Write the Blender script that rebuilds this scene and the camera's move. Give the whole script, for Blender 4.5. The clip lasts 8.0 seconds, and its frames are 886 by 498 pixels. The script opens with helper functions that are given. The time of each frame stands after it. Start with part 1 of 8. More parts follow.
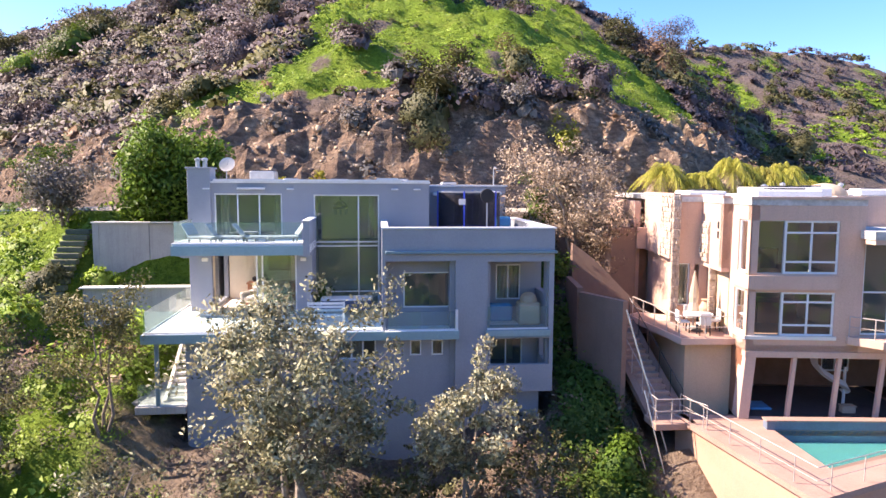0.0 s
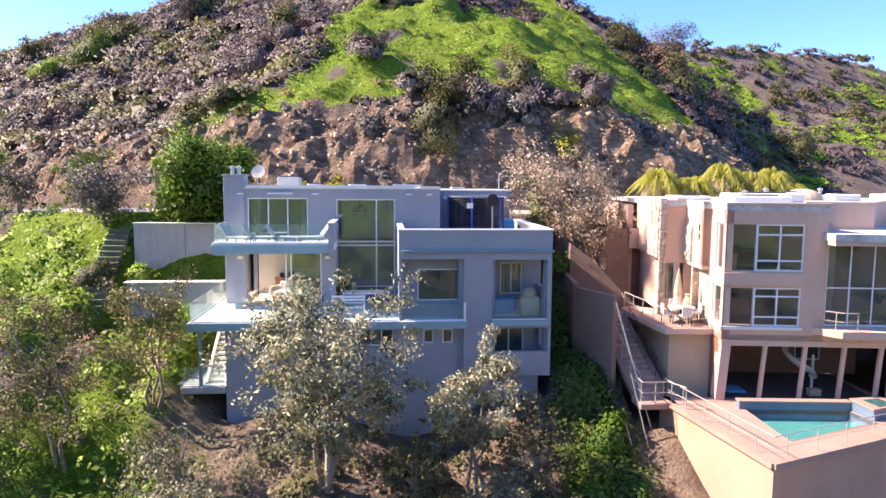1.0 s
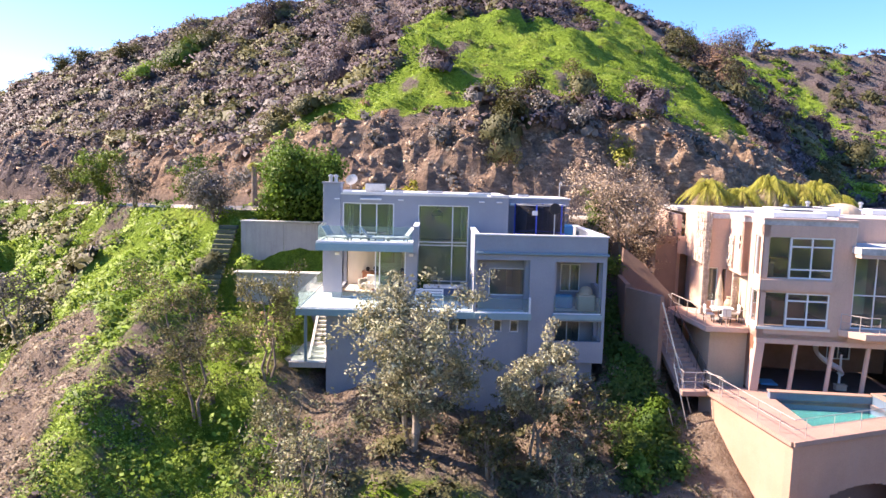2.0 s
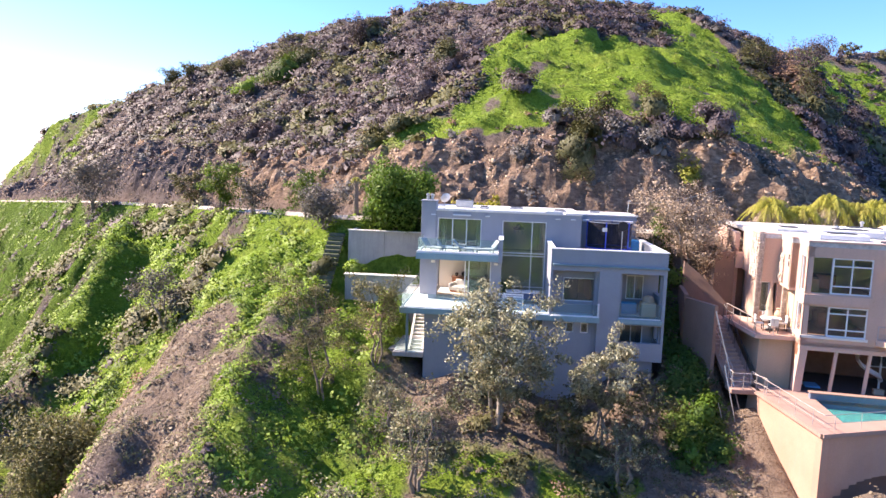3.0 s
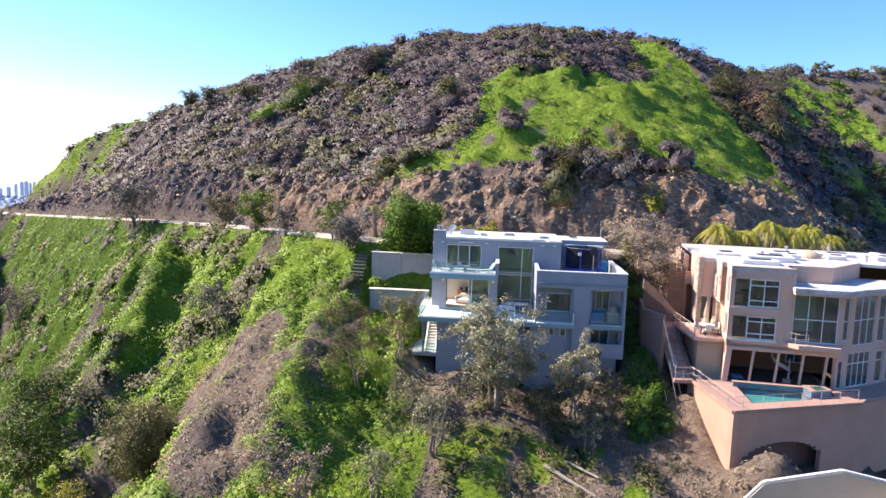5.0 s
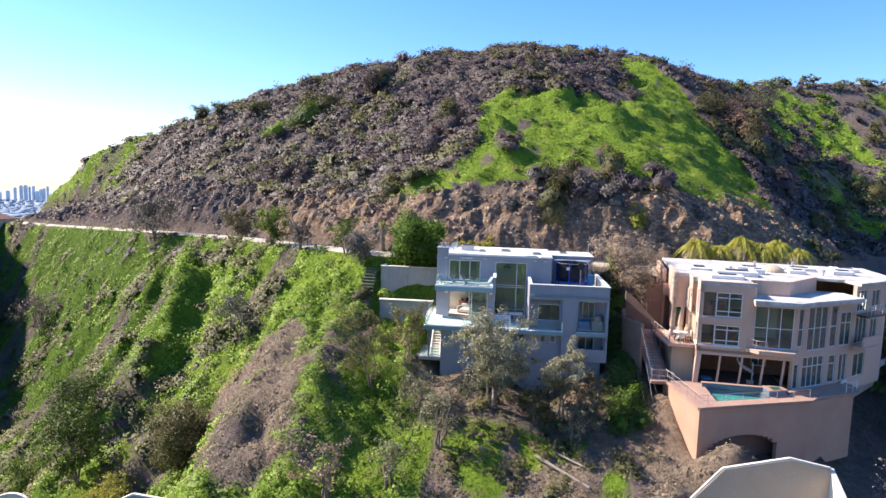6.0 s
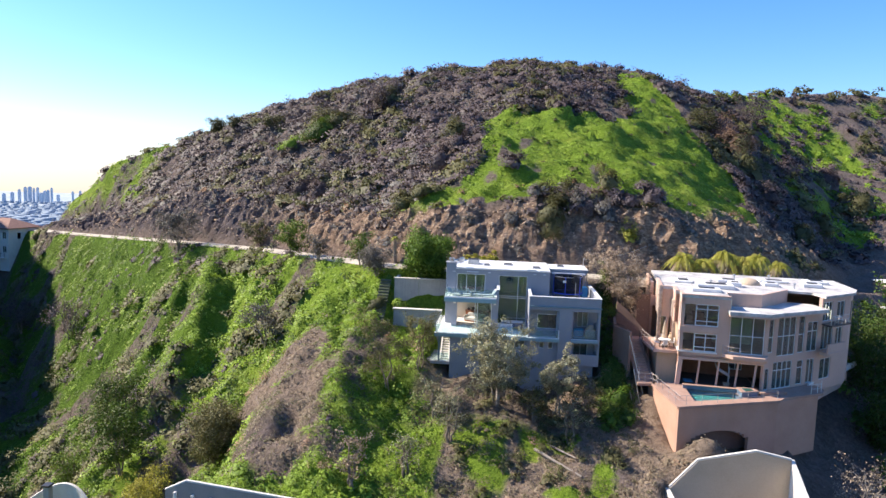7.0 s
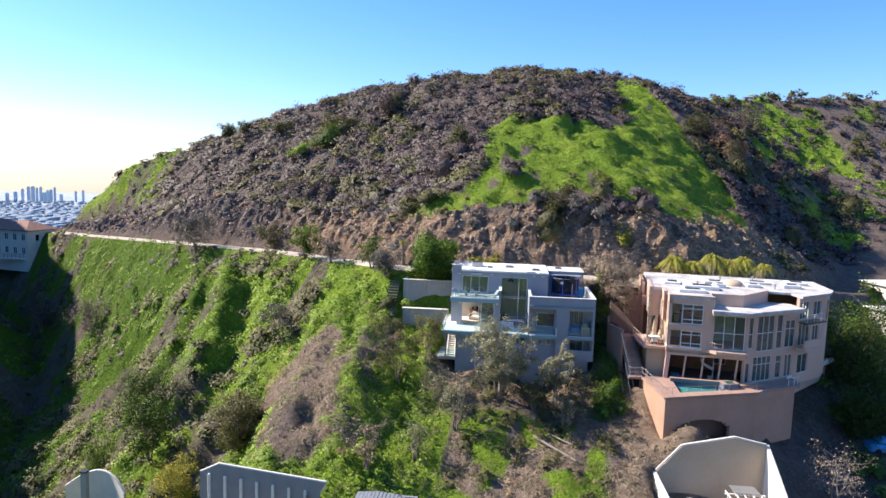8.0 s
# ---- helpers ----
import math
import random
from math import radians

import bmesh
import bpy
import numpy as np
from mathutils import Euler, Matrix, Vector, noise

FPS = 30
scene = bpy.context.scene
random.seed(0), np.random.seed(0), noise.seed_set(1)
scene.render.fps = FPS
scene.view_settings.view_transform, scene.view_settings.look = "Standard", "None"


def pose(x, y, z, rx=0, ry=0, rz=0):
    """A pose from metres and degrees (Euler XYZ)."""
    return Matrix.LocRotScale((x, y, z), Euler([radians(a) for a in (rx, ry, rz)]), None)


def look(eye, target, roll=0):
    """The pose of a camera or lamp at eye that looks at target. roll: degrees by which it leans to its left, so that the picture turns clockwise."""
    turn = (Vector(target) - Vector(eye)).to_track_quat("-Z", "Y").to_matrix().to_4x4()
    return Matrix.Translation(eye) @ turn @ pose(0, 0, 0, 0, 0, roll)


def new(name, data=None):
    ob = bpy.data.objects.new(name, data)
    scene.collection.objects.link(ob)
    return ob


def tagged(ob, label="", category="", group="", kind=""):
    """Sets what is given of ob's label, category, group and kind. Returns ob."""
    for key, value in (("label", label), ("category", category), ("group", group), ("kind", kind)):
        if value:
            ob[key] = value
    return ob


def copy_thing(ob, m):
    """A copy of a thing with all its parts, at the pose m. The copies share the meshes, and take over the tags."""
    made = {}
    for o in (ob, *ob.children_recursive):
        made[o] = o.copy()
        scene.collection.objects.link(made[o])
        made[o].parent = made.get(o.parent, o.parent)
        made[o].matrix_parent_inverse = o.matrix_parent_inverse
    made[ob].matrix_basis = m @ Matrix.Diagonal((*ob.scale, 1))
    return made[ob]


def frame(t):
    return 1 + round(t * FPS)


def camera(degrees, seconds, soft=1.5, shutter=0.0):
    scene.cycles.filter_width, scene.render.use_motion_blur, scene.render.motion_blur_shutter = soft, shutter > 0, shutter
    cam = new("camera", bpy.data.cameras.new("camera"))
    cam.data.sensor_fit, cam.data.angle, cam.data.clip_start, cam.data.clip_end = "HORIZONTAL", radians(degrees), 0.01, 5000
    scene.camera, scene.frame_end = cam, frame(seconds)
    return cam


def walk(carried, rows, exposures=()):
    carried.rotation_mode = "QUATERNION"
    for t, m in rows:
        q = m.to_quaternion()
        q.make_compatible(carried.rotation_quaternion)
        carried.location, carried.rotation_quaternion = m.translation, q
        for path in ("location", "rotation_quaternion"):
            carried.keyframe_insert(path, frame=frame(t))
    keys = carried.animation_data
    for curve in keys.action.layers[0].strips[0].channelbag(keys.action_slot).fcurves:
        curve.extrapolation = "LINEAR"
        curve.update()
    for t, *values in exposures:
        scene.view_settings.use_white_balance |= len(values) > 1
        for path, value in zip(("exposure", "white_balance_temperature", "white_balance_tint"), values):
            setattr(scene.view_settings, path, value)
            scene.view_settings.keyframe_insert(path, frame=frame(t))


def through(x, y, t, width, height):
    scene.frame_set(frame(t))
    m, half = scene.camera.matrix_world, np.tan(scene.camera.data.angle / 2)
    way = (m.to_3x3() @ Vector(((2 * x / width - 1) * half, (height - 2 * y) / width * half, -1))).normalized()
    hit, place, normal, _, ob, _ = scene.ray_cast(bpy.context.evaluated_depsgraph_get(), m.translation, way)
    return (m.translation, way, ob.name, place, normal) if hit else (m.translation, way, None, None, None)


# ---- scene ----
# ---- camera and its way ----
cam = camera(67.0, 8.0)
# seconds, place in metres, yaw, pitch, roll
ROWS = [
    (0.0, -0.115, -0.430, 20.160, -5.463, -5.634, -0.272),
    (0.5, -0.214, -1.955, 20.347, -5.346, -5.702, -0.214),
    (1.0, -0.547, -3.637, 20.538, -4.844, -5.805, -0.359),
    (1.5, -1.150, -5.610, 20.828, -3.372, -5.957, -0.784),
    (2.0, -1.976, -8.383, 21.402, -0.499, -6.399, -1.404),
    (2.2, -2.320, -9.450, 21.610, 0.760, -6.480, -1.680),
    (3.3, -2.819, -16.379, 23.283, 6.253, -6.833, -1.954),
    (3.5, -2.912, -17.455, 23.539, 6.250, -6.866, -2.009),
    (4.0, -3.043, -20.111, 24.139, 5.787, -6.827, -1.974),
    (4.5, -2.960, -22.628, 24.854, 5.331, -6.724, -1.921),
    (6.0, -2.745, -31.670, 27.455, 5.010, -6.319, -1.806),
    (6.5, -2.742, -34.925, 28.584, 5.109, -6.256, -1.806),
    (7.0, -2.875, -38.169, 29.528, 5.209, -6.223, -1.806),
    (7.5, -2.991, -41.018, 30.252, 5.254, -6.284, -1.801),
    (8.0, -2.894, -43.383, 30.614, 5.364, -6.323, -1.740),
]
walk(cam, [(t, pose(x, y, z, 90 + pitch, roll, yaw)) for t, x, y, z, yaw, pitch, roll in ROWS],
     exposures=[(0.0, 1.72, 6750, 24), (2.0, 1.72, 6700, 24), (4.0, 1.48, 6350, 21), (6.0, 1.2, 6250, 14), (8.0, 1.05, 6250, 12)])

# ---- sky and sun ----
SUN_AZ = math.atan2(-0.97, 0.24)          # from +y towards +x
SUN_EL = radians(39)
world = bpy.data.worlds.new("sky")
scene.world = world
world.use_nodes = True
wn = world.node_tree.nodes
sky = wn.new("ShaderNodeTexSky")
sky.sky_type = "NISHITA"
sky.sun_disc = False
sky.sun_elevation = SUN_EL
sky.sun_rotation = SUN_AZ
sky.altitude = 250
sky.air_density = 1.0
sky.dust_density = 0.4
sky.ozone_density = 2.6
wn["Background"].inputs["Strength"].default_value = 0.094
deep = wn.new("ShaderNodeHueSaturation")
deep.inputs["Saturation"].default_value = 1.25
deep.inputs["Hue"].default_value = 0.493
world.node_tree.links.new(sky.outputs["Color"], deep.inputs["Color"])
tint = wn.new("ShaderNodeMix")
tint.data_type = "RGBA"
tint.blend_type = "MULTIPLY"
tint.inputs[0].default_value = 1.0
tint.inputs[7].default_value = (0.85, 0.92, 1.16, 1)
world.node_tree.links.new(deep.outputs["Color"], tint.inputs[6])
world.node_tree.links.new(tint.outputs[2], wn["Background"].inputs["Color"])

sun_data = bpy.data.lights.new("sun", "SUN")
sun_data.energy = 4.6
sun_data.angle = radians(0.53)
sun_data.color = (1.0, 0.88, 0.7)
sun = new("sun", sun_data)
to_sun = Vector((math.sin(SUN_AZ) * math.cos(SUN_EL), math.cos(SUN_AZ) * math.cos(SUN_EL), math.sin(SUN_EL)))
sun.matrix_world = look(to_sun * 200, (0, 0, 0))

# ---- materials ----
def mat_base(name, rough=0.8, metal=0.0, spec=0.4):
    m = bpy.data.materials.new(name)
    m.use_nodes = True
    b = m.node_tree.nodes["Principled BSDF"]
    b.inputs["Roughness"].default_value = rough
    b.inputs["Metallic"].default_value = metal
    b.inputs["Specular IOR Level"].default_value = spec
    return m, m.node_tree.nodes, m.node_tree.links, b


def noise_node(n, l, scale, detail=4, rough=0.6, coord="Object", offset=(0, 0, 0), stretch=(1, 1, 1)):
    tc = n.new("ShaderNodeTexCoord")
    mp = n.new("ShaderNodeMapping")
    mp.inputs["Location"].default_value = offset
    mp.inputs["Scale"].default_value = stretch
    l.new(tc.outputs[coord], mp.inputs["Vector"])
    t = n.new("ShaderNodeTexNoise")
    t.inputs["Scale"].default_value = scale
    t.inputs["Detail"].default_value = detail
    t.inputs["Roughness"].default_value = rough
    l.new(mp.outputs["Vector"], t.inputs["Vector"])
    return t.outputs["Fac"]


def ramp(n, l, fac, stops):
    r = n.new("ShaderNodeValToRGB")
    el = r.color_ramp.elements
    while len(el) < len(stops):
        el.new(0.5)
    for e, (p, c) in zip(el, stops):
        e.position = p
        e.color = (*c, 1)
    l.new(fac, r.inputs["Fac"])
    return r.outputs["Color"]


def mix(n, l, fac, a, b, mode="MIX"):
    x = n.new("ShaderNodeMix")
    x.data_type = "RGBA"
    x.blend_type = mode
    for v, sock in ((fac, x.inputs[0]), (a, x.inputs[6]), (b, x.inputs[7])):
        if isinstance(v, (int, float)):
            sock.default_value = v
        elif isinstance(v, tuple):
            sock.default_value = (*v, 1)
        else:
            l.new(v, sock)
    return x.outputs[2]


def bump(n, l, b, height, strength=0.3, dist=0.02):
    u = n.new("ShaderNodeBump")
    u.inputs["Strength"].default_value = strength
    u.inputs["Distance"].default_value = dist
    l.new(height, u.inputs["Height"])
    l.new(u.outputs["Normal"], b.inputs["Normal"])


def surface(name, c1, c2, scale=6.0, fine=60.0, rough=0.85, metal=0.0, relief=0.25, dist=0.01, streak=0.0, streak_colour=(0.2, 0.19, 0.17), spec=0.4):
    """Two-scale mottled surface: broad stains between c1 and c2, a fine grain, soft relief and optional runs of dirt."""
    m, n, l, b = mat_base(name, rough, metal, spec)
    broad = noise_node(n, l, scale, 5, 0.65)
    grain = noise_node(n, l, fine, 3, 0.6)
    col = ramp(n, l, broad, [(0.32, c1), (0.68, c2)])
    col = mix(n, l, 0.25, col, ramp(n, l, grain, [(0.3, tuple(x * 0.7 for x in c1)), (0.7, tuple(min(1, x * 1.2) for x in c2))]))
    if streak:
        runs = noise_node(n, l, 2.2, 5, 0.7, stretch=(2.2, 2.2, 0.16))
        r = ramp(n, l, runs, [(0.5, (0, 0, 0)), (0.78, (streak, streak, streak))])
        col = mix(n, l, r, col, streak_colour)
    l.new(col, b.inputs["Base Color"])
    bump(n, l, b, grain, relief, dist)
    return m


def leaf_mat(name, dark, light, dry, through=0.25):
    """Leaves: tone attribute blends dark to light from plant to plant, each leaf varies on its own, some are dry."""
    m, n, l, b = mat_base(name, 0.6, 0, 0.3)
    geo = n.new("ShaderNodeNewGeometry")
    at = n.new("ShaderNodeAttribute")
    at.attribute_name = "tone"
    base = mix(n, l, at.outputs["Fac"], dark, light)
    isl = ramp(n, l, geo.outputs["Random Per Island"], [(0.0, (0.86, 0.86, 0.86)), (0.6, (1.0, 1.0, 1.0)), (1.0, (1.14, 1.13, 1.1))])
    col = mix(n, l, 1.0, base, isl, "MULTIPLY")
    fine = noise_node(n, l, 7.0, 4, 0.75)
    col = mix(n, l, 1.0, col, ramp(n, l, fine, [(0.3, (0.76, 0.76, 0.76)), (0.5, (1.0, 1.0, 1.0)), (0.72, (1.24, 1.23, 1.2))]), "MULTIPLY")
    bump(n, l, b, fine, 0.3, 0.06)
    patch = noise_node(n, l, 0.9, 3, 0.6)
    f = ramp(n, l, patch, [(0.5, (0, 0, 0)), (0.75, (0.55, 0.55, 0.55))])
    col = mix(n, l, f, col, dry)
    l.new(col, b.inputs["Base Color"])
    tr = n.new("ShaderNodeBsdfTranslucent")
    l.new(col, tr.inputs["Color"])
    ms = n.new("ShaderNodeMixShader")
    ms.inputs["Fac"].default_value = through
    l.new(b.outputs["BSDF"], ms.inputs[1])
    l.new(tr.outputs["BSDF"], ms.inputs[2])
    l.new(ms.outputs["Shader"], n["Material Output"].inputs["Surface"])
    return m


def glass(name, tint, refl_rough=0.02, clear=0.8):
    """Window pane: mostly clear with a tinted body and true Fresnel gloss."""
    m, n, l, b = mat_base(name, refl_rough, 0, 0.5)
    b.inputs["Base Color"].default_value = (*tint, 1)
    tr = n.new("ShaderNodeBsdfTransparent")
    tr.inputs["Color"].default_value = (*tint, 1)
    gl = n.new("ShaderNodeBsdfGlossy")
    gl.inputs["Roughness"].default_value = refl_rough
    fr = n.new("ShaderNodeFresnel")
    fr.inputs["IOR"].default_value = 1.48 if clear < 0.96 else 1.75
    ms = n.new("ShaderNodeMixShader")
    l.new(fr.outputs["Fac"], ms.inputs["Fac"])
    l.new(tr.outputs["BSDF"], ms.inputs[1])
    l.new(gl.outputs["BSDF"], ms.inputs[2])
    body = n.new("ShaderNodeMixShader")
    body.inputs["Fac"].default_value = clear
    df = n.new("ShaderNodeBsdfDiffuse")
    df.inputs["Color"].default_value = (*tint, 1)
    l.new(df.outputs["BSDF"], body.inputs[1])
    l.new(ms.outputs["Shader"], body.inputs[2])
    l.new(body.outputs["Shader"], n["Material Output"].inputs["Surface"])
    return m


M = {}
M["stucco_blue"] = surface("stucco_blue", (0.275, 0.29, 0.325), (0.33, 0.345, 0.38), 0.5, 30, 0.9, relief=0.3, streak=0.22, streak_colour=(0.27, 0.27, 0.29))
M["stucco_trim"] = surface("stucco_trim", (0.16, 0.24, 0.28), (0.2, 0.29, 0.33), 1.0, 40, 0.8)
M["roof_white"] = surface("roof_white", (0.62, 0.62, 0.62), (0.78, 0.77, 0.76), 0.7, 20, 0.8)
M["deck_tile"] = surface("deck_tile", (0.72, 0.75, 0.77), (0.82, 0.84, 0.85), 0.8, 20, 0.6)
M["teal"] = surface("teal_edge", (0.22, 0.34, 0.38), (0.28, 0.41, 0.44), 1.0, 20, 0.4)
M["white_frame"] = surface("white_frame", (0.68, 0.69, 0.7), (0.78, 0.78, 0.78), 2, 30, 0.5)
M["stucco_pink"] = surface("stucco_pink", (0.43, 0.25, 0.175), (0.53, 0.325, 0.235), 0.4, 25, 0.92, relief=0.35, streak=0.3, streak_colour=(0.36, 0.27, 0.25))
M["stucco_rose"] = M["stucco_pink"]
M["stucco_pink"] = surface("villa_stucco", (0.56, 0.37, 0.285), (0.66, 0.455, 0.36), 0.4, 25, 0.92, relief=0.35, streak=0.3, streak_colour=(0.38, 0.28, 0.25))
M["stucco_tan"] = surface("stucco_tan", (0.5, 0.37, 0.25), (0.58, 0.44, 0.31), 0.5, 25, 0.92, streak=0.2, streak_colour=(0.33, 0.24, 0.17))
# brown stucco, darkened to hold the grey house's shade on the stair walls
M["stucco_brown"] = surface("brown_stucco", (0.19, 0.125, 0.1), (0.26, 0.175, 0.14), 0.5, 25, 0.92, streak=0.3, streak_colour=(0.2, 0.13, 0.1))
# near-black colour that stands in for shade on the villa's ground floor
M["floor_shade"] = surface("undercroft_shade", (0.05, 0.045, 0.045), (0.09, 0.08, 0.08), 1.0, 12, 0.7)
M["mossy"] = surface("mossy_concrete", (0.08, 0.09, 0.06), (0.16, 0.17, 0.11), 1.0, 20, 0.95)
M["terracotta"] = surface("terracotta_paving", (0.33, 0.205, 0.16), (0.43, 0.28, 0.22), 0.8, 14, 0.8, streak=0.0)
M["stone"] = surface("rough_stone", (0.36, 0.26, 0.2), (0.7, 0.58, 0.48), 3.2, 12, 0.9, relief=1.0, dist=0.06)
M["concrete"] = surface("weathered_concrete", (0.34, 0.32, 0.31), (0.46, 0.44, 0.42), 0.6, 22, 0.92, streak=0.5, streak_colour=(0.2, 0.18, 0.17))
M["cream"] = surface("cream_stucco", (0.45, 0.345, 0.24), (0.54, 0.425, 0.31), 0.35, 25, 0.92, streak=0.15, streak_colour=(0.4, 0.32, 0.26))
M["cap_white"] = surface("cap_white", (0.68, 0.64, 0.58), (0.78, 0.74, 0.68), 1.5, 25, 0.8)
M["grey_wall"] = surface("grey_wall", (0.22, 0.225, 0.24), (0.29, 0.295, 0.31), 0.6, 25, 0.9, streak=0.3, streak_colour=(0.2, 0.2, 0.2))
M["dark_room"] = surface("dark_interior", (0.05, 0.045, 0.045), (0.08, 0.07, 0.07), 1, 10, 0.9)
M["plaster"] = surface("interior_plaster", (0.74, 0.65, 0.5), (0.82, 0.74, 0.6), 1, 20, 0.9)
M["wood_red"] = surface("red_wood", (0.3, 0.12, 0.07), (0.4, 0.16, 0.08), 2, 30, 0.5)
M["fabric_white"] = surface("white_fabric", (0.6, 0.58, 0.55), (0.74, 0.72, 0.68), 3, 60, 0.95)
M["fabric_grey"] = surface("grey_fabric", (0.17, 0.18, 0.2), (0.24, 0.25, 0.27), 3, 60, 0.95)
M["fabric_mid"] = surface("pale_grey_fabric", (0.33, 0.35, 0.38), (0.45, 0.47, 0.5), 3, 60, 0.95)
M["navy"] = surface("navy_cover", (0.05, 0.08, 0.14), (0.08, 0.12, 0.2), 3, 40, 0.8)
M["curtain"] = surface("cream_curtain", (0.6, 0.5, 0.38), (0.72, 0.62, 0.48), 2, 40, 0.95)
M["metal"] = surface("galvanised_metal", (0.4, 0.41, 0.42), (0.55, 0.56, 0.57), 3, 30, 0.45, 0.7)
M["metal_dark"] = surface("dark_metal", (0.05, 0.05, 0.055), (0.08, 0.08, 0.085), 3, 30, 0.45, 0.5)
M["rail_pink"] = surface("painted_rail", (0.42, 0.36, 0.33), (0.5, 0.44, 0.41), 3, 30, 0.5, 0.2)
M["blue"] = surface("blue_plastic", (0.02, 0.05, 0.4), (0.03, 0.08, 0.55), 3, 30, 0.5)
M["tarp_blue"] = surface("blue_tarp", (0.05, 0.25, 0.5), (0.1, 0.4, 0.65), 2, 30, 0.5)
M["black"] = surface("black_net", (0.015, 0.015, 0.018), (0.025, 0.025, 0.03), 4, 60, 0.8)
M["brown_door"] = surface("brown_door", (0.2, 0.09, 0.05), (0.27, 0.13, 0.08), 2, 30, 0.6)
M["roof_tile"] = surface("clay_tile", (0.22, 0.11, 0.085), (0.32, 0.18, 0.14), 1.2, 10, 0.85)
M["dirt_road"] = surface("dirt_road", (0.42, 0.36, 0.29), (0.55, 0.49, 0.4), 0.5, 6, 0.95)
M["bark"] = surface("bark", (0.16, 0.12, 0.09), (0.3, 0.24, 0.19), 3, 20, 0.95, relief=0.6, dist=0.02)
M["bark_pale"] = surface("pale_bark", (0.2, 0.165, 0.135), (0.36, 0.31, 0.265), 2, 18, 0.9, relief=0.5, dist=0.02)
M["brick_step"] = surface("stair_tread", (0.3, 0.19, 0.15), (0.42, 0.29, 0.23), 2, 20, 0.9)
M["pool_tile"] = surface("pool_tile", (0.05, 0.3, 0.33), (0.08, 0.4, 0.42), 1.0, 14, 0.4)
M["pool_wall"] = surface("pool_rim", (0.1, 0.14, 0.2), (0.15, 0.2, 0.27), 1.0, 14, 0.4)
# distance haze is put into these pale blue city colours
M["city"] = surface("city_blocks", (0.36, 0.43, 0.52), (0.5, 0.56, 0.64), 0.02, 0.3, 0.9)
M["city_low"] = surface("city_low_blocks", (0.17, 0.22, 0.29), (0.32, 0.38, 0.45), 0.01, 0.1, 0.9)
M["roof_patched"] = surface("patched_roofing", (0.26, 0.24, 0.23), (0.72, 0.7, 0.68), 0.7, 5, 0.85)
M["glass_rail"] = glass("rail_glass", (0.84, 0.94, 0.93), 0.03, 0.95)
M["glass_green"] = glass("tinted_glass", (0.78, 0.86, 0.81), 0.02, 0.96)
M["glass_clear"] = glass("clear_glass", (0.86, 0.9, 0.88), 0.02, 0.98)


def net_mat():
    """Fine black mesh, half open."""
    m, n, l, b = mat_base("safety_net", 0.9)
    b.inputs["Base Color"].default_value = (0.012, 0.012, 0.02, 1)
    tr = n.new("ShaderNodeBsdfTransparent")
    ms = n.new("ShaderNodeMixShader")
    f = ramp(n, l, noise_node(n, l, 2.0, 2), [(0.3, (0.62, 0.62, 0.62)), (0.7, (0.85, 0.85, 0.85))])
    l.new(f, ms.inputs["Fac"])
    l.new(tr.outputs["BSDF"], ms.inputs[1])
    l.new(b.outputs["BSDF"], ms.inputs[2])
    l.new(ms.outputs["Shader"], n["Material Output"].inputs["Surface"])
    return m


M["net"] = net_mat()

# ---- the lie of the land ----
# The road's middle line along the hillside, from the far bend past both houses into the next canyon.
ROAD = np.array([(-165, 150, 9), (-125, 121, 13.0), (-97, 101, 14.3), (-57.5, 71, 16.9), (-38.8, 60.5, 17.5), (-25.6, 48.8, 18.1), (-16, 41, 18.5),
                 (-6, 39.6, 18.6), (8, 39.6, 18.5), (22, 40.6, 18.0), (35, 51, 17.0), (56, 73, 13.0), (80, 96, 9.0), (140, 118, 4.0)], float)


def road_frame(x, y):
    """Signed distance from the road's line (uphill positive), the road's height there, and the run along it."""
    best = np.full(x.shape, 1e9)
    sd, rz, run = np.zeros(x.shape), np.zeros(x.shape), np.zeros(x.shape)
    along = 0.0
    for a, b in zip(ROAD[:-1], ROAD[1:]):
        d = b[:2] - a[:2]
        n = np.hypot(*d)
        u = d / n
        s = np.clip((x - a[0]) * u[0] + (y - a[1]) * u[1], 0, n)
        px, py = a[0] + u[0] * s, a[1] + u[1] * s
        dist = np.hypot(x - px, y - py)
        side = np.sign(-(x - px) * u[1] + (y - py) * u[0])
        hit = dist < best
        best = np.where(hit, dist, best)
        sd = np.where(hit, side * dist, sd)
        rz = np.where(hit, a[2] + (b[2] - a[2]) * s / n, rz)
        run = np.where(hit, along + s, run)
        along += n
    return sd, rz, run


def lattice(ix, iy, seed):
    v = np.sin(ix * 127.1 + iy * 311.7 + seed * 74.7) * 43758.5453
    return v - np.floor(v)


def vnoise(x, y, seed=0):
    ix, iy = np.floor(x), np.floor(y)
    fx, fy = x - ix, y - iy
    fx, fy = fx * fx * (3 - 2 * fx), fy * fy * (3 - 2 * fy)
    a, b = lattice(ix, iy, seed), lattice(ix + 1, iy, seed)
    c, d = lattice(ix, iy + 1, seed), lattice(ix + 1, iy + 1, seed)
    return (a + (b - a) * fx) * (1 - fy) + (c + (d - c) * fx) * fy


def fbm(x, y, octaves=4, seed=0):
    s, a, t = 0.0, 1.0, 0.0
    for i in range(octaves):
        s = s + a * (vnoise(x * 2 ** i + 17 * i, y * 2 ** i - 31 * i, seed + i) - 0.5)
        t += a
        a *= 0.5
    return s / t


def smooth(a, b, x):
    t = np.clip((x - a) / (b - a), 0, 1)
    return t * t * (3 - 2 * t)


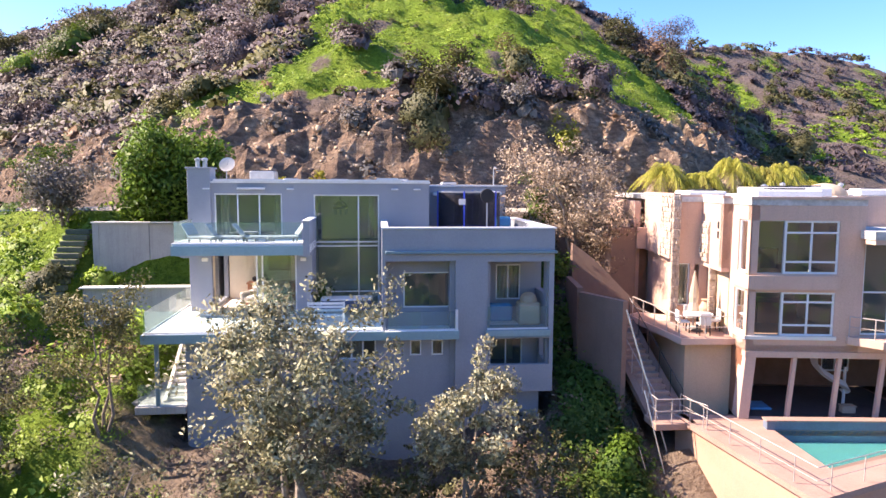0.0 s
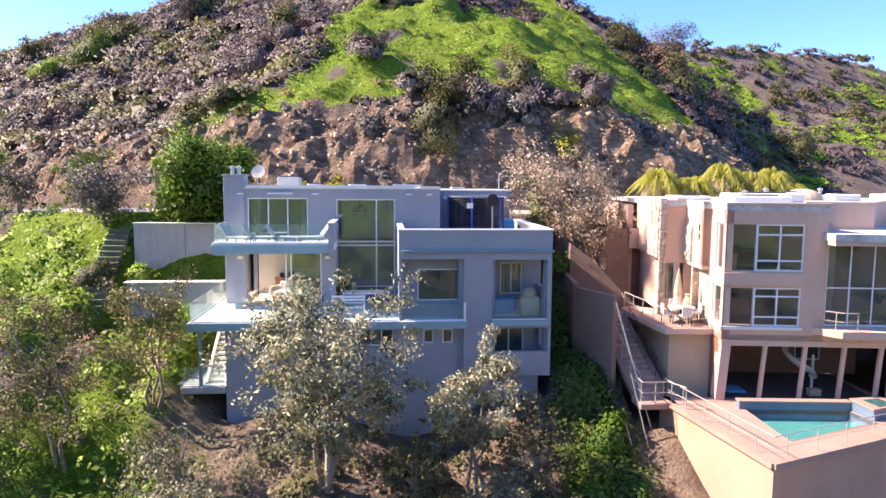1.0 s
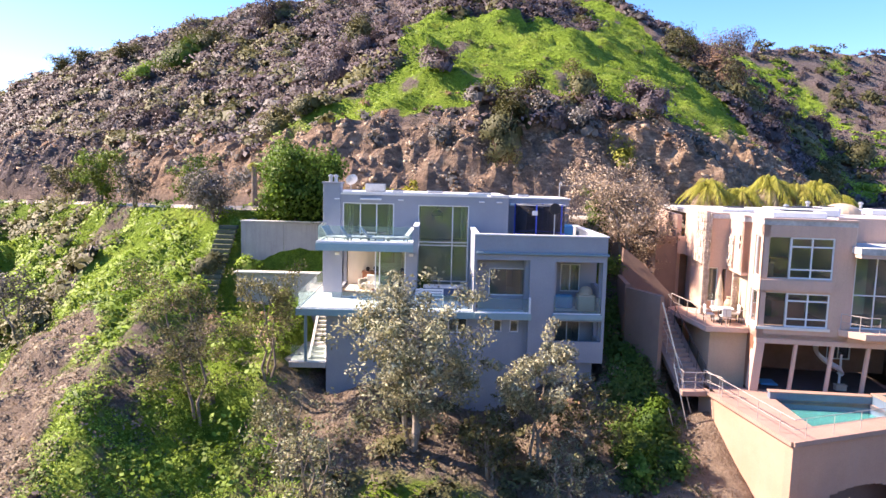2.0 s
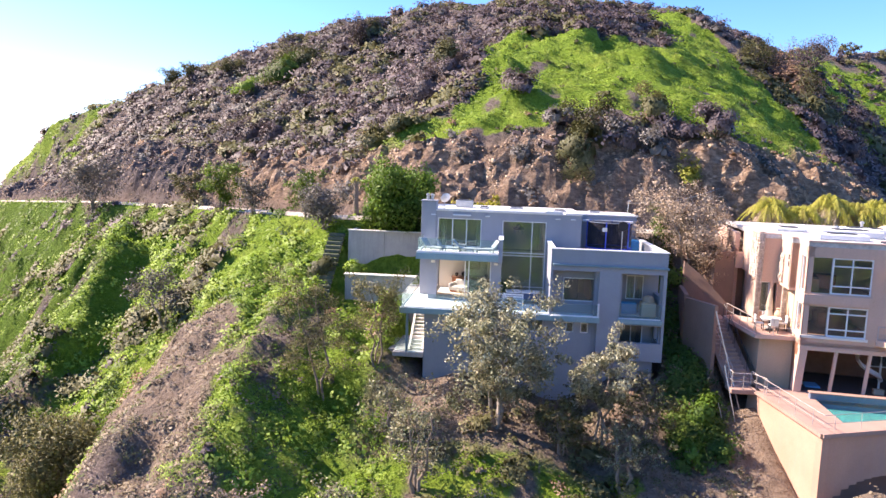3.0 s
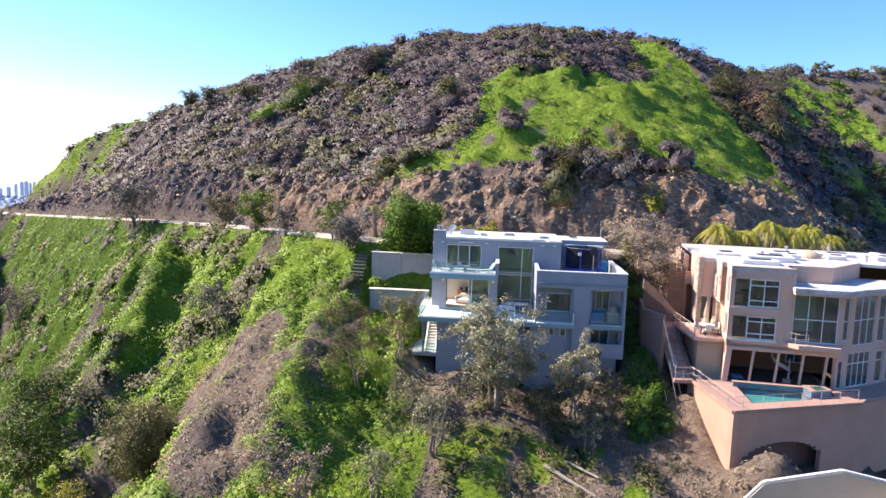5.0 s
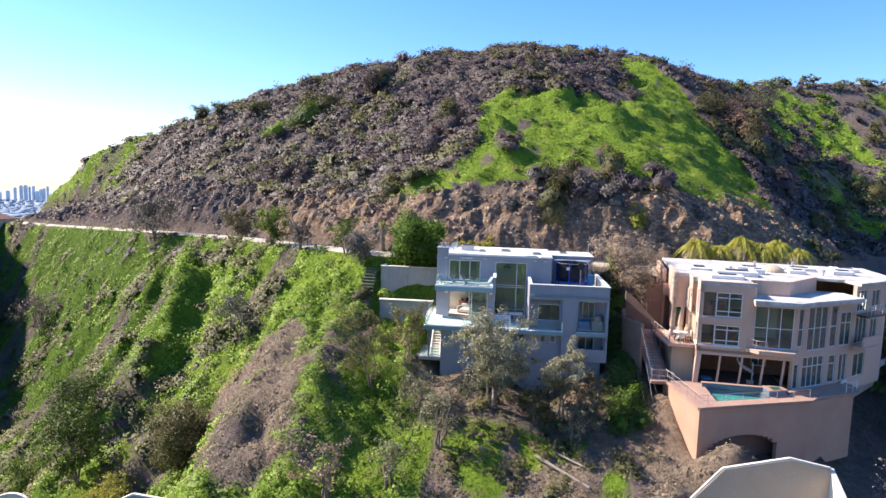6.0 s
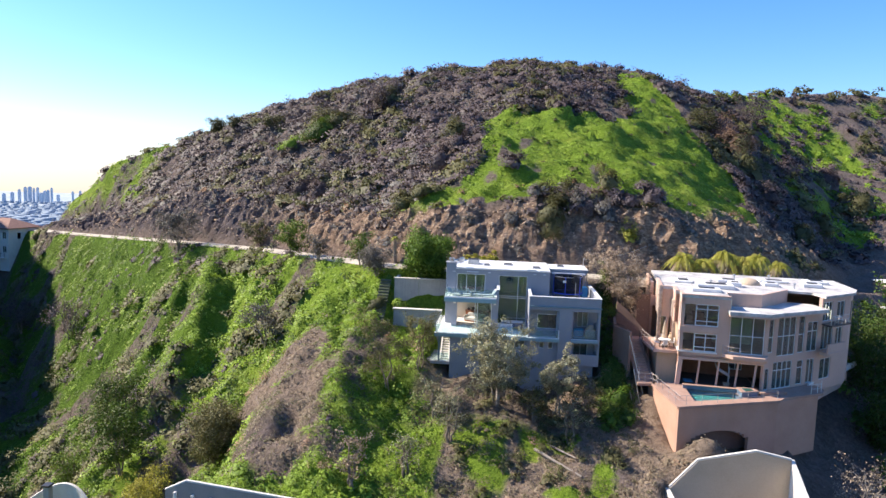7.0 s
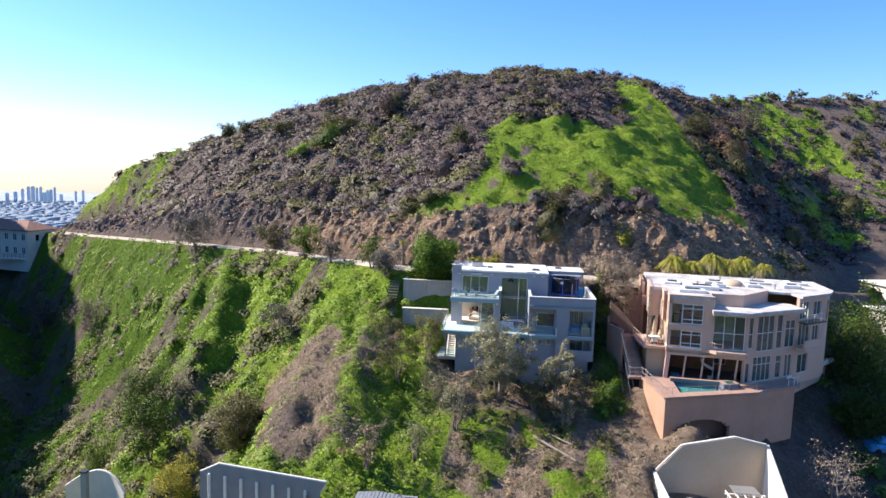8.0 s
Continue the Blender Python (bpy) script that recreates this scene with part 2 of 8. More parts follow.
def smax(a, b, k):
    h = np.clip(0.5 + 0.5 * (a - b) / k, 0, 1)
    return b + (a - b) * h + k * h * (1 - h)


MEADOW = [(-17, 54), (-9, 57), (-7, 60), (-6.5, 75), (3, 76), (12, 76), (19, 84), (19, 116), (25, 117), (31, 100), (34, 82), (37, 62), (26, 47), (22, 51), (14, 54), (5, 51), (-3, 51), (-9, 50), (-15, 48)]


def meadow(x, y):
    """Inside the meadow on the hill's shoulder, with a frayed edge."""
    n = fbm(x / 9, y / 9, 3, 40)
    wx, wy = x + 5 * n, y + 6 * fbm(x / 6 + 40, y / 6, 3, 41)
    inside = np.zeros(np.shape(x), bool)
    for (ax, ay), (bx, by) in zip(MEADOW, MEADOW[1:] + MEADOW[:1]):
        inside ^= ((ay > wy) != (by > wy)) & (wx < (bx - ax) * (wy - ay) / (by - ay + 1e-9) + ax)
    return inside * 1.0


# lines of ribs (rise above 0) and ravines (below 0) on the canyon side: x over y, width, rise
RIBS = ((([-43, -41.4, -44, -46], [34, 39, 51, 60]), 2.6, 2.2), (([-37.5, -38.3, -38.6, -39], [36, 42, 47, 53]), 2.4, -1.7),
        (([-62, -61, -59], [58, 62, 66]), 3.0, -2.6), (([-53, -52, -52], [46, 56, 64]), 2.4, 1.6), (([-70, -70.5, -70.5], [64, 70, 76]), 3.2, 2.2),
        (([-31.5, -31.5, -32], [30, 38, 48]), 2.0, -1.0), (([-48, -48.5, -49], [40, 50, 60]), 1.8, -1.6))
SPUR = ((-150, 114, -6.0), (-139, 90, 16.0), (-126, 68, 30), (-116, 42, 24.0), (-108, 5, 2.0))
# crest of a ridge added out of view, only to cast shade
SHADE_RIDGE = ((-204, 20, 60.0), (-196, 70, 92.0), (-193, 115, 90.0), (-195, 128, 46.0))
SPINE = np.array([(-165, 175, 4), (-124, 138, 17), (-100, 123, 30), (-70, 124, 41), (-35, 124, 52), (0, 122, 55.5), (26, 122, 55), (42, 126, 50), (60, 140, 38)], float)


def spine_frame(x, y):
    """Distance from the hill's spine and its height there."""
    best, z = np.full(x.shape, 1e9), np.zeros(x.shape)
    for a, b in zip(SPINE[:-1], SPINE[1:]):
        d = b[:2] - a[:2]
        s = np.clip(((x - a[0]) * d[0] + (y - a[1]) * d[1]) / (d @ d), 0, 1)
        dist = np.hypot(x - a[0] - s * d[0], y - a[1] - s * d[1])
        z = np.where(dist < best, a[2] + s * (b[2] - a[2]), z)
        best = np.minimum(best, dist)
    return best, z


def land(x, y):
    """Height of the ground; also how rocky it is."""
    x, y = np.asarray(x, float), np.asarray(y, float)
    sd, rz, run = road_frame(x, y)
    up = np.maximum(sd - 2.3, 0)
    # uphill: cut cliff, then the hill's slope up to its rounded spine
    cliff_run = np.interp(x, [-100, -75, -45, -25, -10, 15, 30, 45], [8, 8, 8, 7, 6.5, 6, 7, 8])
    cliff_top = np.interp(x, [-120, -100, -80, -60, -45, -25, -10, 8, 20, 32, 45], [1, 4, 7, 8, 7.5, 6.5, 7.2, 8.0, 8.0, 8.0, 8.0])
    far = np.maximum(up - cliff_run, 0)
    sp_d, sp_z = spine_frame(x, y)
    t = far / (far + sp_d + 1e-6)
    foot = rz + cliff_top
    hill = cliff_top * np.clip(up / cliff_run, 0, 1) ** 0.6 + np.maximum(sp_z - foot, 0) * (1 - (1 - t) ** 1.5)
    hill = np.where(up > 0, hill, 0)
    z_up = rz + hill
    # downhill: the canyon side, steep to the far left, an easier spur beside the grey house
    dn = np.maximum(-sd - 2.6, 0)
    k = np.interp(x, [-125, -95, -73, -62, -54, -46, -36, -30, -23, -14, -8, 0, 14, 30, 60], [1.9, 1.95, 1.8, 1.55, 1.15, 0.78, 0.86, 0.80, 0.46, 0.46, 0.58, 0.61, 0.58, 0.85, 0.6])
    toe = np.interp(x, [-80, -60, -40, -25, -8, 14, 40], [15, 15, 22, 24, 14.5, 15, 14])
    k2 = np.interp(x, [-80, -45, -25, -8, 14], [0.55, 0.75, 0.6, 0.42, 0.42])
    z_dn = rz - k * np.minimum(dn, toe) - k2 * np.maximum(dn - toe, 0)
    z_dn = smax(z_dn, np.full(x.shape, -26.0), 6)
    z = np.where(sd > 0, z_up, z_dn)
    # the next ridge across the side canyon
    ax, ay, bx, by = 58.0, 172.0, 150.0, 205.0
    s = np.clip(((x - ax) * (bx - ax) + (y - ay) * (by - ay)) / ((bx - ax) ** 2 + (by - ay) ** 2), 0, 1)
    dr = np.hypot(x - ax - s * (bx - ax), y - ay - s * (by - ay))
    ridge = 57 + 4 * s - 0.62 * np.minimum(dr, 34) - 0.36 * np.maximum(dr - 34, 0)
    z = smax(z, np.where(y > 60, ridge, -200), 3.0)
    # the spur to the far left, below the bend; its unseen crest is raised to cast shade
    for (ax, ay, az), (bx, by, bz) in zip(SPUR[:-1], SPUR[1:]):
        s = np.clip(((x - ax) * (bx - ax) + (y - ay) * (by - ay)) / ((bx - ax) ** 2 + (by - ay) ** 2), 0, 1)
        dr = np.hypot(x - ax - s * (bx - ax), y - ay - s * (by - ay))
        z = smax(z, az + s * (bz - az) - 1.2 * dr, 2.5)
    # roughness: rock on the cuttings, gullies on the slopes
    flat = smooth(2.2, 4.0, np.abs(sd))
    rock = smooth(0.1, 0.6, up) * (1 - smooth(0.85, 1.35, up / cliff_run)) * smooth(-126, -112, x) * (1 - smooth(42, 52, x))
    gully = np.abs(fbm(run / 9.0 + 3 * fbm(x / 20, y / 20, 2, 5), sd / 60.0, 3, 9)) * 2
    z = z - flat * gully * np.interp(sd, [-30, -6, 3, 14, 40, 90], [5.5, 3.0, 0.4, 2.2, 2.8, 1.6])
    z = z + flat * (2.6 * fbm(x / 14, y / 14, 3, 2) + 1.1 * fbm(x / 3.2, y / 3.2, 3, 4))
    hum = smooth(2.8, 5, -sd) * smooth(-7, -11, x) + 0.6 * smooth(10, 16, sd)
    scrub = smooth(9, 15, sd) * (1 - np.minimum(1, 1.3 * meadow(x, y)))
    z = z + scrub * 1.6 * np.maximum(0, fbm(x / 2.3, y / 2.3, 2, 36) + 0.1)
    z = z + np.minimum(1, meadow(x, y)) * (1.3 * fbm(x / 3.6, y / 1.5, 2, 46) + 0.9 * fbm(x / 7, y / 5, 2, 48))
    z = z + hum * (1.6 * fbm(x / 1.7, y / 1.7, 2, 31) + 0.9 * np.abs(fbm(x / 2.6, y / 2.6, 2, 33)))
    z = z + rock * (1.5 * fbm(run / 2.6 + 0.6 * fbm(x / 4, y / 4, 2, 26), sd / 9.0, 4, 21) + 1.1 * (0.5 - np.abs(fbm(x / 1.9, y / 1.9, 3, 22)) * 3) + 2.0 * fbm(x / 1.2, y / 1.2, 2, 24))
    # the small spur: a rounded crest, its shaded east flank and the gully beside the yard
    crest = np.interp(y, [8, 14, 20, 27, 36], [-15.8, -16.8, -17.6, -18.3, -18.8])
    on = smooth(4, 10, y) * smooth(33, 27, y)
    z = z + on * 0.8 * np.exp(-((x - crest) / 2.8) ** 2) - on * 0.7 * smooth(0.6, 4.4, x - crest) * (1 - smooth(6.2, 9.4, x - crest))
    # ribs and ravines down the canyon side
    for (lx, ly), wide, rise in RIBS:
        off = x - np.interp(y, ly, lx) + 2.4 * fbm(y / 9, x / 30, 2, 17)
        z = z + rise * np.exp(-(off / wide) ** 2) * smooth(3.5, 8, -sd) * smooth(ly[0] - 8, ly[0], y)
    # tan bank against the terrace's side
    bank = 6.2 + (y - 16.2) * 0.66 - 0.5 * np.maximum(10.9 - x, 0) - 0.8 * np.maximum(x - 12.2, 0)
    z = np.where((x > 5) & (x < 14) & (y > 9) & (y < 25), smax(z, np.where(y < 23.2, bank, bank - 2 * (y - 23.2)), 0.6), z)
    # heap of soil at the foot of the pool wall
    z = z + 2.9 * np.exp(-((x - 14.2) / 2.4) ** 2 - ((y - 15.0) / 1.5) ** 2)
    # the canyon's other side, behind the camera
    z = np.maximum(z, smooth(-58, -75, y) * np.minimum(-26 + 0.6 * (-58 - y) + 6 * fbm(x / 25, y / 25, 3, 60), 70) - 200 * (y > -58))
    # beyond the hills the land drops to the city's plain
    rr = np.hypot(x, y - 60)
    start = np.where((x < -20) & (y > 10), 138, 300)
    w = smooth(start, start * 1.9, rr)
    plain = -62 - 125 * smooth(300, 4200, rr)
    z = z * (1 - w) + plain * w
    # an unseen high ridge, added to the west to keep the canyon's end in shade
    for (ax, ay, az), (bx, by, bz) in zip(SHADE_RIDGE[:-1], SHADE_RIDGE[1:]):
        s = np.clip(((x - ax) * (bx - ax) + (y - ay) * (by - ay)) / ((bx - ax) ** 2 + (by - ay) ** 2), 0, 1)
        z = np.maximum(z, az + s * (bz - az) - 1.6 * np.hypot(x - ax - s * (bx - ax), y - ay - s * (by - ay)))
    return z, rock, sd


def level(x, y, z):
    """Ground cut and filled for the two houses, so that no soil stands inside them."""
    def pad(x0, x1, y0, y1, h, soft, z):
        dx = np.maximum(np.maximum(x0 - x, x - x1), 0)
        dy = np.maximum(np.maximum(y0 - y, y - y1), 0)
        w = 1 - smooth(0, soft, np.hypot(dx, dy))
        return z * (1 - w) + np.minimum(z, h) * w
    z = pad(-7.2, 6.4, 25.8, 37.5, 9.0, 0.6, z)
    z = pad(-9.3, -7.0, 25.5, 33.5, 11.0, 0.8, z)
    z = pad(13.0, 31.0, 20.0, 40.0, 9.0, 1.0, z)
    z = pad(12.6, 27.0, 17.0, 24.5, 6.8, 0.5, z)
    z = pad(-14.6, -8.6, 33.3, 35.0, 14.85, 0.5, z)
    z = pad(-14.6, -9.2, 28.6, 32.5, 12.6, 1.5, z)
    z = pad(10.8, 19.8, 3.5, 12.9, 3.0, 0.4, z)
    z = pad(-26.6, -16.8, 0.5, 6.7, -0.6, 0.3, z)
    z = pad(10.8, 13.4, 23.5, 31.0, 9.6, 0.8, z)
    return z


def height(x, y):
    z, rock, sd = land(x, y)
    return level(np.asarray(x, float), np.asarray(y, float), z)


def strip(x, y, n):
    """The bare, sun-bleached brow of the small spur."""
    d1 = np.hypot((x + 25 - 0.25 * (y - 26)) / 6.2, (y - 26.5 + 0.35 * (x + 25)) / 3.9)
    d2 = np.hypot((x + 21.2) / 3.2, (y - 17.5) / 7.0)
    return 1 - smooth(0.62, 1.2, np.minimum(d1, d2) + 1.5 * n + 1.1 * fbm(x / 2.5, y / 2.5, 3, 39))


def green_zone(x, y):
    """Where the spring grass stands thick: 0 bare and scrubby, 1 lush."""
    x, y = np.asarray(x, float), np.asarray(y, float)
    sd, rz, run = road_frame(x, y)
    n = fbm(x / 9, y / 9, 3, 40)
    # the meadow on the hill's shoulder
    inside = meadow(x, y)
    thin = smooth(-0.12, 0.10, fbm(x / 3.2, y / 5.0, 3, 44) + 0.10 + 0.2 * smooth(0, 12, x))
    a = inside * (0.25 + 0.75 * thin)
    # the canyon side below the road
    b = smooth(1.5, 2.4, -sd) * (0.3 + 0.7 * smooth(-0.14, 0.06, fbm(x / 7, y / 7, 3, 47))) * (1 - smooth(-8.6, -6.4, x + 3 * n))
    dry = strip(x, y, n)
    b = b * (1 - 0.95 * dry)
    b = np.maximum(b, (1 - dry) * smooth(-28, -25.5, x) * (1 - smooth(-20.5, -18.5, x)) * smooth(27, 30, y) * smooth(1.5, 2.4, -sd) * (0.55 + 0.45 * smooth(-0.15, 0.0, n)))
    b = np.maximum(b, 0.85 * (1 - 0.9 * dry) * smooth(1.5, 2.4, -sd) * smooth(-25, -20, x) * (1 - smooth(-10, -8, x)) * smooth(12, 17, y + 6 * n) * smooth(-0.2, -0.05, fbm(x / 4, y / 4, 3, 59)))
    # the far left flank above the bend
    c = smooth(9, 14, sd) * (1 - smooth(-90, -79, x + 16 * n)) * (0.4 + 0.5 * smooth(-0.1, 0.1, fbm(x / 5, y / 5, 3, 62)))
    d = (y > 90) * (x > 50) * 0.85 * smooth(-0.12, 0.08, fbm(x / 12, y / 12, 3, 50))
    e = np.maximum(0.9 * smooth(8, 5.5, x) * (x > -12) * smooth(22, 18, y + 5 * n) * smooth(-0.12, 0.0, fbm(x / 3.5, y / 3.5, 3, 53)),
                   smooth(-16.5, -14.5, x) * smooth(-7.5, -10, x + 5 * n) * smooth(27, 23, y) * (0.5 + 0.5 * smooth(-0.16, 0.0, fbm(x / 2.6, y / 2.6, 3, 54))))
    f = 0.5 * (y < -40) * smooth(0.0, 0.2, fbm(x / 14, y / 14, 3, 58))
    return np.clip(np.maximum.reduce([a, b, c, d, e, f]), 0, 1)


def dry_zone(x, y):
    """Bare tan soil on the small spur, in the yards and under the pool terrace."""
    sd, rz, run = road_frame(x, y)
    n = fbm(x / 3.5, y / 3.5, 3, 91)
    g = green_zone(x, y)
    w = strip(x, y, fbm(x / 9, y / 9, 3, 40))
    clay = smooth(-11.2, -9.8, x) * smooth(-5.2, -7, x) * smooth(18, 19.5, y) * smooth(26.5, 25.4, y)
    bank = smooth(7.6, 8.6, x) * smooth(13.5, 12.8, x) * smooth(12.5, 14, y) * smooth(24.2, 23.2, y)
    return np.maximum(np.maximum(0.9 * clay, bank), np.maximum(w * (1 - smooth(33, 36, y)), smooth(-8.5, -6, x) * (1 - smooth(23, 30, y))) * (1 - smooth(17, 22, x)) * smooth(0, 4, y) * (1 - smooth(0.35, 0.75, g)) * np.maximum(smooth(-0.2, 0.08, n) * 0.85, (x > 8.2) * (x < 17) * 0.95))


def fast_mesh(name, co, faces, mats, attrs=None, smooth_shade=False, mat_index=None, soft=None):
    """A mesh from arrays of corners and of equal-sized faces; soft: shading normals, one a corner, that round off foliage."""
    me = bpy.data.meshes.new(name)
    co = np.asarray(co, np.float32)
    faces = np.asarray(faces, np.int32)
    k = faces.shape[1]
    me.vertices.add(len(co))
    me.vertices.foreach_set("co", co.ravel())
    me.loops.add(faces.size)
    me.loops.foreach_set("vertex_index", faces.ravel())
    me.polygons.add(len(faces))
    me.polygons.foreach_set("loop_start", np.arange(0, faces.size, k, dtype=np.int32))
    me.polygons.foreach_set("loop_total", np.full(len(faces), k, np.int32))
    for m in mats:
        me.materials.append(m)
    if mat_index is not None:
        me.polygons.foreach_set("material_index", np.asarray(mat_index, np.int32))
    if smooth_shade:
        me.polygons.foreach_set("use_smooth", np.ones(len(faces), bool))
    me.update()
    for key, val in (attrs or {}).items():
        a = me.attributes.new(key, "FLOAT", "POINT")
        a.data.foreach_set("value", np.asarray(val, np.float32))
    me.validate()
    if soft is not None:
        me.polygons.foreach_set("use_smooth", np.ones(len(faces), bool))
        me.normals_split_custom_set_from_vertices(np.asarray(soft, np.float32))
    return me


def axis(lo, hi, step, out_lo, out_hi, grow=1.22):
    """Grid lines: even between lo and hi, ever wider beyond."""
    mid = list(np.arange(lo, hi + step * 0.5, step))
    a, s = [], step
    p = lo
    while p > out_lo:
        s *= grow
        p -= s
        a.append(max(p, out_lo))
    b, s, p = [], step, mid[-1]
    while p < out_hi:
        s *= grow
        p += s
        b.append(min(p, out_hi))
    return np.array(a[::-1] + mid + b)


def ground_mat():
    m, n, l, b = mat_base("hillside_ground", 0.95, 0, 0.15)
    def att(k):
        a = n.new("ShaderNodeAttribute")
        a.attribute_name = k
        return a.outputs["Fac"]
    soil = ramp(n, l, noise_node(n, l, 0.5, 6, 0.7), [(0.3, (0.1, 0.09, 0.062)), (0.44, (0.165, 0.135, 0.105)), (0.56, (0.225, 0.17, 0.15)), (0.72, (0.31, 0.24, 0.205))])
    litter = ramp(n, l, noise_node(n, l, 2.6, 5, 0.75), [(0.35, (0.075, 0.06, 0.052)), (0.65, (0.29, 0.23, 0.205))])
    soil = mix(n, l, 0.5, soil, litter)
    g1 = ramp(n, l, noise_node(n, l, 0.22, 5, 0.7), [(0.3, (0.075, 0.13, 0.016)), (0.5, (0.19, 0.29, 0.028)), (0.7, (0.4, 0.41, 0.085))])
    g2 = ramp(n, l, noise_node(n, l, 3.0, 6, 0.85), [(0.36, (0.05, 0.095, 0.01)), (0.52, (0.22, 0.35, 0.028)), (0.68, (0.42, 0.53, 0.09))])
    grass = mix(n, l, 0.55, g1, g2)
    # deeper green grass, mixed in towards the far left of the canyon side
    deep_green = ramp(n, l, noise_node(n, l, 2.4, 6, 0.8), [(0.36, (0.035, 0.07, 0.01)), (0.55, (0.1, 0.19, 0.018)), (0.72, (0.24, 0.34, 0.045))])
    grass = mix(n, l, att("deep_green"), grass, deep_green)
    rocks = ramp(n, l, noise_node(n, l, 0.8, 7, 0.75), [(0.28, (0.17, 0.115, 0.085)), (0.5, (0.37, 0.26, 0.185)), (0.74, (0.64, 0.5, 0.36))])
    strata = ramp(n, l, noise_node(n, l, 1.2, 5, 0.7, stretch=(1, 1, 2.6)), [(0.35, (0.5, 0.5, 0.5)), (0.65, (1.25, 1.2, 1.15))])
    rocks = mix(n, l, 1.0, rocks, strata, "MULTIPLY")
    # darker rock for the cutting's shaded parts: shade put into the colour
    shade_rock = ramp(n, l, noise_node(n, l, 0.9, 7, 0.75), [(0.28, (0.075, 0.06, 0.06)), (0.5, (0.15, 0.12, 0.118)), (0.74, (0.27, 0.22, 0.2))])
    rocks = mix(n, l, att("shade_rock"), rocks, shade_rock)
    edge = n.new("ShaderNodeMath")
    edge.operation = "MULTIPLY_ADD"
    l.new(noise_node(n, l, 1.6, 4, 0.7), edge.inputs[0])
    edge.inputs[1].default_value = 1.1
    edge.inputs[2].default_value = -0.55
    ed2 = n.new("ShaderNodeMath")
    ed2.operation = "ADD"
    l.new(att("green"), ed2.inputs[0])
    l.new(edge.outputs[0], ed2.inputs[1])
    gf = ramp(n, l, ed2.outputs[0], [(0.3, (0, 0, 0)), (0.62, (1, 1, 1))])
    col = mix(n, l, gf, soil, grass)
    col = mix(n, l, att("rock"), col, rocks)
    col = mix(n, l, att("dry"), col, ramp(n, l, noise_node(n, l, 1.3, 6, 0.75), [(0.3, (0.17, 0.125, 0.09)), (0.45, (0.28, 0.21, 0.155)), (0.6, (0.38, 0.29, 0.215)), (0.75, (0.5, 0.4, 0.29))]))
    # pale blue for the plain, with far haze painted into its base colour
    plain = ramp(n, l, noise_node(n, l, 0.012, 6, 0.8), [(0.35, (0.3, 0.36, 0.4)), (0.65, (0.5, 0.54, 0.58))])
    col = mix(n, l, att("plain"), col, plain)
    l.new(col, b.inputs["Base Color"])
    h = n.new("ShaderNodeMath")
    h.operation = "ADD"
    l.new(noise_node(n, l, 1.4, 6, 0.7), h.inputs[0])
    l.new(noise_node(n, l, 7.0, 5, 0.7), h.inputs[1])
    bump(n, l, b, h.outputs[0], 1.0, 0.5)
    return m


gx = axis(-128, 60, 0.58, -4700, 4700, 1.1)
gy = axis(4, 128, 0.58, -4700, 4700, 1.1)
gy = np.sort(np.concatenate([gy[(gy < -118) | (gy >= 4)], np.arange(-116, 3, 2.5)]))
GX, GY = np.meshgrid(gx, gy)
GZ, GR, GS = land(GX, GY)
GZ = level(GX, GY, GZ)
nx, ny = len(gx), len(gy)
idx = np.arange(nx * ny).reshape(ny, nx)
quads = np.stack([idx[:-1, :-1], idx[:-1, 1:], idx[1:, 1:], idx[1:, :-1]], -1).reshape(-1, 4)
M["ground"] = ground_mat()
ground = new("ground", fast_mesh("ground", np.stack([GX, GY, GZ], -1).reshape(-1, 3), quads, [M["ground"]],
             {"green": green_zone(GX, GY).ravel(), "rock": GR.ravel(), "plain": smooth(-45, -58, GZ).ravel(), "dry": dry_zone(GX, GY).ravel(), "deep_green": (0.8 * smooth(-34, -58, GX + 12 * fbm(GX / 8, GY / 8, 3, 97)) * (GS < 0)).ravel(),
              # rock painted darker at the left end and behind the grey house, where shade lies
              "shade_rock": np.maximum(smooth(-34, -46, GX + 14 * fbm(GX / 12, GY / 12, 3, 93)), 0.15 * smooth(-12, -8, GX) * smooth(14, 9, GX)).ravel()}, True))
ground.data.polygons.foreach_set("use_smooth", GR[:-1, :-1].ravel() < 0.3)
tagged(ground, "steep canyon hillside with spring grass, dry soil and rocky cuttings", "ground", kind="structure")

# the narrow pale road, cut into the slope
def ribbon(line, half, lift, step=1.0):
    pts = []
    for a, b in zip(line[:-1], line[1:]):
        k = max(1, int(np.hypot(*(b[:2] - a[:2])) / step))
        pts += [a + (b - a) * i / k for i in range(k)]
    pts = np.array(pts + [line[-1]])
    for _ in range(6):
        pts[1:-1] = (pts[:-2] + 2 * pts[1:-1] + pts[2:]) / 4
    d = np.gradient(pts[:, :2], axis=0)
    d /= np.linalg.norm(d, axis=1)[:, None]
    nrm = np.stack([-d[:, 1], d[:, 0]], 1)
    rows = []
    for i, (o, dz) in enumerate([(-half - 0.5, -0.6), (-half, 0.0), (-half * 0.4, 0.05), (half * 0.4, 0.05), (half, 0.0), (half + 0.5, -0.6)]):
        w = o + 0.25 * (vnoise(pts[:, 0] / 2 + 9 * i, pts[:, 1] / 2, 3) - 0.5)
        rows.append(np.column_stack([pts[:, :2] + nrm * w[:, None], pts[:, 2] + lift + dz]))
    co = np.concatenate(rows)
    m = len(pts)
    ii = np.arange(m - 1)
    return co, np.concatenate([np.stack([r * m + ii, r * m + ii + 1, (r + 1) * m + ii + 1, (r + 1) * m + ii], 1) for r in range(5)])


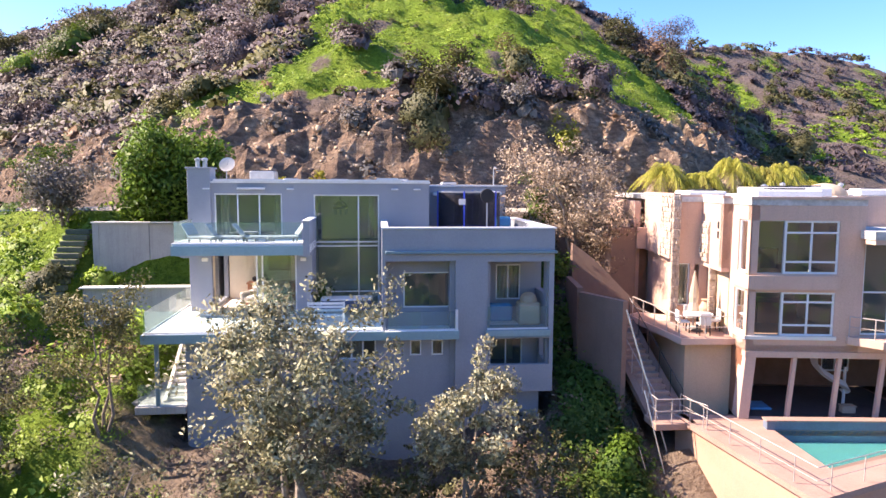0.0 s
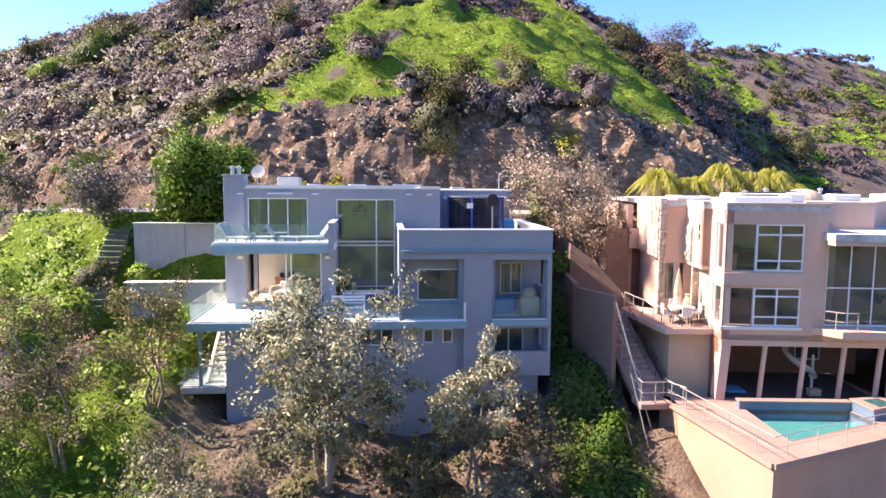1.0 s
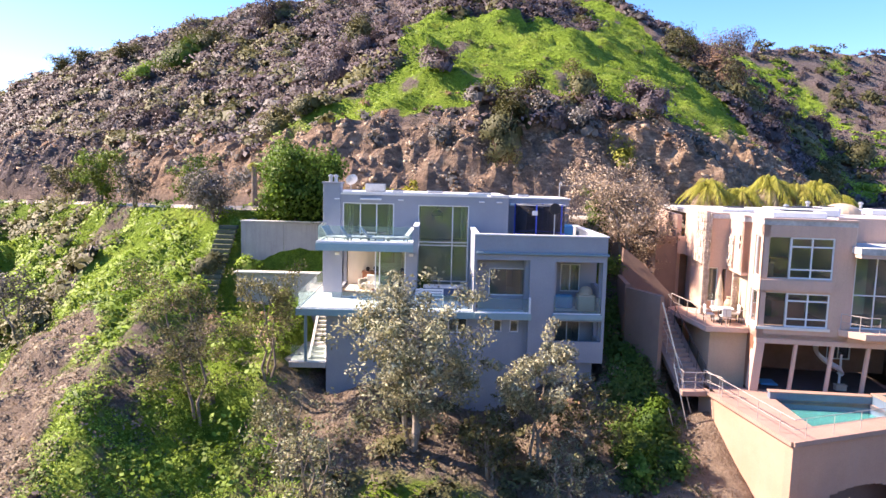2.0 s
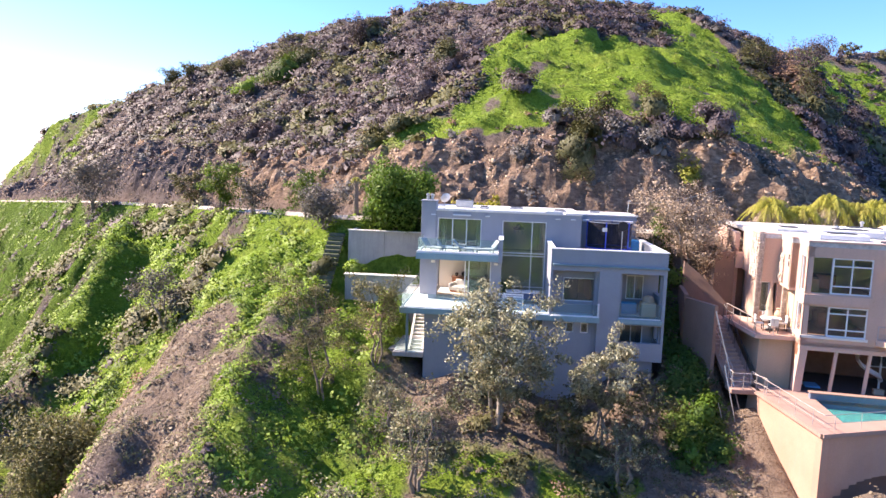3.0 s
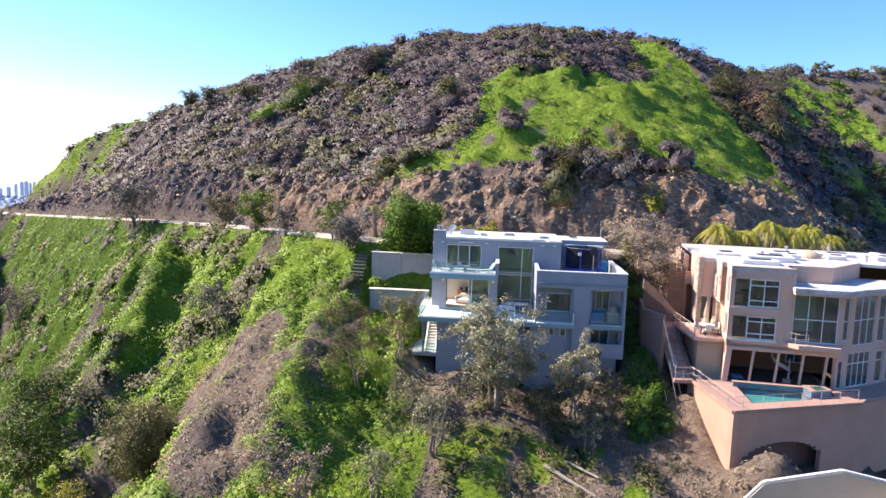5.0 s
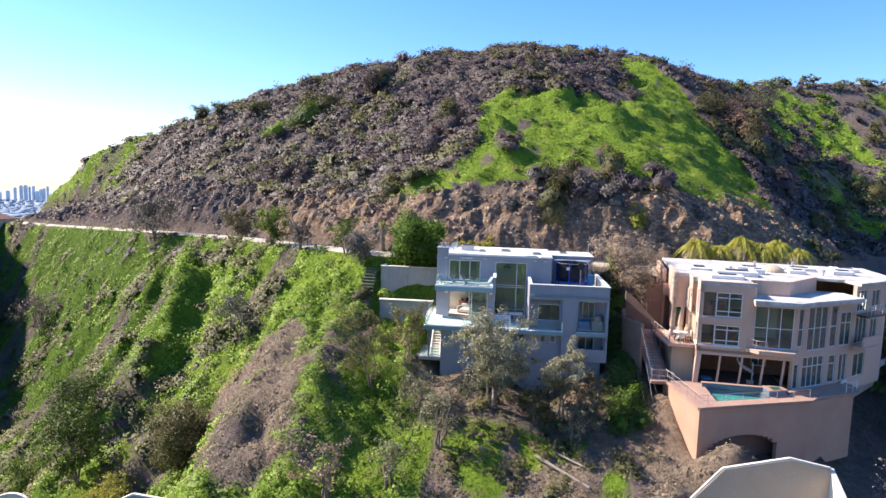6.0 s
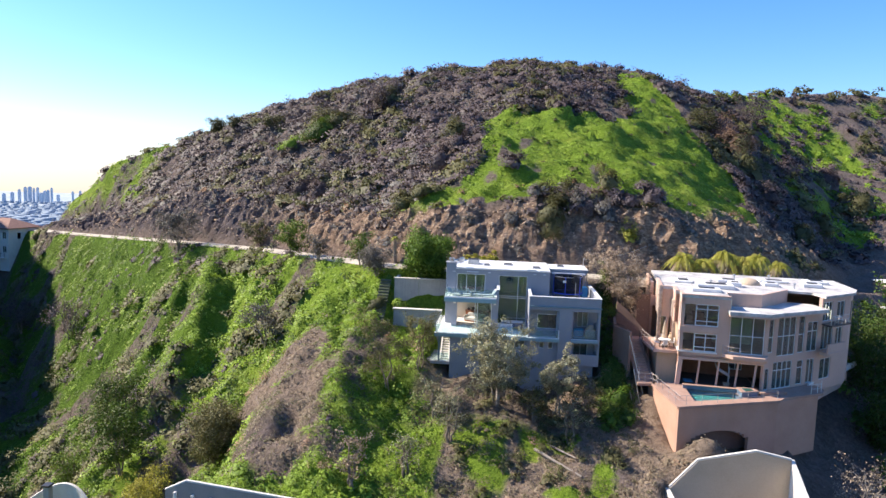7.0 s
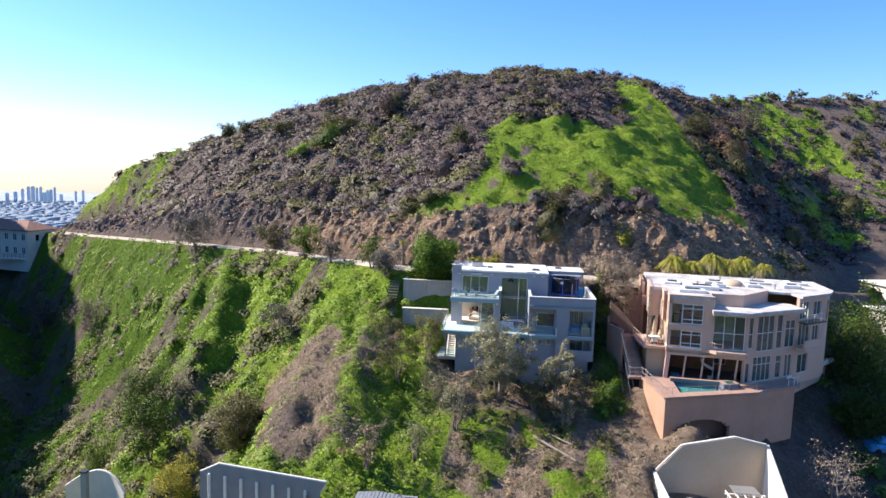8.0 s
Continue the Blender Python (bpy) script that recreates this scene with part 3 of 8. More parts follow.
rc, rf = ribbon(ROAD[1:11], 1.5, 0.12)
road = new("road", fast_mesh("road", rc, rf[:, ::-1], [M["dirt_road"]], None, True))
tagged(road, "narrow pale dirt road cut along the hillside", "road", kind="structure")

# ---- building helpers ----
def thing(name, at, label, category, group="", turn=0.0):
    """An Empty at a thing's base."""
    ob = new(name)
    ob.matrix_basis = pose(*at, 0, 0, turn)
    ob.empty_display_size = 0.2
    return tagged(ob, label, category, group)


def link_mesh(name, me, parent, label=""):
    ob = new(name, me)
    if parent is not None:
        ob.parent = parent
        m = parent.matrix_basis.copy()
        if parent.parent is not None:
            m = parent.parent.matrix_basis @ parent.matrix_parent_inverse @ m
        ob.matrix_parent_inverse = m.inverted()
    return tagged(ob, label)


FRAME = [Matrix.Identity(4)]


def part(name, bm, material, parent, label=""):
    """Links a bmesh, given in the current building frame, as one mesh under a thing or a part."""
    me = bpy.data.meshes.new(name)
    bm.transform(FRAME[-1])
    bmesh.ops.recalc_face_normals(bm, faces=bm.faces)
    bm.to_mesh(me)
    bm.free()
    me.materials.append(material)
    return link_mesh(name, me, parent, label)


def add_box(bm, x0, x1, y0, y1, z0, z1, bevel=0.0):
    r = bmesh.ops.create_cube(bm, size=1)
    vs = r["verts"]
    c, d = Vector(((x0 + x1) / 2, (y0 + y1) / 2, (z0 + z1) / 2)), Vector((x1 - x0, y1 - y0, z1 - z0))
    for v in vs:
        v.co = Vector((v.co.x * d.x, v.co.y * d.y, v.co.z * d.z)) + c
    if bevel:
        es = {e for v in vs for e in v.link_edges}
        bmesh.ops.bevel(bm, geom=list(es), offset=bevel, segments=1, affect="EDGES")
    return bm


def box(x0, x1, y0, y1, z0, z1, bevel=0.02):
    return add_box(bmesh.new(), x0, x1, y0, y1, z0, z1, bevel)


def boxes(*bs, bevel=0.0):
    bm = bmesh.new()
    for b in bs:
        add_box(bm, *b, bevel)
    return bm


def wall(a, b, thick, z0, z1, openings=()):
    """An upright wall from a to b (outer face on the right of the way), with openings (from, to, bottom, top) measured along it."""
    a, b = Vector((*a, 0)), Vector((*b, 0))
    u = (b - a).normalized()
    n = Vector((-u.y, u.x, 0)) * thick
    length = (b - a).length
    us = sorted({0.0, length, *[min(max(o[i], 0), length) for o in openings for i in (0, 1)]})
    zs = sorted({z0, z1, *[min(max(o[i], z0), z1) for o in openings for i in (2, 3)]})
    full = [[not any(o[0] < (us[i] + us[i + 1]) / 2 < o[1] and o[2] < (zs[j] + zs[j + 1]) / 2 < o[3] for o in openings)
             for j in range(len(zs) - 1)] for i in range(len(us) - 1)]
    bm = bmesh.new()
    vs = {}

    def vert(i, j, s):
        if (i, j, s) not in vs:
            vs[i, j, s] = bm.verts.new(a + u * us[i] + n * s + Vector((0, 0, zs[j])))
        return vs[i, j, s]

    def solid(i, j):
        return 0 <= i < len(us) - 1 and 0 <= j < len(zs) - 1 and full[i][j]

    for i in range(len(us) - 1):
        for j in range(len(zs) - 1):
            if not full[i][j]:
                continue
            bm.faces.new([vert(i, j, 0), vert(i + 1, j, 0), vert(i + 1, j + 1, 0), vert(i, j + 1, 0)])
            bm.faces.new([vert(i, j, 1), vert(i, j + 1, 1), vert(i + 1, j + 1, 1), vert(i + 1, j, 1)])
            for di, dj, p, q in ((-1, 0, (i, j), (i, j + 1)), (1, 0, (i + 1, j + 1), (i + 1, j)), (0, -1, (i + 1, j), (i, j)), (0, 1, (i, j + 1), (i + 1, j + 1))):
                if not solid(i + di, j + dj):
                    bm.faces.new([vert(*p, 0), vert(*q, 0), vert(*q, 1), vert(*p, 1)])
    return bm


def prism(points, z0, z1, holes=()):
    """A flat slab over a polygon."""
    bm = bmesh.new()
    lo = [bm.verts.new((x, y, z0)) for x, y in points]
    hi = [bm.verts.new((x, y, z1)) for x, y in points]
    bm.faces.new(lo[::-1])
    bm.faces.new(hi)
    k = len(points)
    for i in range(k):
        bm.faces.new([lo[i], lo[(i + 1) % k], hi[(i + 1) % k], hi[i]])
    return bm


def rod(bm, p, q, r, sides=8, r2=None):
    """A round bar from p to q, tapering from r to r2."""
    p, q = Vector(p), Vector(q)
    r2 = r if r2 is None else r2
    d = (q - p).normalized()
    a = d.orthogonal().normalized()
    b = d.cross(a)
    ring = lambda c, rr: [bm.verts.new(c + (a * math.cos(t) + b * math.sin(t)) * rr) for t in [2 * math.pi * i / sides for i in range(sides)]]
    r0, r1 = ring(p, r), ring(q, r2)
    for i in range(sides):
        bm.faces.new([r0[i], r0[(i + 1) % sides], r1[(i + 1) % sides], r1[i]])
    bm.faces.new(r0[::-1])
    bm.faces.new(r1)
    return bm


def bar(p, q, r, sides=8):
    return rod(bmesh.new(), p, q, r, sides)


def tube(points, r, sides=6):
    bm = bmesh.new()
    for p, q in zip(points[:-1], points[1:]):
        rod(bm, p, q, r, sides)
    return bm


def window(parent, a, b, z0, z1, inset=0.12, bars=(), rails=(), frame=0.06, glass_mat="glass_green", frame_mat="white_frame", name="window", sill=False):
    """A glazed frame between plan points a and b (outer face on the right of the way): upright bars at the given shares, rails at the given heights."""
    a, b = Vector((*a, 0)), Vector((*b, 0))
    u = (b - a).normalized()
    n = Vector((-u.y, u.x, 0))
    L = (b - a).length
    a = a + n * inset
    m = Matrix((u.to_4d() * 1, n.to_4d() * 1, Vector((0, 0, 1, 0)), Vector((*a, 1)))).transposed()
    m[3][0] = m[3][1] = m[3][2] = 0
    m[3][3] = 1
    FRAME.append(FRAME[-1] @ m)
    fr = boxes((0, frame, 0, 0.07, z0, z1), (L - frame, L, 0, 0.07, z0, z1), (frame, L - frame, 0, 0.07, z0, z0 + frame), (frame, L - frame, 0, 0.07, z1 - frame, z1))
    w = part(name, fr, M[frame_mat], parent)
    xs = [frame] + [L * s for s in bars] + [L - frame]
    for s in bars:
        part("mullion", box(L * s - frame / 2, L * s + frame / 2, 0.005, 0.065, z0 + frame, z1 - frame, 0.004), M[frame_mat], w)
    for z in rails:
        part("transom", box(frame, L - frame, 0.008, 0.062, z - frame / 2, z + frame / 2, 0.004), M[frame_mat], w)
    for i in range(len(xs) - 1):
        p = part("pane", box(xs[i] + 0.002, xs[i + 1] - 0.002, 0.028, 0.04, z0 + frame, z1 - frame, 0), M[glass_mat], w)
        p.visible_shadow = False
    if sill:
        part("window_sill", box(-0.05, L + 0.05, -inset - 0.06, 0.0, z0 - 0.06, z0, 0.01), M[frame_mat], w)
    FRAME.pop()
    return w


def glass_rail(parent, a, b, z0, h, panels=3, cap=None, name="glass_railing"):
    """Frameless railing of glass panels on a slim shoe."""
    a, b = Vector((*a, 0)), Vector((*b, 0))
    u = (b - a).normalized()
    n = Vector((-u.y, u.x, 0))
    L = (b - a).length
    m = Matrix(((u.x, n.x, 0, a.x), (u.y, n.y, 0, a.y), (0, 0, 1, 0), (0, 0, 0, 1)))
    FRAME.append(FRAME[-1] @ m)
    r = part(name, box(0, L, -0.03, 0.03, z0, z0 + 0.06, 0.005), M["white_frame"], parent)
    for i in range(panels):
        p = part("glass_panel", box(L * i / panels + 0.01, L * (i + 1) / panels - 0.01, -0.006, 0.006, z0 + 0.06, z0 + h, 0), M["glass_rail"], r)
        p.visible_shadow = False
    if cap:
        part("top_rail", box(0, L, -0.02, 0.02, z0 + h, z0 + h + 0.035, 0.005), M[cap], r)
    FRAME.pop()
    return r


def pipe_rail(parent, pts, h, posts, mat="rail_pink", r=0.022, name="handrail", mid=True):
    """A pipe railing along a line of points, with posts spaced evenly."""
    pts = [Vector(p) for p in pts]
    rail = part(name, tube([p + Vector((0, 0, h)) for p in pts], r), M[mat], parent)
    if mid:
        part("lower_rail", tube([p + Vector((0, 0, h * 0.5)) for p in pts], r * 0.6), M[mat], rail)
    seg = [(q - p).length for p, q in zip(pts[:-1], pts[1:])]
    total = sum(seg)
    for i in range(posts):
        s = total * i / (posts - 1)
        for p, q, L in zip(pts[:-1], pts[1:], seg):
            if s <= L + 1e-6:
                c = p + (q - p) * (s / L)
                part("post", bar(c, c + Vector((0, 0, h)), r), M[mat], rail)
                break
            s -= L
    return rail


def lathe(profile, sides=16, centre=(0, 0, 0)):
    """A turned shape from (radius, height) pairs."""
    bm = bmesh.new()
    cx, cy, cz = centre
    rings = [[bm.verts.new((cx + r * math.cos(2 * math.pi * i / sides), cy + r * math.sin(2 * math.pi * i / sides), cz + z)) for i in range(sides)] for r, z in profile]
    for a, b in zip(rings[:-1], rings[1:]):
        for i in range(sides):
            bm.faces.new([a[i], a[(i + 1) % sides], b[(i + 1) % sides], b[i]])
    bm.faces.new(rings[0][::-1])
    bm.faces.new(rings[-1])
    return bm

# ---- the grey house ----
house = thing("house", (0, 31, 8.5), "blue-grey stucco hillside house with flat roofs and glass-railed decks", "house")
B = M["stucco_blue"]
# front of the taller right-hand block
part("front_wall", wall((0.0, 25.15), (6.75, 25.15), 0.25, 7.0, 18.4,
     [(0.14, 2.85, 7.0, 17.15), (4.1, 6.55, 14.5, 17.12), (4.1, 6.6, 13.0, 14.05), (4.1, 6.75, 7.0, 11.9), (0, 0.14, 7.0, 14.2)]), B, house)
part("parapet_ledge", box(0.12, 6.83, 25.02, 25.15, 17.44, 17.56), M["stucco_trim"], house)
part("parapet_cap", boxes((-0.03, 6.8, 25.1, 25.45, 18.4, 18.46), (6.45, 6.8, 25.45, 33.4, 18.4, 18.46), (-0.03, 0.25, 25.45, 29.8, 18.4, 18.46)), M["white_frame"], house)
part("side_wall", wall((0.0, 29.8), (0.0, 25.4), 0.2, 14.5, 18.4), B, house)
part("side_wall", wall((6.75, 25.4), (6.75, 37.0), 0.25, 11.9, 18.4, [(0.45, 1.9, 15.75, 17.05), (0.3, 1.0, 13.05, 14.0)]), B, house)
part("base_wall", wall((2.85, 25.55), (6.3, 25.55), 0.25, 6.5, 12.0), B, house)
part("base_wall", wall((6.3, 25.8), (6.3, 37.0), 0.25, 6.5, 11.9), B, house)
part("floor_slab", box(4.1, 6.5, 25.4, 37.0, 11.9, 12.1, 0), B, house)
part("vent", box(5.35, 5.65, 25.5, 25.56, 10.75, 10.88, 0.01), M["metal_dark"], house)
# lower storey
part("lower_wall", wall((-7.5, 25.45), (2.85, 25.45), 0.25, 6.5, 14.2,
     [(1.2, 2.75, 13.2, 14.0), (5.75, 7.25, 13.25, 14.05), (8.58, 9.03, 13.37, 14.0), (9.44, 9.9, 13.37, 14.0), (3.0, 3.8, 9.2, 9.9)]), B, house)
part("lower_side_wall", wall((-7.5, 37.0), (-7.5, 25.7), 0.25, 6.5, 14.2, [(8.9, 9.8, 11.7, 13.8)]), B, house)
window(house, (-6.3, 25.45), (-4.75, 25.45), 13.2, 14.0, bars=(0.5,), glass_mat="glass_clear")
window(house, (-1.75, 25.45), (-0.25, 25.45), 13.25, 14.05, bars=(0.36, 0.66), glass_mat="glass_clear")
window(house, (1.08, 25.45), (1.53, 25.45), 13.37, 14.0, inset=0.04, frame=0.06, glass_mat="glass_clear")
window(house, (1.94, 25.45), (2.4, 25.45), 13.37, 14.0, inset=0.04, frame=0.06, glass_mat="glass_clear")
window(house, (-4.5, 25.45), (-3.7, 25.45), 9.2, 9.9, glass_mat="glass_clear")
# deck and balcony slabs with their painted edges
part("deck_slab", prism([(-8.95, 25.08), (0.05, 25.08), (0.05, 29.8), (-7.4, 29.8), (-7.4, 33.2), (-8.95, 33.2)], 14.2, 14.46), M["deck_tile"], house, "pale sun-bleached deck floor")
part("deck_fascia", boxes((-9.0, 0.1, 25.03, 25.08, 14.1, 14.44), (-9.0, -8.95, 25.08, 33.2, 14.1, 14.44)), M["teal"], house, "blue-green painted deck edge")
part("balcony_slab", box(0.1, 2.95, 24.97, 25.95, 14.16, 14.46, 0.01), M["deck_tile"], house)
part("balcony_fascia", box(0.1, 2.97, 24.92, 24.97, 14.12, 14.45, 0), M["teal"], house)
part("balcony_slab", box(4.05, 6.58, 25.02, 27.4, 14.12, 14.44, 0.01), M["stucco_trim"], house)
part("balcony_fascia", box(4.03, 6.6, 24.97, 25.02, 14.2, 14.42, 0), M["teal"], house)
glass_rail(house, (-8.92, 25.16), (-0.02, 25.16), 14.46, 0.86, 6)
glass_rail(house, (-8.87, 33.1), (-8.87, 25.2), 14.46, 0.86, 5)
glass_rail(house, (0.22, 25.05), (2.85, 25.05), 14.46, 0.74, 2)
part("rail_post", box(2.83, 2.93, 24.98, 25.14, 14.46, 15.26, 0.01), M["white_frame"], house)
glass_rail(house, (4.1, 25.1), (6.5, 25.1), 14.44, 0.92, 2)
# recessed window bay
part("bay_wall", wall((0.2, 25.95), (2.645, 25.95), 0.2, 14.46, 17.3, [(0.64, 2.58, 15.2, 16.63)]), B, house)
window(house, (0.84, 25.95), (2.78, 25.95), 15.2, 16.63, inset=0.02, frame=0.055)
part("bay_side", wall((2.85, 25.4), (2.85, 27.3), 0.2, 8.0, 17.3), B, house)
# right-hand balconies
part("balcony_wall", wall((4.1, 27.3), (6.5, 27.3), 0.2, 14.4, 17.3, [(0.7, 1.75, 15.25, 16.75)]), B, house)
window(house, (4.8, 27.3), (5.85, 27.3), 15.25, 16.75, inset=0.02, bars=(0.5,), glass_mat="glass_clear")
part("balcony_side", wall((4.1, 27.3), (4.1, 25.4), 0.15, 12.1, 17.3, [(0.3, 1.5, 14.5, 16.75)]), B, house)
window(house, (4.1, 27.0), (4.1, 25.8), 14.5, 16.75, inset=0.05, bars=(0.5,), name="balcony_door")
part("balcony_wall", wall((4.1, 26.7), (6.5, 26.7), 0.2, 12.1, 14.2, [(0.35, 1.75, 12.15, 13.95)]), B, house)
window(house, (4.45, 26.7), (5.85, 26.7), 12.15, 13.95, inset=0.02, bars=(0.5,), name="balcony_door")
part("ceiling_slab", box(4.1, 6.5, 25.4, 37.0, 17.12, 17.3, 0), B, house)
# roof terrace over the right-hand block
part("terrace_floor", box(0.2, 6.5, 25.4, 33.5, 17.3, 17.45, 0), M["concrete"], house)
# upper storey
UP = [(0.9, 3.82, 17.76, 19.66), (5.2, 8.1, 14.6, 19.62), (0.0, 5.1, 14.3, 17.5)]
part("upper_wall", wall((-8.2, 29.8), (2.15, 29.8), 0.25, 14.3, 20.12, UP), B, house)
w = window(house, (-7.3, 29.8), (-4.38, 29.8), 17.76, 19.66, inset=0.05, bars=(0.34, 0.66), glass_mat="glass_green", name="sliding_door")
w = window(house, (-3.0, 29.8), (-0.1, 29.8), 14.6, 19.62, inset=0.05, bars=(0.68,), rails=(17.5, 17.32, 15.25), name="tall_window")
part("upper_side_wall", wall((2.15, 30.05), (2.15, 33.5), 0.25, 17.3, 20.12), B, house)
part("upper_rear_block", wall((2.15, 33.5), (6.35, 33.5), 0.25, 17.3, 19.98, [(1.5, 2.9, 17.5, 19.45)]), B, house)
window(house, (3.65, 33.5), (5.05, 33.5), 17.5, 19.45, inset=0.05, bars=(0.5,), glass_mat="glass_clear", name="sliding_door")
part("upper_side_wall", wall((6.35, 33.75), (6.35, 37.2), 0.25, 17.3, 19.98), B, house)
part("rear_wall", wall((6.35, 37.2), (-8.2, 37.2), 0.25, 9.0, 20.0), B, house)
part("upper_side_wall", wall((-8.2, 37.2), (-8.2, 30.05), 0.25, 14.0, 20.12, [(4.2, 7.15, 14.0, 17.35)]), B, house)
roof = part("roof", boxes((-8.25, 2.2, 29.72, 37.3, 20.12, 20.2), (2.2, 6.42, 33.42, 37.3, 19.98, 20.06)), M["roof_white"], house, "white reflective flat roofing")
part("flashing", boxes((-7.3, 0.9, 29.68, 29.82, 20.2, 20.29), (1.1, 2.15, 29.68, 29.82, 20.2, 20.27), (-0.2, 0.75, 29.7, 30.1, 20.29, 20.36)), M["white_frame"], roof)
for bx in [(-6.4, -5.2, 33.2, 34.4, 20.2, 20.7), (-4.7, -4.0, 32.5, 33.2, 20.2, 20.34), (-2.6, -1.6, 33.5, 34.3, 20.2, 20.33), (0.4, 1.3, 31.7, 32.5, 20.2, 20.34), (3.2, 4.0, 35.0, 35.8, 20.06, 20.2)]:
    u = part("roof_unit", box(*bx, 0.04), M["metal"], roof, "grey sheet-metal roof unit")
    part("cover", box(bx[0] + 0.1, bx[1] - 0.1, bx[2] + 0.1, bx[3] - 0.1, bx[5], bx[5] + 0.05, 0.02), M["metal_dark"], u)
# wall lights and small fittings under the eaves
for x in (-7.6, -4.0, 0.6, 1.6):
    part("wall_light", box(x - 0.16, x + 0.16, 29.66, 29.8, 19.83, 19.9, 0.02), M["white_frame"], house)
part("awning_case", box(-6.3, -5.1, 29.62, 29.8, 19.84, 19.93, 0.02), M["white_frame"], house, "rolled white awning")
part("awning_case", box(2.6, 6.1, 33.2, 33.5, 19.52, 19.68, 0.03), M["white_frame"], house, "rolled white awning")
# chimney on the corner
chim = part("chimney", box(-8.4, -7.42, 29.68, 30.7, 14.46, 20.72, 0.015), B, house)
part("chimney_cap", box(-8.46, -7.36, 29.62, 30.76, 20.72, 20.8, 0.015), M["stucco_blue"], chim)
for cx in (-8.05, -7.75):
    part("flue", lathe([(0.1, 0), (0.1, 0.28), (0.14, 0.3), (0.14, 0.38), (0.02, 0.42)], 10, (cx, 30.2, 20.8)), M["metal"], chim)
# upper terrace over the living room
part("upper_terrace_slab", box(-8.25, -2.9, 26.78, 29.8, 17.32, 17.66, 0.01), M["deck_tile"], house)
part("terrace_fascia", boxes((-8.3, -3.15, 26.72, 26.78, 17.24, 17.62), (-8.3, -8.25, 26.78, 29.8, 17.24, 17.62)), M["teal"], house, "blue-green painted terrace edge")
part("terrace_curb", box(-8.28, -3.15, 26.76, 26.92, 17.66, 17.74, 0.01), M["white_frame"], house)
glass_rail(house, (-8.2, 26.86), (-3.2, 26.86), 17.72, 0.84, 4)
glass_rail(house, (-8.2, 29.6), (-8.2, 26.9), 17.68, 0.88, 2)
part("terrace_end_wall", wall((-2.9, 26.75), (-2.9, 29.8), 0.25, 17.2, 18.6), B, house)
part("end_wall_cap", box(-3.18, -2.87, 26.72, 29.8, 18.6, 18.65, 0.01), M["white_frame"], house)
# living room front
part("living_front", wall((-7.65, 28.2), (-2.95, 28.2), 0.25, 14.46, 17.34, [(0.55, 4.05, 14.5, 17.2)]), B, house)
part("living_side", wall((-2.95, 28.45), (-2.95, 29.8), 0.2, 14.46, 17.34), B, house)
part("living_side", wall((-7.65, 33.0), (-7.65, 28.45), 0.2, 14.46, 17.34, [(0.15, 2.3, 14.6, 17.2)]), B, house)
sd = part("sliding_door", boxes((-5.06, -5.0, 28.26, 28.36, 14.5, 17.2), (-3.66, -3.6, 28.26, 28.36, 14.5, 17.2), (-7.1, -3.6, 28.26, 28.36, 17.12, 17.2), (-7.1, -3.6, 28.26, 28.36, 14.47, 14.54), (-5.3, -5.24, 28.3, 28.4, 14.5, 17.2)), M["white_frame"], house, "white sliding door slid half open")
p = part("pane", box(-5.0, -3.66, 28.3, 28.315, 14.54, 17.12, 0), M["glass_green"], sd)
p.visible_shadow = False
p = part("pane", box(-5.24, -3.85, 28.35, 28.362, 14.54, 17.12, 0), M["glass_green"], sd)
p.visible_shadow = False
for x in (-7.35, -3.3):
    part("wall_light", box(x - 0.12, x + 0.12, 28.06, 28.2, 16.85, 17.0, 0.02), M["cap_white"], house)
# rooms behind the glass
part("room_floor", box(-7.45, 6.5, 26.0, 36.9, 14.3, 14.45, 0), M["cap_white"], house)
for bx in ((-7.4, -3.2, 32.9, 33.1, 14.46, 17.25), (-7.44, -7.41, 28.5, 30.1, 14.47, 17.25)):
    part("room_wall", box(*bx, 0), M["plaster"], house, "warm cream room wall")
part("room_ceiling", box(-7.45, -3.1, 28.4, 33.0, 17.26, 17.32, 0), M["plaster"], house)
part("fireplace", box(-7.42, -7.38, 29.1, 29.7, 14.9, 15.5, 0), M["dark_room"], house)
for bx in ((-3.1, 6.4, 33.2, 33.4, 14.46, 17.3), (-2.95, 0.0, 33.0, 33.2, 17.4, 20.1), (-8.0, -3.25, 34.0, 34.2, 17.66, 20.1), (-7.2, 6.0, 29.4, 29.6, 12.1, 14.2)):
    part("room_wall", box(*bx, 0), M["plaster"], house)
for bx in ((-7.95, -3.25, 30.1, 36.9, 17.4, 17.6), (0.2, 6.3, 33.8, 37.0, 17.32, 17.5), (-7.2, 6.0, 25.75, 36.9, 11.9, 12.1)):
    part("room_floor", box(*bx, 0), M["wood_red"], house)
for bx in ((-3.2, -3.1, 30.1, 32.9, 14.46, 20.1), (0.0, 0.1, 30.1, 33.0, 14.46, 20.1), (2.9, 3.0, 27.4, 33.2, 14.46, 17.28)):
    part("inner_wall", box(*bx, 0), M["plaster"], house)
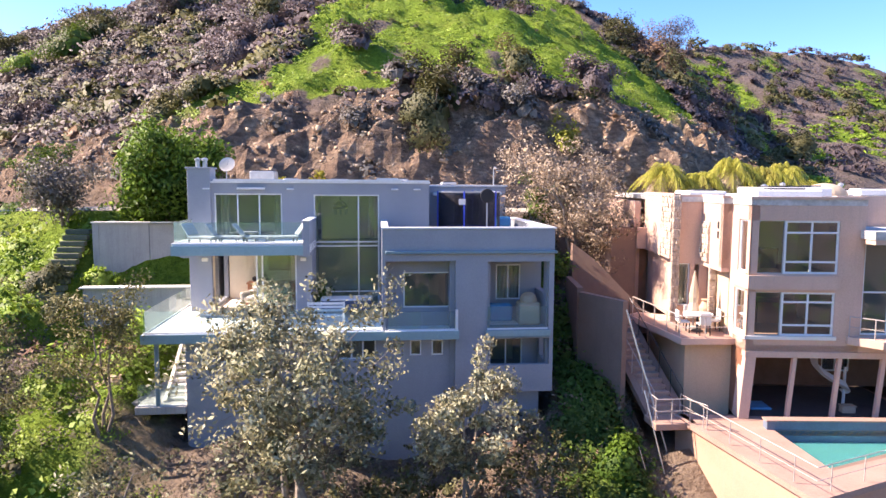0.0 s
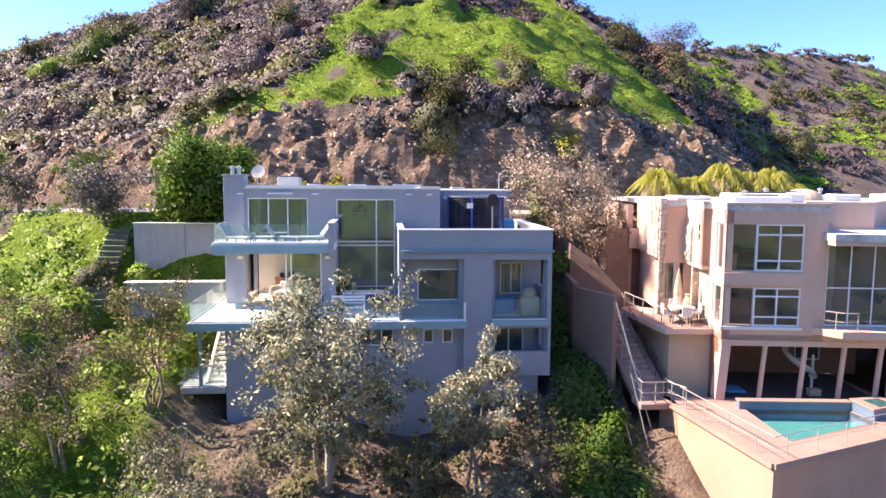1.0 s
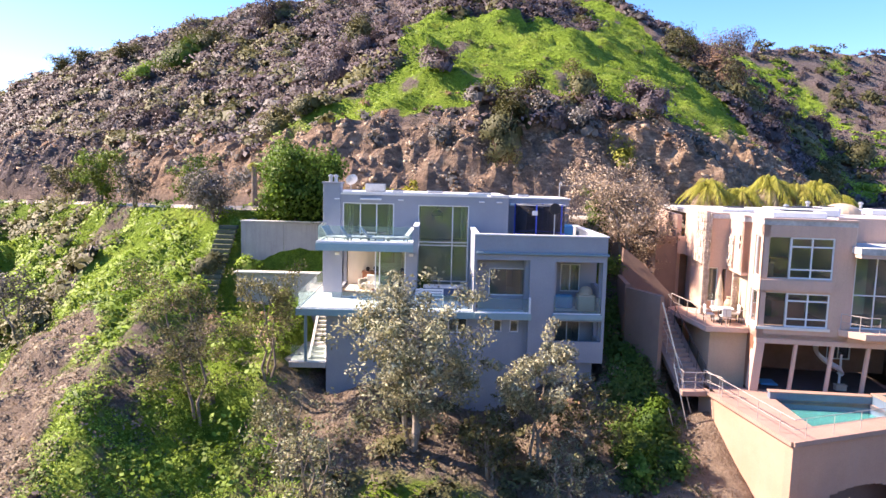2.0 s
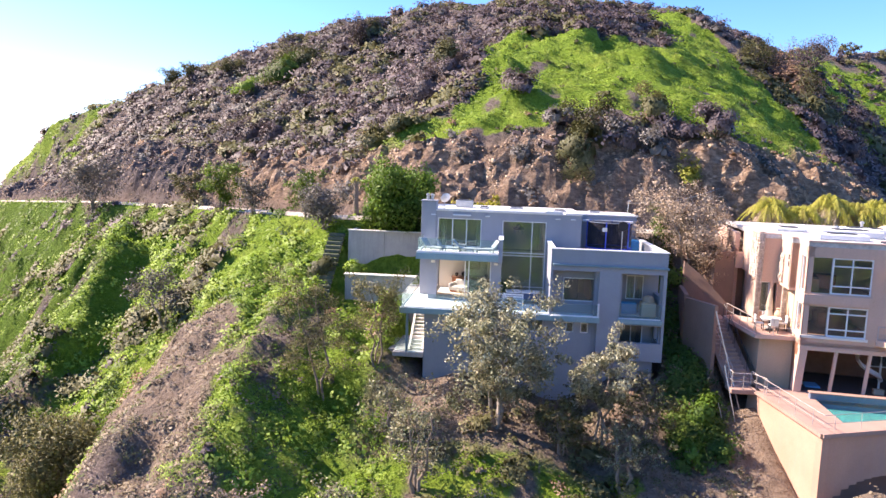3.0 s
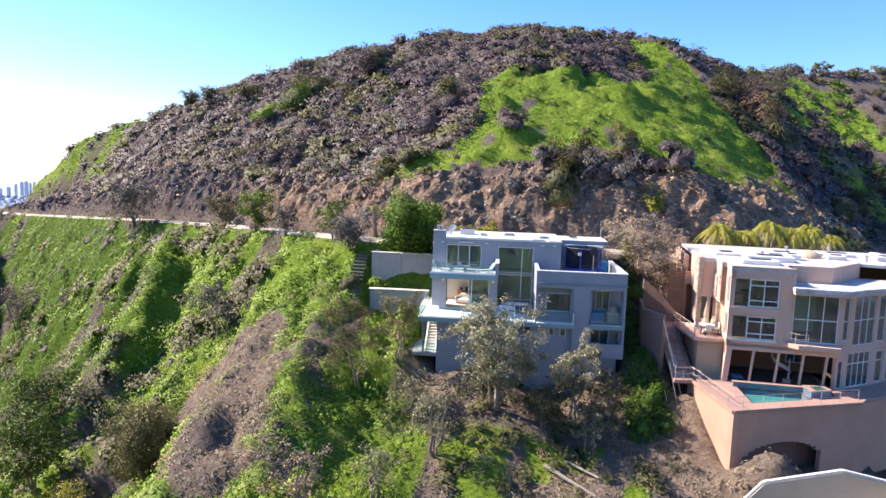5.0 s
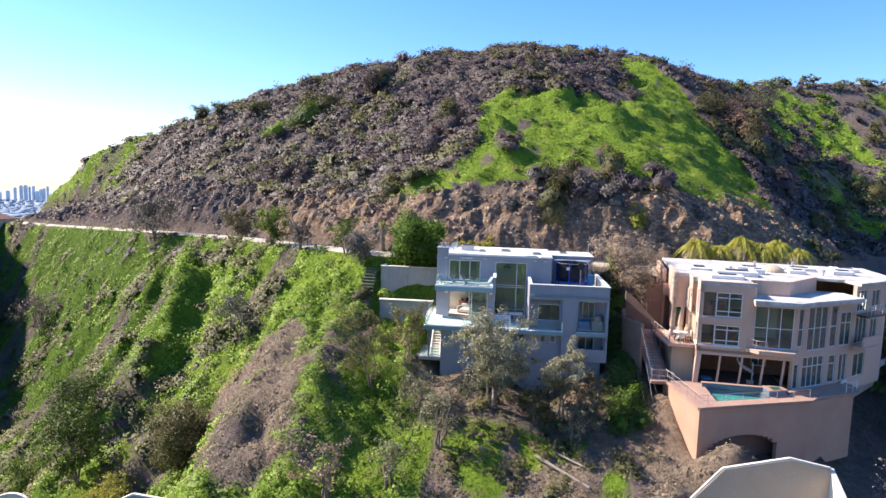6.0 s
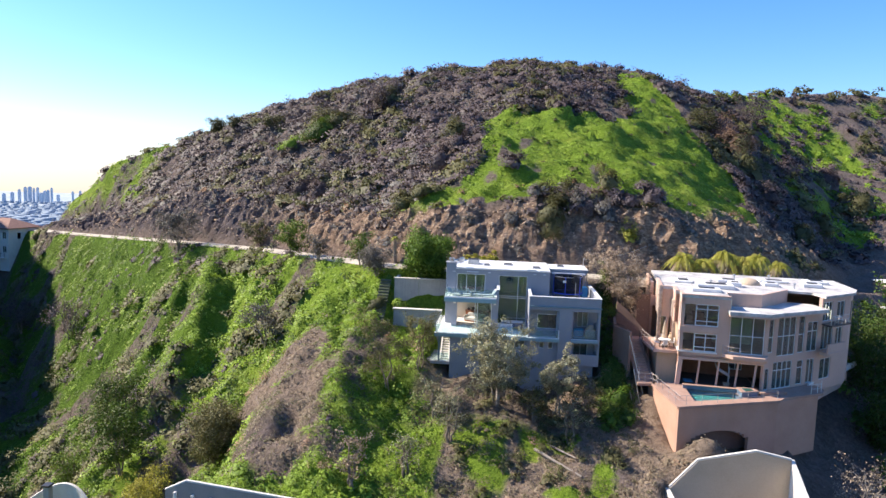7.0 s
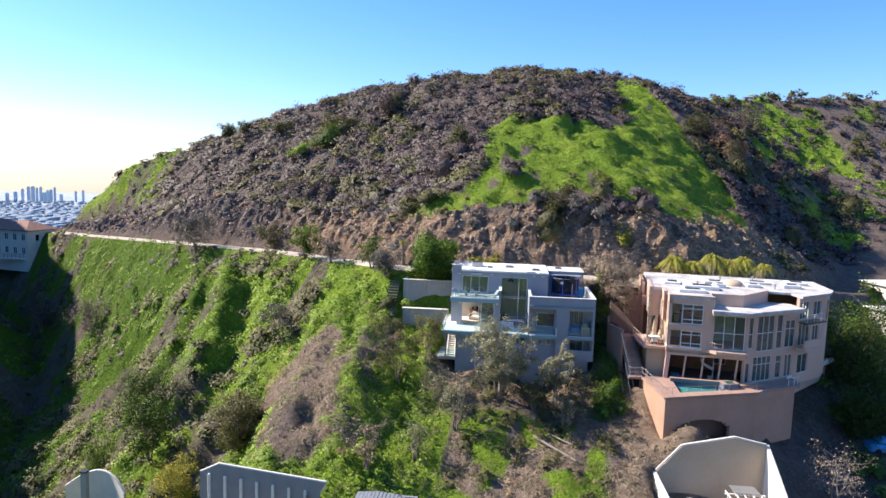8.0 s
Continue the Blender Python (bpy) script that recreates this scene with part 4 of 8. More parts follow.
# curtains, a hanging lamp and a dark stair behind the tall glass
def curtain(x0, x1, y, z0, z1, mat):
    c = thing("curtain", ((x0 + x1) / 2, y, z0), "gathered curtain hanging behind the window", "curtain", "curtains")
    bm = bmesh.new()
    k = max(6, int((x1 - x0) / 0.05))
    rows = [[bm.verts.new((x0 + (x1 - x0) * i / k, y + 0.05 * math.sin(i * 1.6) + o, z)) for i in range(k + 1)] for z, o in ((z0, 0), (z1, 0), (z1, 0.02), (z0, 0.02))]
    for a, b in zip(rows, rows[1:] + rows[:1]):
        for i in range(k):
            bm.faces.new([a[i], a[i + 1], b[i + 1], b[i]])
    part("cloth", bm, M[mat], c)
    part("curtain_rod", bar((x0 - 0.05, y + 0.01, z1 + 0.03), (x1 + 0.05, y + 0.01, z1 + 0.03), 0.015, 6), M["metal_dark"], c)


curtain(-7.15, -6.75, 30.35, 17.62, 19.6, "curtain")
curtain(-4.8, -4.45, 30.35, 17.62, 19.6, "curtain")
curtain(-0.6, -0.15, 30.35, 17.7, 19.6, "curtain")
curtain(4.85, 5.8, 27.65, 15.2, 16.75, "fabric_white")
curtain(-1.2, -0.8, 25.95, 13.2, 14.1, "fabric_white")
lamp = thing("hanging_lamp", (-1.9, 31.2, 19.0), "dark tiered chandelier hanging in the stair hall", "lamp")
part("cord", bar((-1.9, 31.2, 19.3), (-1.9, 31.2, 20.1), 0.015, 6), M["metal_dark"], lamp)
part("ring", lathe([(0.32, 18.95), (0.36, 19.0), (0.34, 19.1), (0.1, 19.3)], 14, (-1.9, 31.2, 0)), M["metal_dark"], lamp)
for i in range(8):
    part("drop", bar((-1.9 + 0.3 * math.cos(0.785 * i), 31.2 + 0.3 * math.sin(0.785 * i), 18.95), (-1.9 + 0.3 * math.cos(0.785 * i), 31.2 + 0.3 * math.sin(0.785 * i), 18.65), 0.03, 6), M["metal"], lamp)
# lower side terrace with its stair under the deck
part("side_terrace", box(-9.4, -7.5, 25.3, 29.5, 11.3, 11.6, 0.02), M["concrete"], house)
glass_rail(house, (-9.3, 25.4), (-7.55, 25.4), 11.6, 0.85, 1)
part("deck_post", box(-8.62, -8.48, 25.35, 25.49, 11.6, 14.2, 0.01), M["stucco_trim"], house)
bmx = bmesh.new()
rod(bmx, (-8.45, 25.9, 11.62), (-8.45, 29.3, 13.95), 0.09, 4)
st = part("side_stair", bmx, M["cap_white"], house, "white stair under the deck")
bmx = bmesh.new()
rod(bmx, (-7.62, 25.9, 11.62), (-7.62, 29.3, 13.95), 0.09, 4)
part("stringer", bmx, M["cap_white"], st)
for i in range(13):
    part("tread", box(-8.4, -7.67, 26.0 + 0.26 * i, 26.3 + 0.26 * i, 11.6 + 0.18 * i, 11.72 + 0.18 * i, 0.01), M["cap_white"], st)

# --- things on and in the grey house ---
def lounger(at, turn, label):
    t = thing("lounge_chair", at, label, "chair", "terrace loungers", turn)
    FRAME.append(pose(*at, 0, 0, turn))
    part("seat", box(-0.32, 0.32, -0.75, 0.5, 0.22, 0.29, 0.02), M["fabric_mid"], t, "pale grey cushioned seat")
    b = box(-0.32, 0.32, 0.0, 0.6, -0.035, 0.035, 0.02)
    b.transform(pose(0, 0.48, 0.32, 52))
    part("backrest", b, M["fabric_mid"], t)
    part("frame", boxes((-0.34, 0.34, -0.78, -0.72, 0.18, 0.24), (-0.34, 0.34, 0.44, 0.5, 0.18, 0.24), (-0.35, -0.3, -0.78, 0.5, 0.18, 0.24), (0.3, 0.35, -0.78, 0.5, 0.18, 0.24)), M["fabric_grey"], t)
    for x in (-0.31, 0.31):
        for y in (-0.7, 0.42):
            part("leg", box(x - 0.03, x + 0.03, y - 0.03, y + 0.03, 0.0, 0.2, 0.004), M["fabric_grey"], t)
    FRAME.pop()
    return t


lounge = lounger((-7.3, 27.7, 17.66), 62, "pale grey lounge chair on the upper terrace")
for x, y, tr in ((-6.3, 27.75, 90), (-5.2, 27.75, 90), (-4.0, 27.8, -70)):
    copy_thing(lounge, pose(x, y, 17.66, 0, 0, tr))
side_table = thing("coffee_table", (-5.7, 28.6, 17.66), "low dark terrace table beside the loungers", "table")
FRAME.append(pose(-5.7, 28.6, 17.66))
part("tabletop", box(-0.45, 0.45, -0.3, 0.3, 0.36, 0.41, 0.01), M["fabric_grey"], side_table)
for x in (-0.4, 0.4):
    for y in (-0.25, 0.25):
        part("leg", box(x - 0.025, x + 0.025, y - 0.025, y + 0.025, 0, 0.36, 0.003), M["metal_dark"], side_table)
FRAME.pop()

bench = thing("deck_bench", (-2.25, 26.3, 14.46), "white slatted bench on the sunny deck", "bench")
FRAME.append(pose(-2.25, 26.3, 14.46))
for i in range(4):
    part("slat", box(-0.75, 0.75, -0.25 + i * 0.13, -0.14 + i * 0.13, 0.4, 0.43, 0.004), M["white_frame"], bench)
for i in range(3):
    part("slat", box(-0.75, 0.75, 0.28, 0.31, 0.5 + i * 0.14, 0.6 + i * 0.14, 0.004), M["white_frame"], bench)
for x in (-0.72, 0.72):
    part("end_frame", boxes((x - 0.03, x + 0.03, -0.26, -0.2, 0, 0.6), (x - 0.03, x + 0.03, 0.24, 0.3, 0, 0.9), (x - 0.03, x + 0.03, -0.26, 0.3, 0.58, 0.64)), M["white_frame"], bench)
FRAME.pop()
dining = thing("outdoor_table", (-1.5, 28.4, 14.46), "dark blue covered table in the deck's shaded recess", "table")
FRAME.append(pose(-1.5, 28.4, 14.46))
part("tabletop", box(-1.1, 1.1, -0.5, 0.5, 0.7, 0.76, 0.02), M["white_frame"], dining)
part("skirt", box(-1.05, 1.05, -0.46, 0.46, 0.25, 0.7, 0.02), M["navy"], dining, "dark blue cover")
for x in (-0.95, 0.95):
    for y in (-0.38, 0.38):
        part("leg", box(x - 0.04, x + 0.04, y - 0.04, y + 0.04, 0, 0.26, 0.004), M["metal_dark"], dining)
FRAME.pop()
planter = thing("potted_plant", (-2.6, 28.9, 14.46), "leafy plant in a white pot on the deck", "plant")
part("pot", lathe([(0.16, 0), (0.24, 0.3), (0.26, 0.48), (0.22, 0.48)], 14, (-2.6, 28.9, 14.46)), M["white_frame"], planter)

sofa = thing("sofa", (-5.4, 31.0, 14.46), "white sofa in the cream living room", "sofa")
FRAME.append(pose(-5.4, 31.0, 14.46, 0, 0, -20))
part("seat", box(-0.9, 0.9, -0.4, 0.4, 0.12, 0.42, 0.06), M["fabric_white"], sofa)
part("backrest", box(-0.9, 0.9, 0.4, 0.62, 0.12, 0.8, 0.06), M["fabric_white"], sofa)
part("armrest", box(-1.08, -0.9, -0.4, 0.62, 0.12, 0.6, 0.05), M["fabric_white"], sofa)
part("armrest", box(0.9, 1.08, -0.4, 0.62, 0.12, 0.6, 0.05), M["fabric_white"], sofa)
part("base", box(-1.0, 1.0, -0.36, 0.58, 0.0, 0.12, 0.01), M["wood_red"], sofa)
FRAME.pop()
island = thing("kitchen_counter", (-5.0, 32.3, 14.46), "reddish wooden counter along the living room wall", "counter")
part("cabinet", box(-6.4, -3.5, 32.1, 32.7, 14.46, 15.3, 0.01), M["wood_red"], island)
part("worktop", box(-6.45, -3.45, 32.05, 32.75, 15.3, 15.36, 0.01), M["brown_door"], island)
pic = thing("wall_picture", (-5.0, 32.88, 16.1), "framed brown picture on the cream wall", "picture")
part("picture_frame", box(-5.5, -4.5, 32.84, 32.9, 15.85, 16.65, 0.01), M["brown_door"], pic)
part("canvas", box(-5.42, -4.58, 32.825, 32.84, 15.93, 16.57, 0), M["stone"], pic)
for vx, r in ((-6.1, 0.13), (-5.6, 0.17), (-4.0, 0.12)):
    v = thing("vase", (vx, 32.4, 15.36), "dark rounded vase on the wooden counter", "vase", "counter vases")
    part("body", lathe([(r * 0.5, 0), (r, r), (r * 0.9, r * 1.6), (r * 0.4, r * 2.0)], 12, (vx, 32.4, 15.36)), M["dark_room"], v)

grill = thing("covered_grill", (5.95, 26.2, 14.44), "tan covered barbecue grill on the balcony", "grill")
part("cover", box(5.5, 6.4, 25.8, 26.5, 14.44, 15.35, 0.06), M["stucco_tan"], grill)
hood = lathe([(0.36, 0), (0.36, 0.1), (0.3, 0.26), (0.18, 0.36), (0.04, 0.4)], 14, (5.95, 26.15, 15.35))
part("hood", hood, M["cream"], grill, "rounded cream hood")
tarp = thing("stacked_chairs", (4.9, 26.9, 14.44), "blue covered stack of balcony chairs", "chair")
part("cover", box(4.45, 5.4, 26.6, 27.1, 14.44, 15.15, 0.06), M["tarp_blue"], tarp)

# trampoline with its net on the roof terrace
tramp = thing("trampoline", (4.1, 30.9, 17.45), "round trampoline with blue padded poles and black safety net", "trampoline")
part("mat", lathe([(1.35, 0.55), (1.35, 0.6), (0.1, 0.6)], 24, (4.1, 30.9, 17.45)), M["black"], tramp)
ringp = [(4.1 + 1.5 * math.cos(2 * math.pi * i / 20), 30.9 + 1.5 * math.sin(2 * math.pi * i / 20), 18.05) for i in range(21)]
part("frame_ring", tube(ringp, 0.05), M["blue"], tramp, "blue padded rim")
part("top_ring", tube([(x, y, 19.75) for x, y, z in ringp], 0.02), M["metal"], tramp)
for i in range(6):
    a = 2 * math.pi * (i + 0.25) / 6
    x, y = 4.1 + 1.55 * math.cos(a), 30.9 + 1.55 * math.sin(a)
    part("pole", bar((x, y, 17.45), (x, y, 19.8), 0.035), M["blue"], tramp, "blue foam-wrapped pole")
netbm = bmesh.new()
lo, hi = [[netbm.verts.new((4.1 + 1.47 * math.cos(6.2832 * k / 32), 30.9 + 1.47 * math.sin(6.2832 * k / 32), z)) for k in range(32)] for z in (18.05, 19.72)]
for k in range(32):
    netbm.faces.new([lo[k], lo[(k + 1) % 32], hi[(k + 1) % 32], hi[k]])
part("net", netbm, M["net"], tramp, "black safety net")
part("label_tag", box(3.45, 3.75, 29.36, 29.38, 19.2, 19.45, 0), M["fabric_white"], tramp)
hoop = thing("ball_target", (4.6, 29.3, 17.45), "round black disc on a pole at the roof terrace", "sports target")
part("pole", bar((4.72, 29.35, 17.45), (4.72, 29.35, 19.5), 0.03), M["metal"], hoop)
dsc = lathe([(0.3, -0.02), (0.32, 0.0), (0.3, 0.03)], 22)
dsc.transform(pose(4.72, 29.28, 19.6, 90))
part("disc", dsc, M["black"], hoop)
cooler = thing("roof_box", (5.9, 31.6, 17.45), "bright blue covered box on the roof terrace", "box")
part("cover", box(5.5, 6.2, 31.2, 32.0, 17.45, 18.55, 0.08), M["tarp_blue"], cooler)
dish = thing("satellite_dish", (-7.0, 31.0, 20.2), "pale satellite dish on the flat roof", "satellite dish")
part("mast", bar((-7.0, 31.0, 20.2), (-7.0, 31.0, 20.75), 0.025), M["metal"], dish)
db = lathe([(0.36, 0.0), (0.28, -0.07), (0.15, -0.11), (0.02, -0.12)], 18)
db.transform(pose(-6.95, 30.9, 20.95, -60, 0, 30))
part("reflector", db, M["cap_white"], dish)
part("arm", bar((-6.95, 30.9, 20.85), (-6.8, 30.5, 21.1), 0.015), M["metal"], dish)
mast = thing("service_mast", (6.15, 36.0, 20.0), "thin metal power mast on the roof corner", "mast")
part("mast_pipe", tube([(6.15, 36.0, 20.06), (6.15, 36.0, 20.95), (6.22, 36.0, 21.05), (6.32, 36.0, 20.95)], 0.035), M["metal"], mast)
wire = []
for i in range(13):
    s = i / 12
    wire.append((6.25 + 9 * s, 36.0 + 9 * s, 20.85 + 1.2 * s - 1.6 * s * (1 - s)))
part("cable", tube(wire, 0.02, 5), M["metal"], mast)

# ---- the pink house with the pool ----
PF = pose(13.35, 22.95, 0, 0, 0, -8)
villa = thing("villa", (17.5, 28.0, 9.0), "weathered pink stucco house with stepped volumes and white roofs", "house")
PK = M["stucco_pink"]
FRAME.append(PF)
# front block, two glazed storeys over an open ground floor
part("front_wall", wall((0.15, 0), (4.25, 0), 0.3, 13.95, 19.55, [(0.06, 3.2, 16.88, 18.85), (0.06, 3.17, 14.55, 16.2)]), PK, villa)
part("corner_wall", wall((0.15, 2.0), (0.15, 0.0), 0.3, 13.95, 19.55, [(0.9, 1.94, 16.88, 18.85), (0.7, 1.94, 14.55, 16.2)]), PK, villa)
part("corner_post", boxes((0.16, 0.26, 0.01, 0.11, 16.88, 18.85), (0.16, 0.26, 0.01, 0.11, 14.55, 16.2)), M["white_frame"], villa)
window(villa, (0.27, 0.0), (1.4, 0.0), 16.88, 18.85, inset=0.06, frame=0.035, glass_mat="glass_clear", frame_mat="metal")
window(villa, (1.4, 0.0), (3.35, 0.0), 16.88, 18.85, inset=0.04, bars=(0.5,), rails=(18.4, 17.32), frame=0.075, glass_mat="glass_clear")
window(villa, (0.27, 0.0), (1.4, 0.0), 14.55, 16.2, inset=0.06, frame=0.035, glass_mat="glass_clear", frame_mat="metal")
window(villa, (1.4, 0.0), (3.32, 0.0), 14.55, 16.2, inset=0.04, bars=(0.5,), rails=(15.82, 14.95), frame=0.075, glass_mat="glass_clear")
window(villa, (0.15, 1.1), (0.15, 0.12), 16.88, 18.85, inset=0.06, frame=0.06, glass_mat="glass_clear")
window(villa, (0.15, 1.3), (0.15, 0.12), 14.55, 16.2, inset=0.06, frame=0.06, glass_mat="glass_clear")
part("storey_band", boxes((0.1, 3.4, -0.12, 0.0, 16.3, 16.82), (0.1, 0.15, 0.0, 1.4, 16.3, 16.82)), PK, villa)
part("sill", boxes((0.1, 3.4, -0.09, 0.0, 14.42, 14.55), (0.06, 0.15, -0.09, 1.4, 14.42, 14.55)), M["cap_white"], villa)
# stepped side volumes towards the canyon
part("step_wall", wall((-0.2, 1.8), (0.15, 1.8), 0.3, 16.85, 19.65), PK, villa)
part("step_wall", wall((-0.2, 4.2), (-0.2, 1.8), 0.3, 16.85, 19.65), PK, villa)
part("step_soffit", prism([(-0.2, 1.8), (0.4, 1.8), (0.4, 4.2), (-0.2, 4.2)], 16.7, 16.85), PK, villa)
part("step_wall", wall((-1.4, 4.2), (0.1, 4.2), 0.3, 14.2, 19.7, [(0.2, 0.75, 14.9, 16.75), (0.95, 1.15, 14.3, 16.7)]), PK, villa)
window(villa, (-1.2, 4.2), (-0.65, 4.2), 14.9, 16.75, inset=0.08, frame=0.05)
part("step_wall", wall((-1.4, 9.2), (-1.4, 4.2), 0.3, 16.9, 19.72), PK, villa)
part("side_wall", wall((-1.15, 9.2), (-1.15, 4.5), 0.3, 14.2, 16.9), PK, villa)
part("side_wall", wall((0.12, 4.2), (0.12, 1.8), 0.3, 14.2, 16.85), M["stucco_tan"], villa)
# rough stone piers and facings, stone by stone
stone_rng = random.Random(5)
def stone_face(name, u0, u1, v, z0, z1, side):
    host = part(name, box(u0, u1, v, v + 0.1, z0, z1, 0) if side == "front" else box(v, v + 0.1, u0, u1, z0, z1, 0), M["stone"], villa, "rough tan fieldstone facing")
    z = z0
    while z < z1 - 0.1:
        h = stone_rng.uniform(0.16, 0.32)
        u = u0
        while u < u1 - 0.05:
            w = stone_rng.uniform(0.14, 0.3)
            d = stone_rng.uniform(0.02, 0.09)
            e = min(u + w, u1)
            b = box(u + 0.01, e - 0.01, v - d, v + 0.01, z + 0.01, min(z + h, z1) - 0.01, 0.015) if side == "front" else box(v - d, v + 0.01, u + 0.01, e - 0.01, z + 0.01, min(z + h, z1) - 0.01, 0.015)
            part("stone", b, M["stone"], host)
            u = e
        z += h


stone_face("stone_pier", -1.5, -1.15, 4.05, 14.2, 19.7, "front")
stone_face("stone_facing", 4.3, 6.0, -1.45, 16.9, 19.7, "side")
stone_face("stone_facing", 3.2, 4.1, -0.25, 16.9, 18.6, "side")
stone_face("stone_pier", -0.2, 0.08, 3.1, 14.2, 16.7, "front")
for z in (18.0, 18.4):
    part("wall_plaque", box(-0.24, -0.2, 2.2, 2.32, z, z + 0.28, 0.01), M["metal_dark"], villa)
# open ground floor on slanting white legs
for u in (0.3, 1.95, 3.6, 5.2, 6.7):
    bmx = box(-0.2, 0.2, -0.12, 0.5, 11.35, 13.95, 0.015) if u < 1 else box(-0.08, 0.08, -0.08, 0.08, 11.35, 13.95, 0.01)
    for v in bmx.verts:
        v.co.x += u + (v.co.z - 12.6) * 0.07
        v.co.y += 0.12
    part("column", bmx, PK, villa)
part("slab_edge", box(0.15, 7.4, -0.02, 0.4, 13.72, 13.96, 0.01), PK, villa)
part("ground_back_wall", wall((0.1, 4.5), (8.2, 4.5), 0.3, 11.35, 14.0, [(5.2, 6.4, 12.0, 13.3)]), M["brown_door"], villa)
window(villa, (5.3, 4.5), (6.5, 4.5), 12.0, 13.3, inset=0.02, bars=(0.5,), glass_mat="glass_clear")
part("ground_side_wall", wall((0.15, 4.6), (0.15, 0.3), 0.25, 11.35, 14.0), M["brown_door"], villa)
part("ground_ceiling", prism([(0.15, 0.0), (7.6, 0.0), (8.6, 4.6), (0.15, 4.6)], 13.96, 14.2), PK, villa)
part("floor_slab", prism([(0.3, 0.3), (7.0, 0.3), (9.5, 4.4), (0.3, 8.0)], 14.3, 14.42), M["terracotta"], villa)
part("upper_floor", prism([(0.4, 0.3), (4.2, 0.3), (4.2, 5.5), (0.4, 5.5)], 16.5, 16.7), M["terracotta"], villa)
part("inner_wall", boxes((0.4, 7.2, 5.0, 5.15, 14.4, 19.4), (4.25, 4.4, 0.3, 5.0, 14.4, 19.4)), M["plaster"], villa)
# glazed bay with its slab and roof
part("bay_wall", wall((4.25, 0.15), (7.4, 0.15), 0.25, 13.96, 18.2, [(0.12, 3.0, 14.6, 18.02)]), PK, villa)
window(villa, (4.37, 0.15), (7.25, 0.15), 14.6, 18.02, inset=0.04, bars=(0.34, 0.67), rails=(16.2,), frame=0.06, name="bay_window")
part("bay_slab", prism([(3.8, -0.15), (4.6, -0.95), (7.2, -0.95), (7.7, 0.1), (7.7, 0.3), (3.8, 0.3)], 14.3, 14.58), PK, villa)
pipe_rail(villa, [(3.85, -0.1, 14.58), (4.65, -0.88, 14.58), (5.2, -0.88, 14.58)], 0.75, 3)
part("bay_roof", prism([(4.1, -0.9), (7.5, -0.95), (8.6, 0.2), (13.4, 3.9), (12.6, 6.2), (10.4, 6.6), (7.2, 2.2), (4.1, 2.2)], 18.22, 18.52), M["roof_patched"], villa, "white flat roof with overhanging edge")
part("bay_roof_fascia", prism([(4.14, -0.86), (7.48, -0.9), (8.5, 0.24), (13.2, 3.9), (12.5, 4.2), (8.2, 0.9), (7.3, -0.2), (4.14, -0.2)], 18.05, 18.22), PK, villa)
# angled east front
def side_run(a, b, z0, z1, ops):
    part("east_wall", wall(a, b, 0.3, z0, z1, [o[:4] for o in ops]), PK, villa)
    u = (Vector(b) - Vector(a)).normalized()
    for o in ops:
        p, q = Vector(a) + u * o[0], Vector(a) + u * o[1]
        window(villa, p, q, o[2], o[3], inset=0.05, bars=o[4], rails=o[5], frame=0.06, glass_mat="glass_green")


side_run((7.4, 0.15), (10.6, 2.7), 10.6, 18.2, [(0.35, 0.95, 14.8, 17.9, (), (16.2,)), (1.5, 3.85, 14.4, 18.0, (0.34, 0.67), (16.2,)), (0.2, 0.75, 11.4, 13.4, (), ()), (1.2, 3.7, 11.4, 13.9, (0.25, 0.5, 0.75), (13.1,))])
side_run((10.6, 2.7), (13.0, 4.6), 10.6, 18.2, [(0.15, 0.95, 14.5, 17.9, (), (16.2,)), (1.35, 2.75, 14.5, 17.3, (0.5,), (16.4,)), (0.3, 1.1, 11.5, 13.8, (), (13.1,)), (1.6, 2.6, 11.5, 13.8, (0.5,), ())])
side_run((13.0, 4.6), (16.6, 8.4), 10.6, 19.4, [(0.3, 1.9, 17.2, 19.0, (0.33, 0.66), ()), (0.3, 2.3, 14.5, 16.8, (0.33, 0.66), ()), (2.9, 4.1, 14.6, 16.4, (0.5,), ()), (2.8, 4.2, 17.3, 18.9, (0.5,), ()), (0.5, 2.4, 11.6, 13.6, (0.5,), ())])
part("end_wall", wall((16.6, 8.4), (17.4, 10.2), 0.3, 10.6, 19.4, [(0.3, 1.5, 16.6, 18.7)]), PK, villa)
part("east_balcony", prism([(12.9, 4.0), (13.6, 3.5), (15.6, 5.6), (15.0, 6.4)], 14.25, 14.5), PK, villa)
part("balcony_front", wall((13.5, 3.6), (15.6, 5.7), 0.15, 14.5, 15.3), PK, villa)
part("east_canopy", prism([(12.9, 4.0), (13.5, 3.2), (15.9, 5.7), (15.2, 6.6)], 17.0, 17.15), M["metal_dark"], villa)
pipe_rail(villa, [(13.5, 3.4, 17.15), (15.7, 5.7, 17.15)], 0.8, 6, "cap_white", 0.02)
# rear walls, roofs and their parapets
part("rear_wall", boxes((-1.9, 17.4, 16.0, 16.3, 11.0, 19.3), (-1.9, -1.6, 9.2, 16.0, 11.0, 19.3), (17.1, 17.4, 10.2, 16.0, 10.6, 19.3)), PK, villa)
vroof = part("roof", prism([(0.12, -0.03), (4.28, 0.0), (4.28, 2.2), (7.2, 2.2), (10.4, 6.7), (12.6, 6.4), (13.2, 4.4), (16.9, 8.2), (17.7, 10.3), (17.4, 16.4), (-1.4, 16.4), (-1.43, 4.15), (-0.23, 4.15), (-0.23, 1.75), (0.12, 1.75)], 19.4, 19.62), M["roof_patched"], villa, "white patched flat roofing")
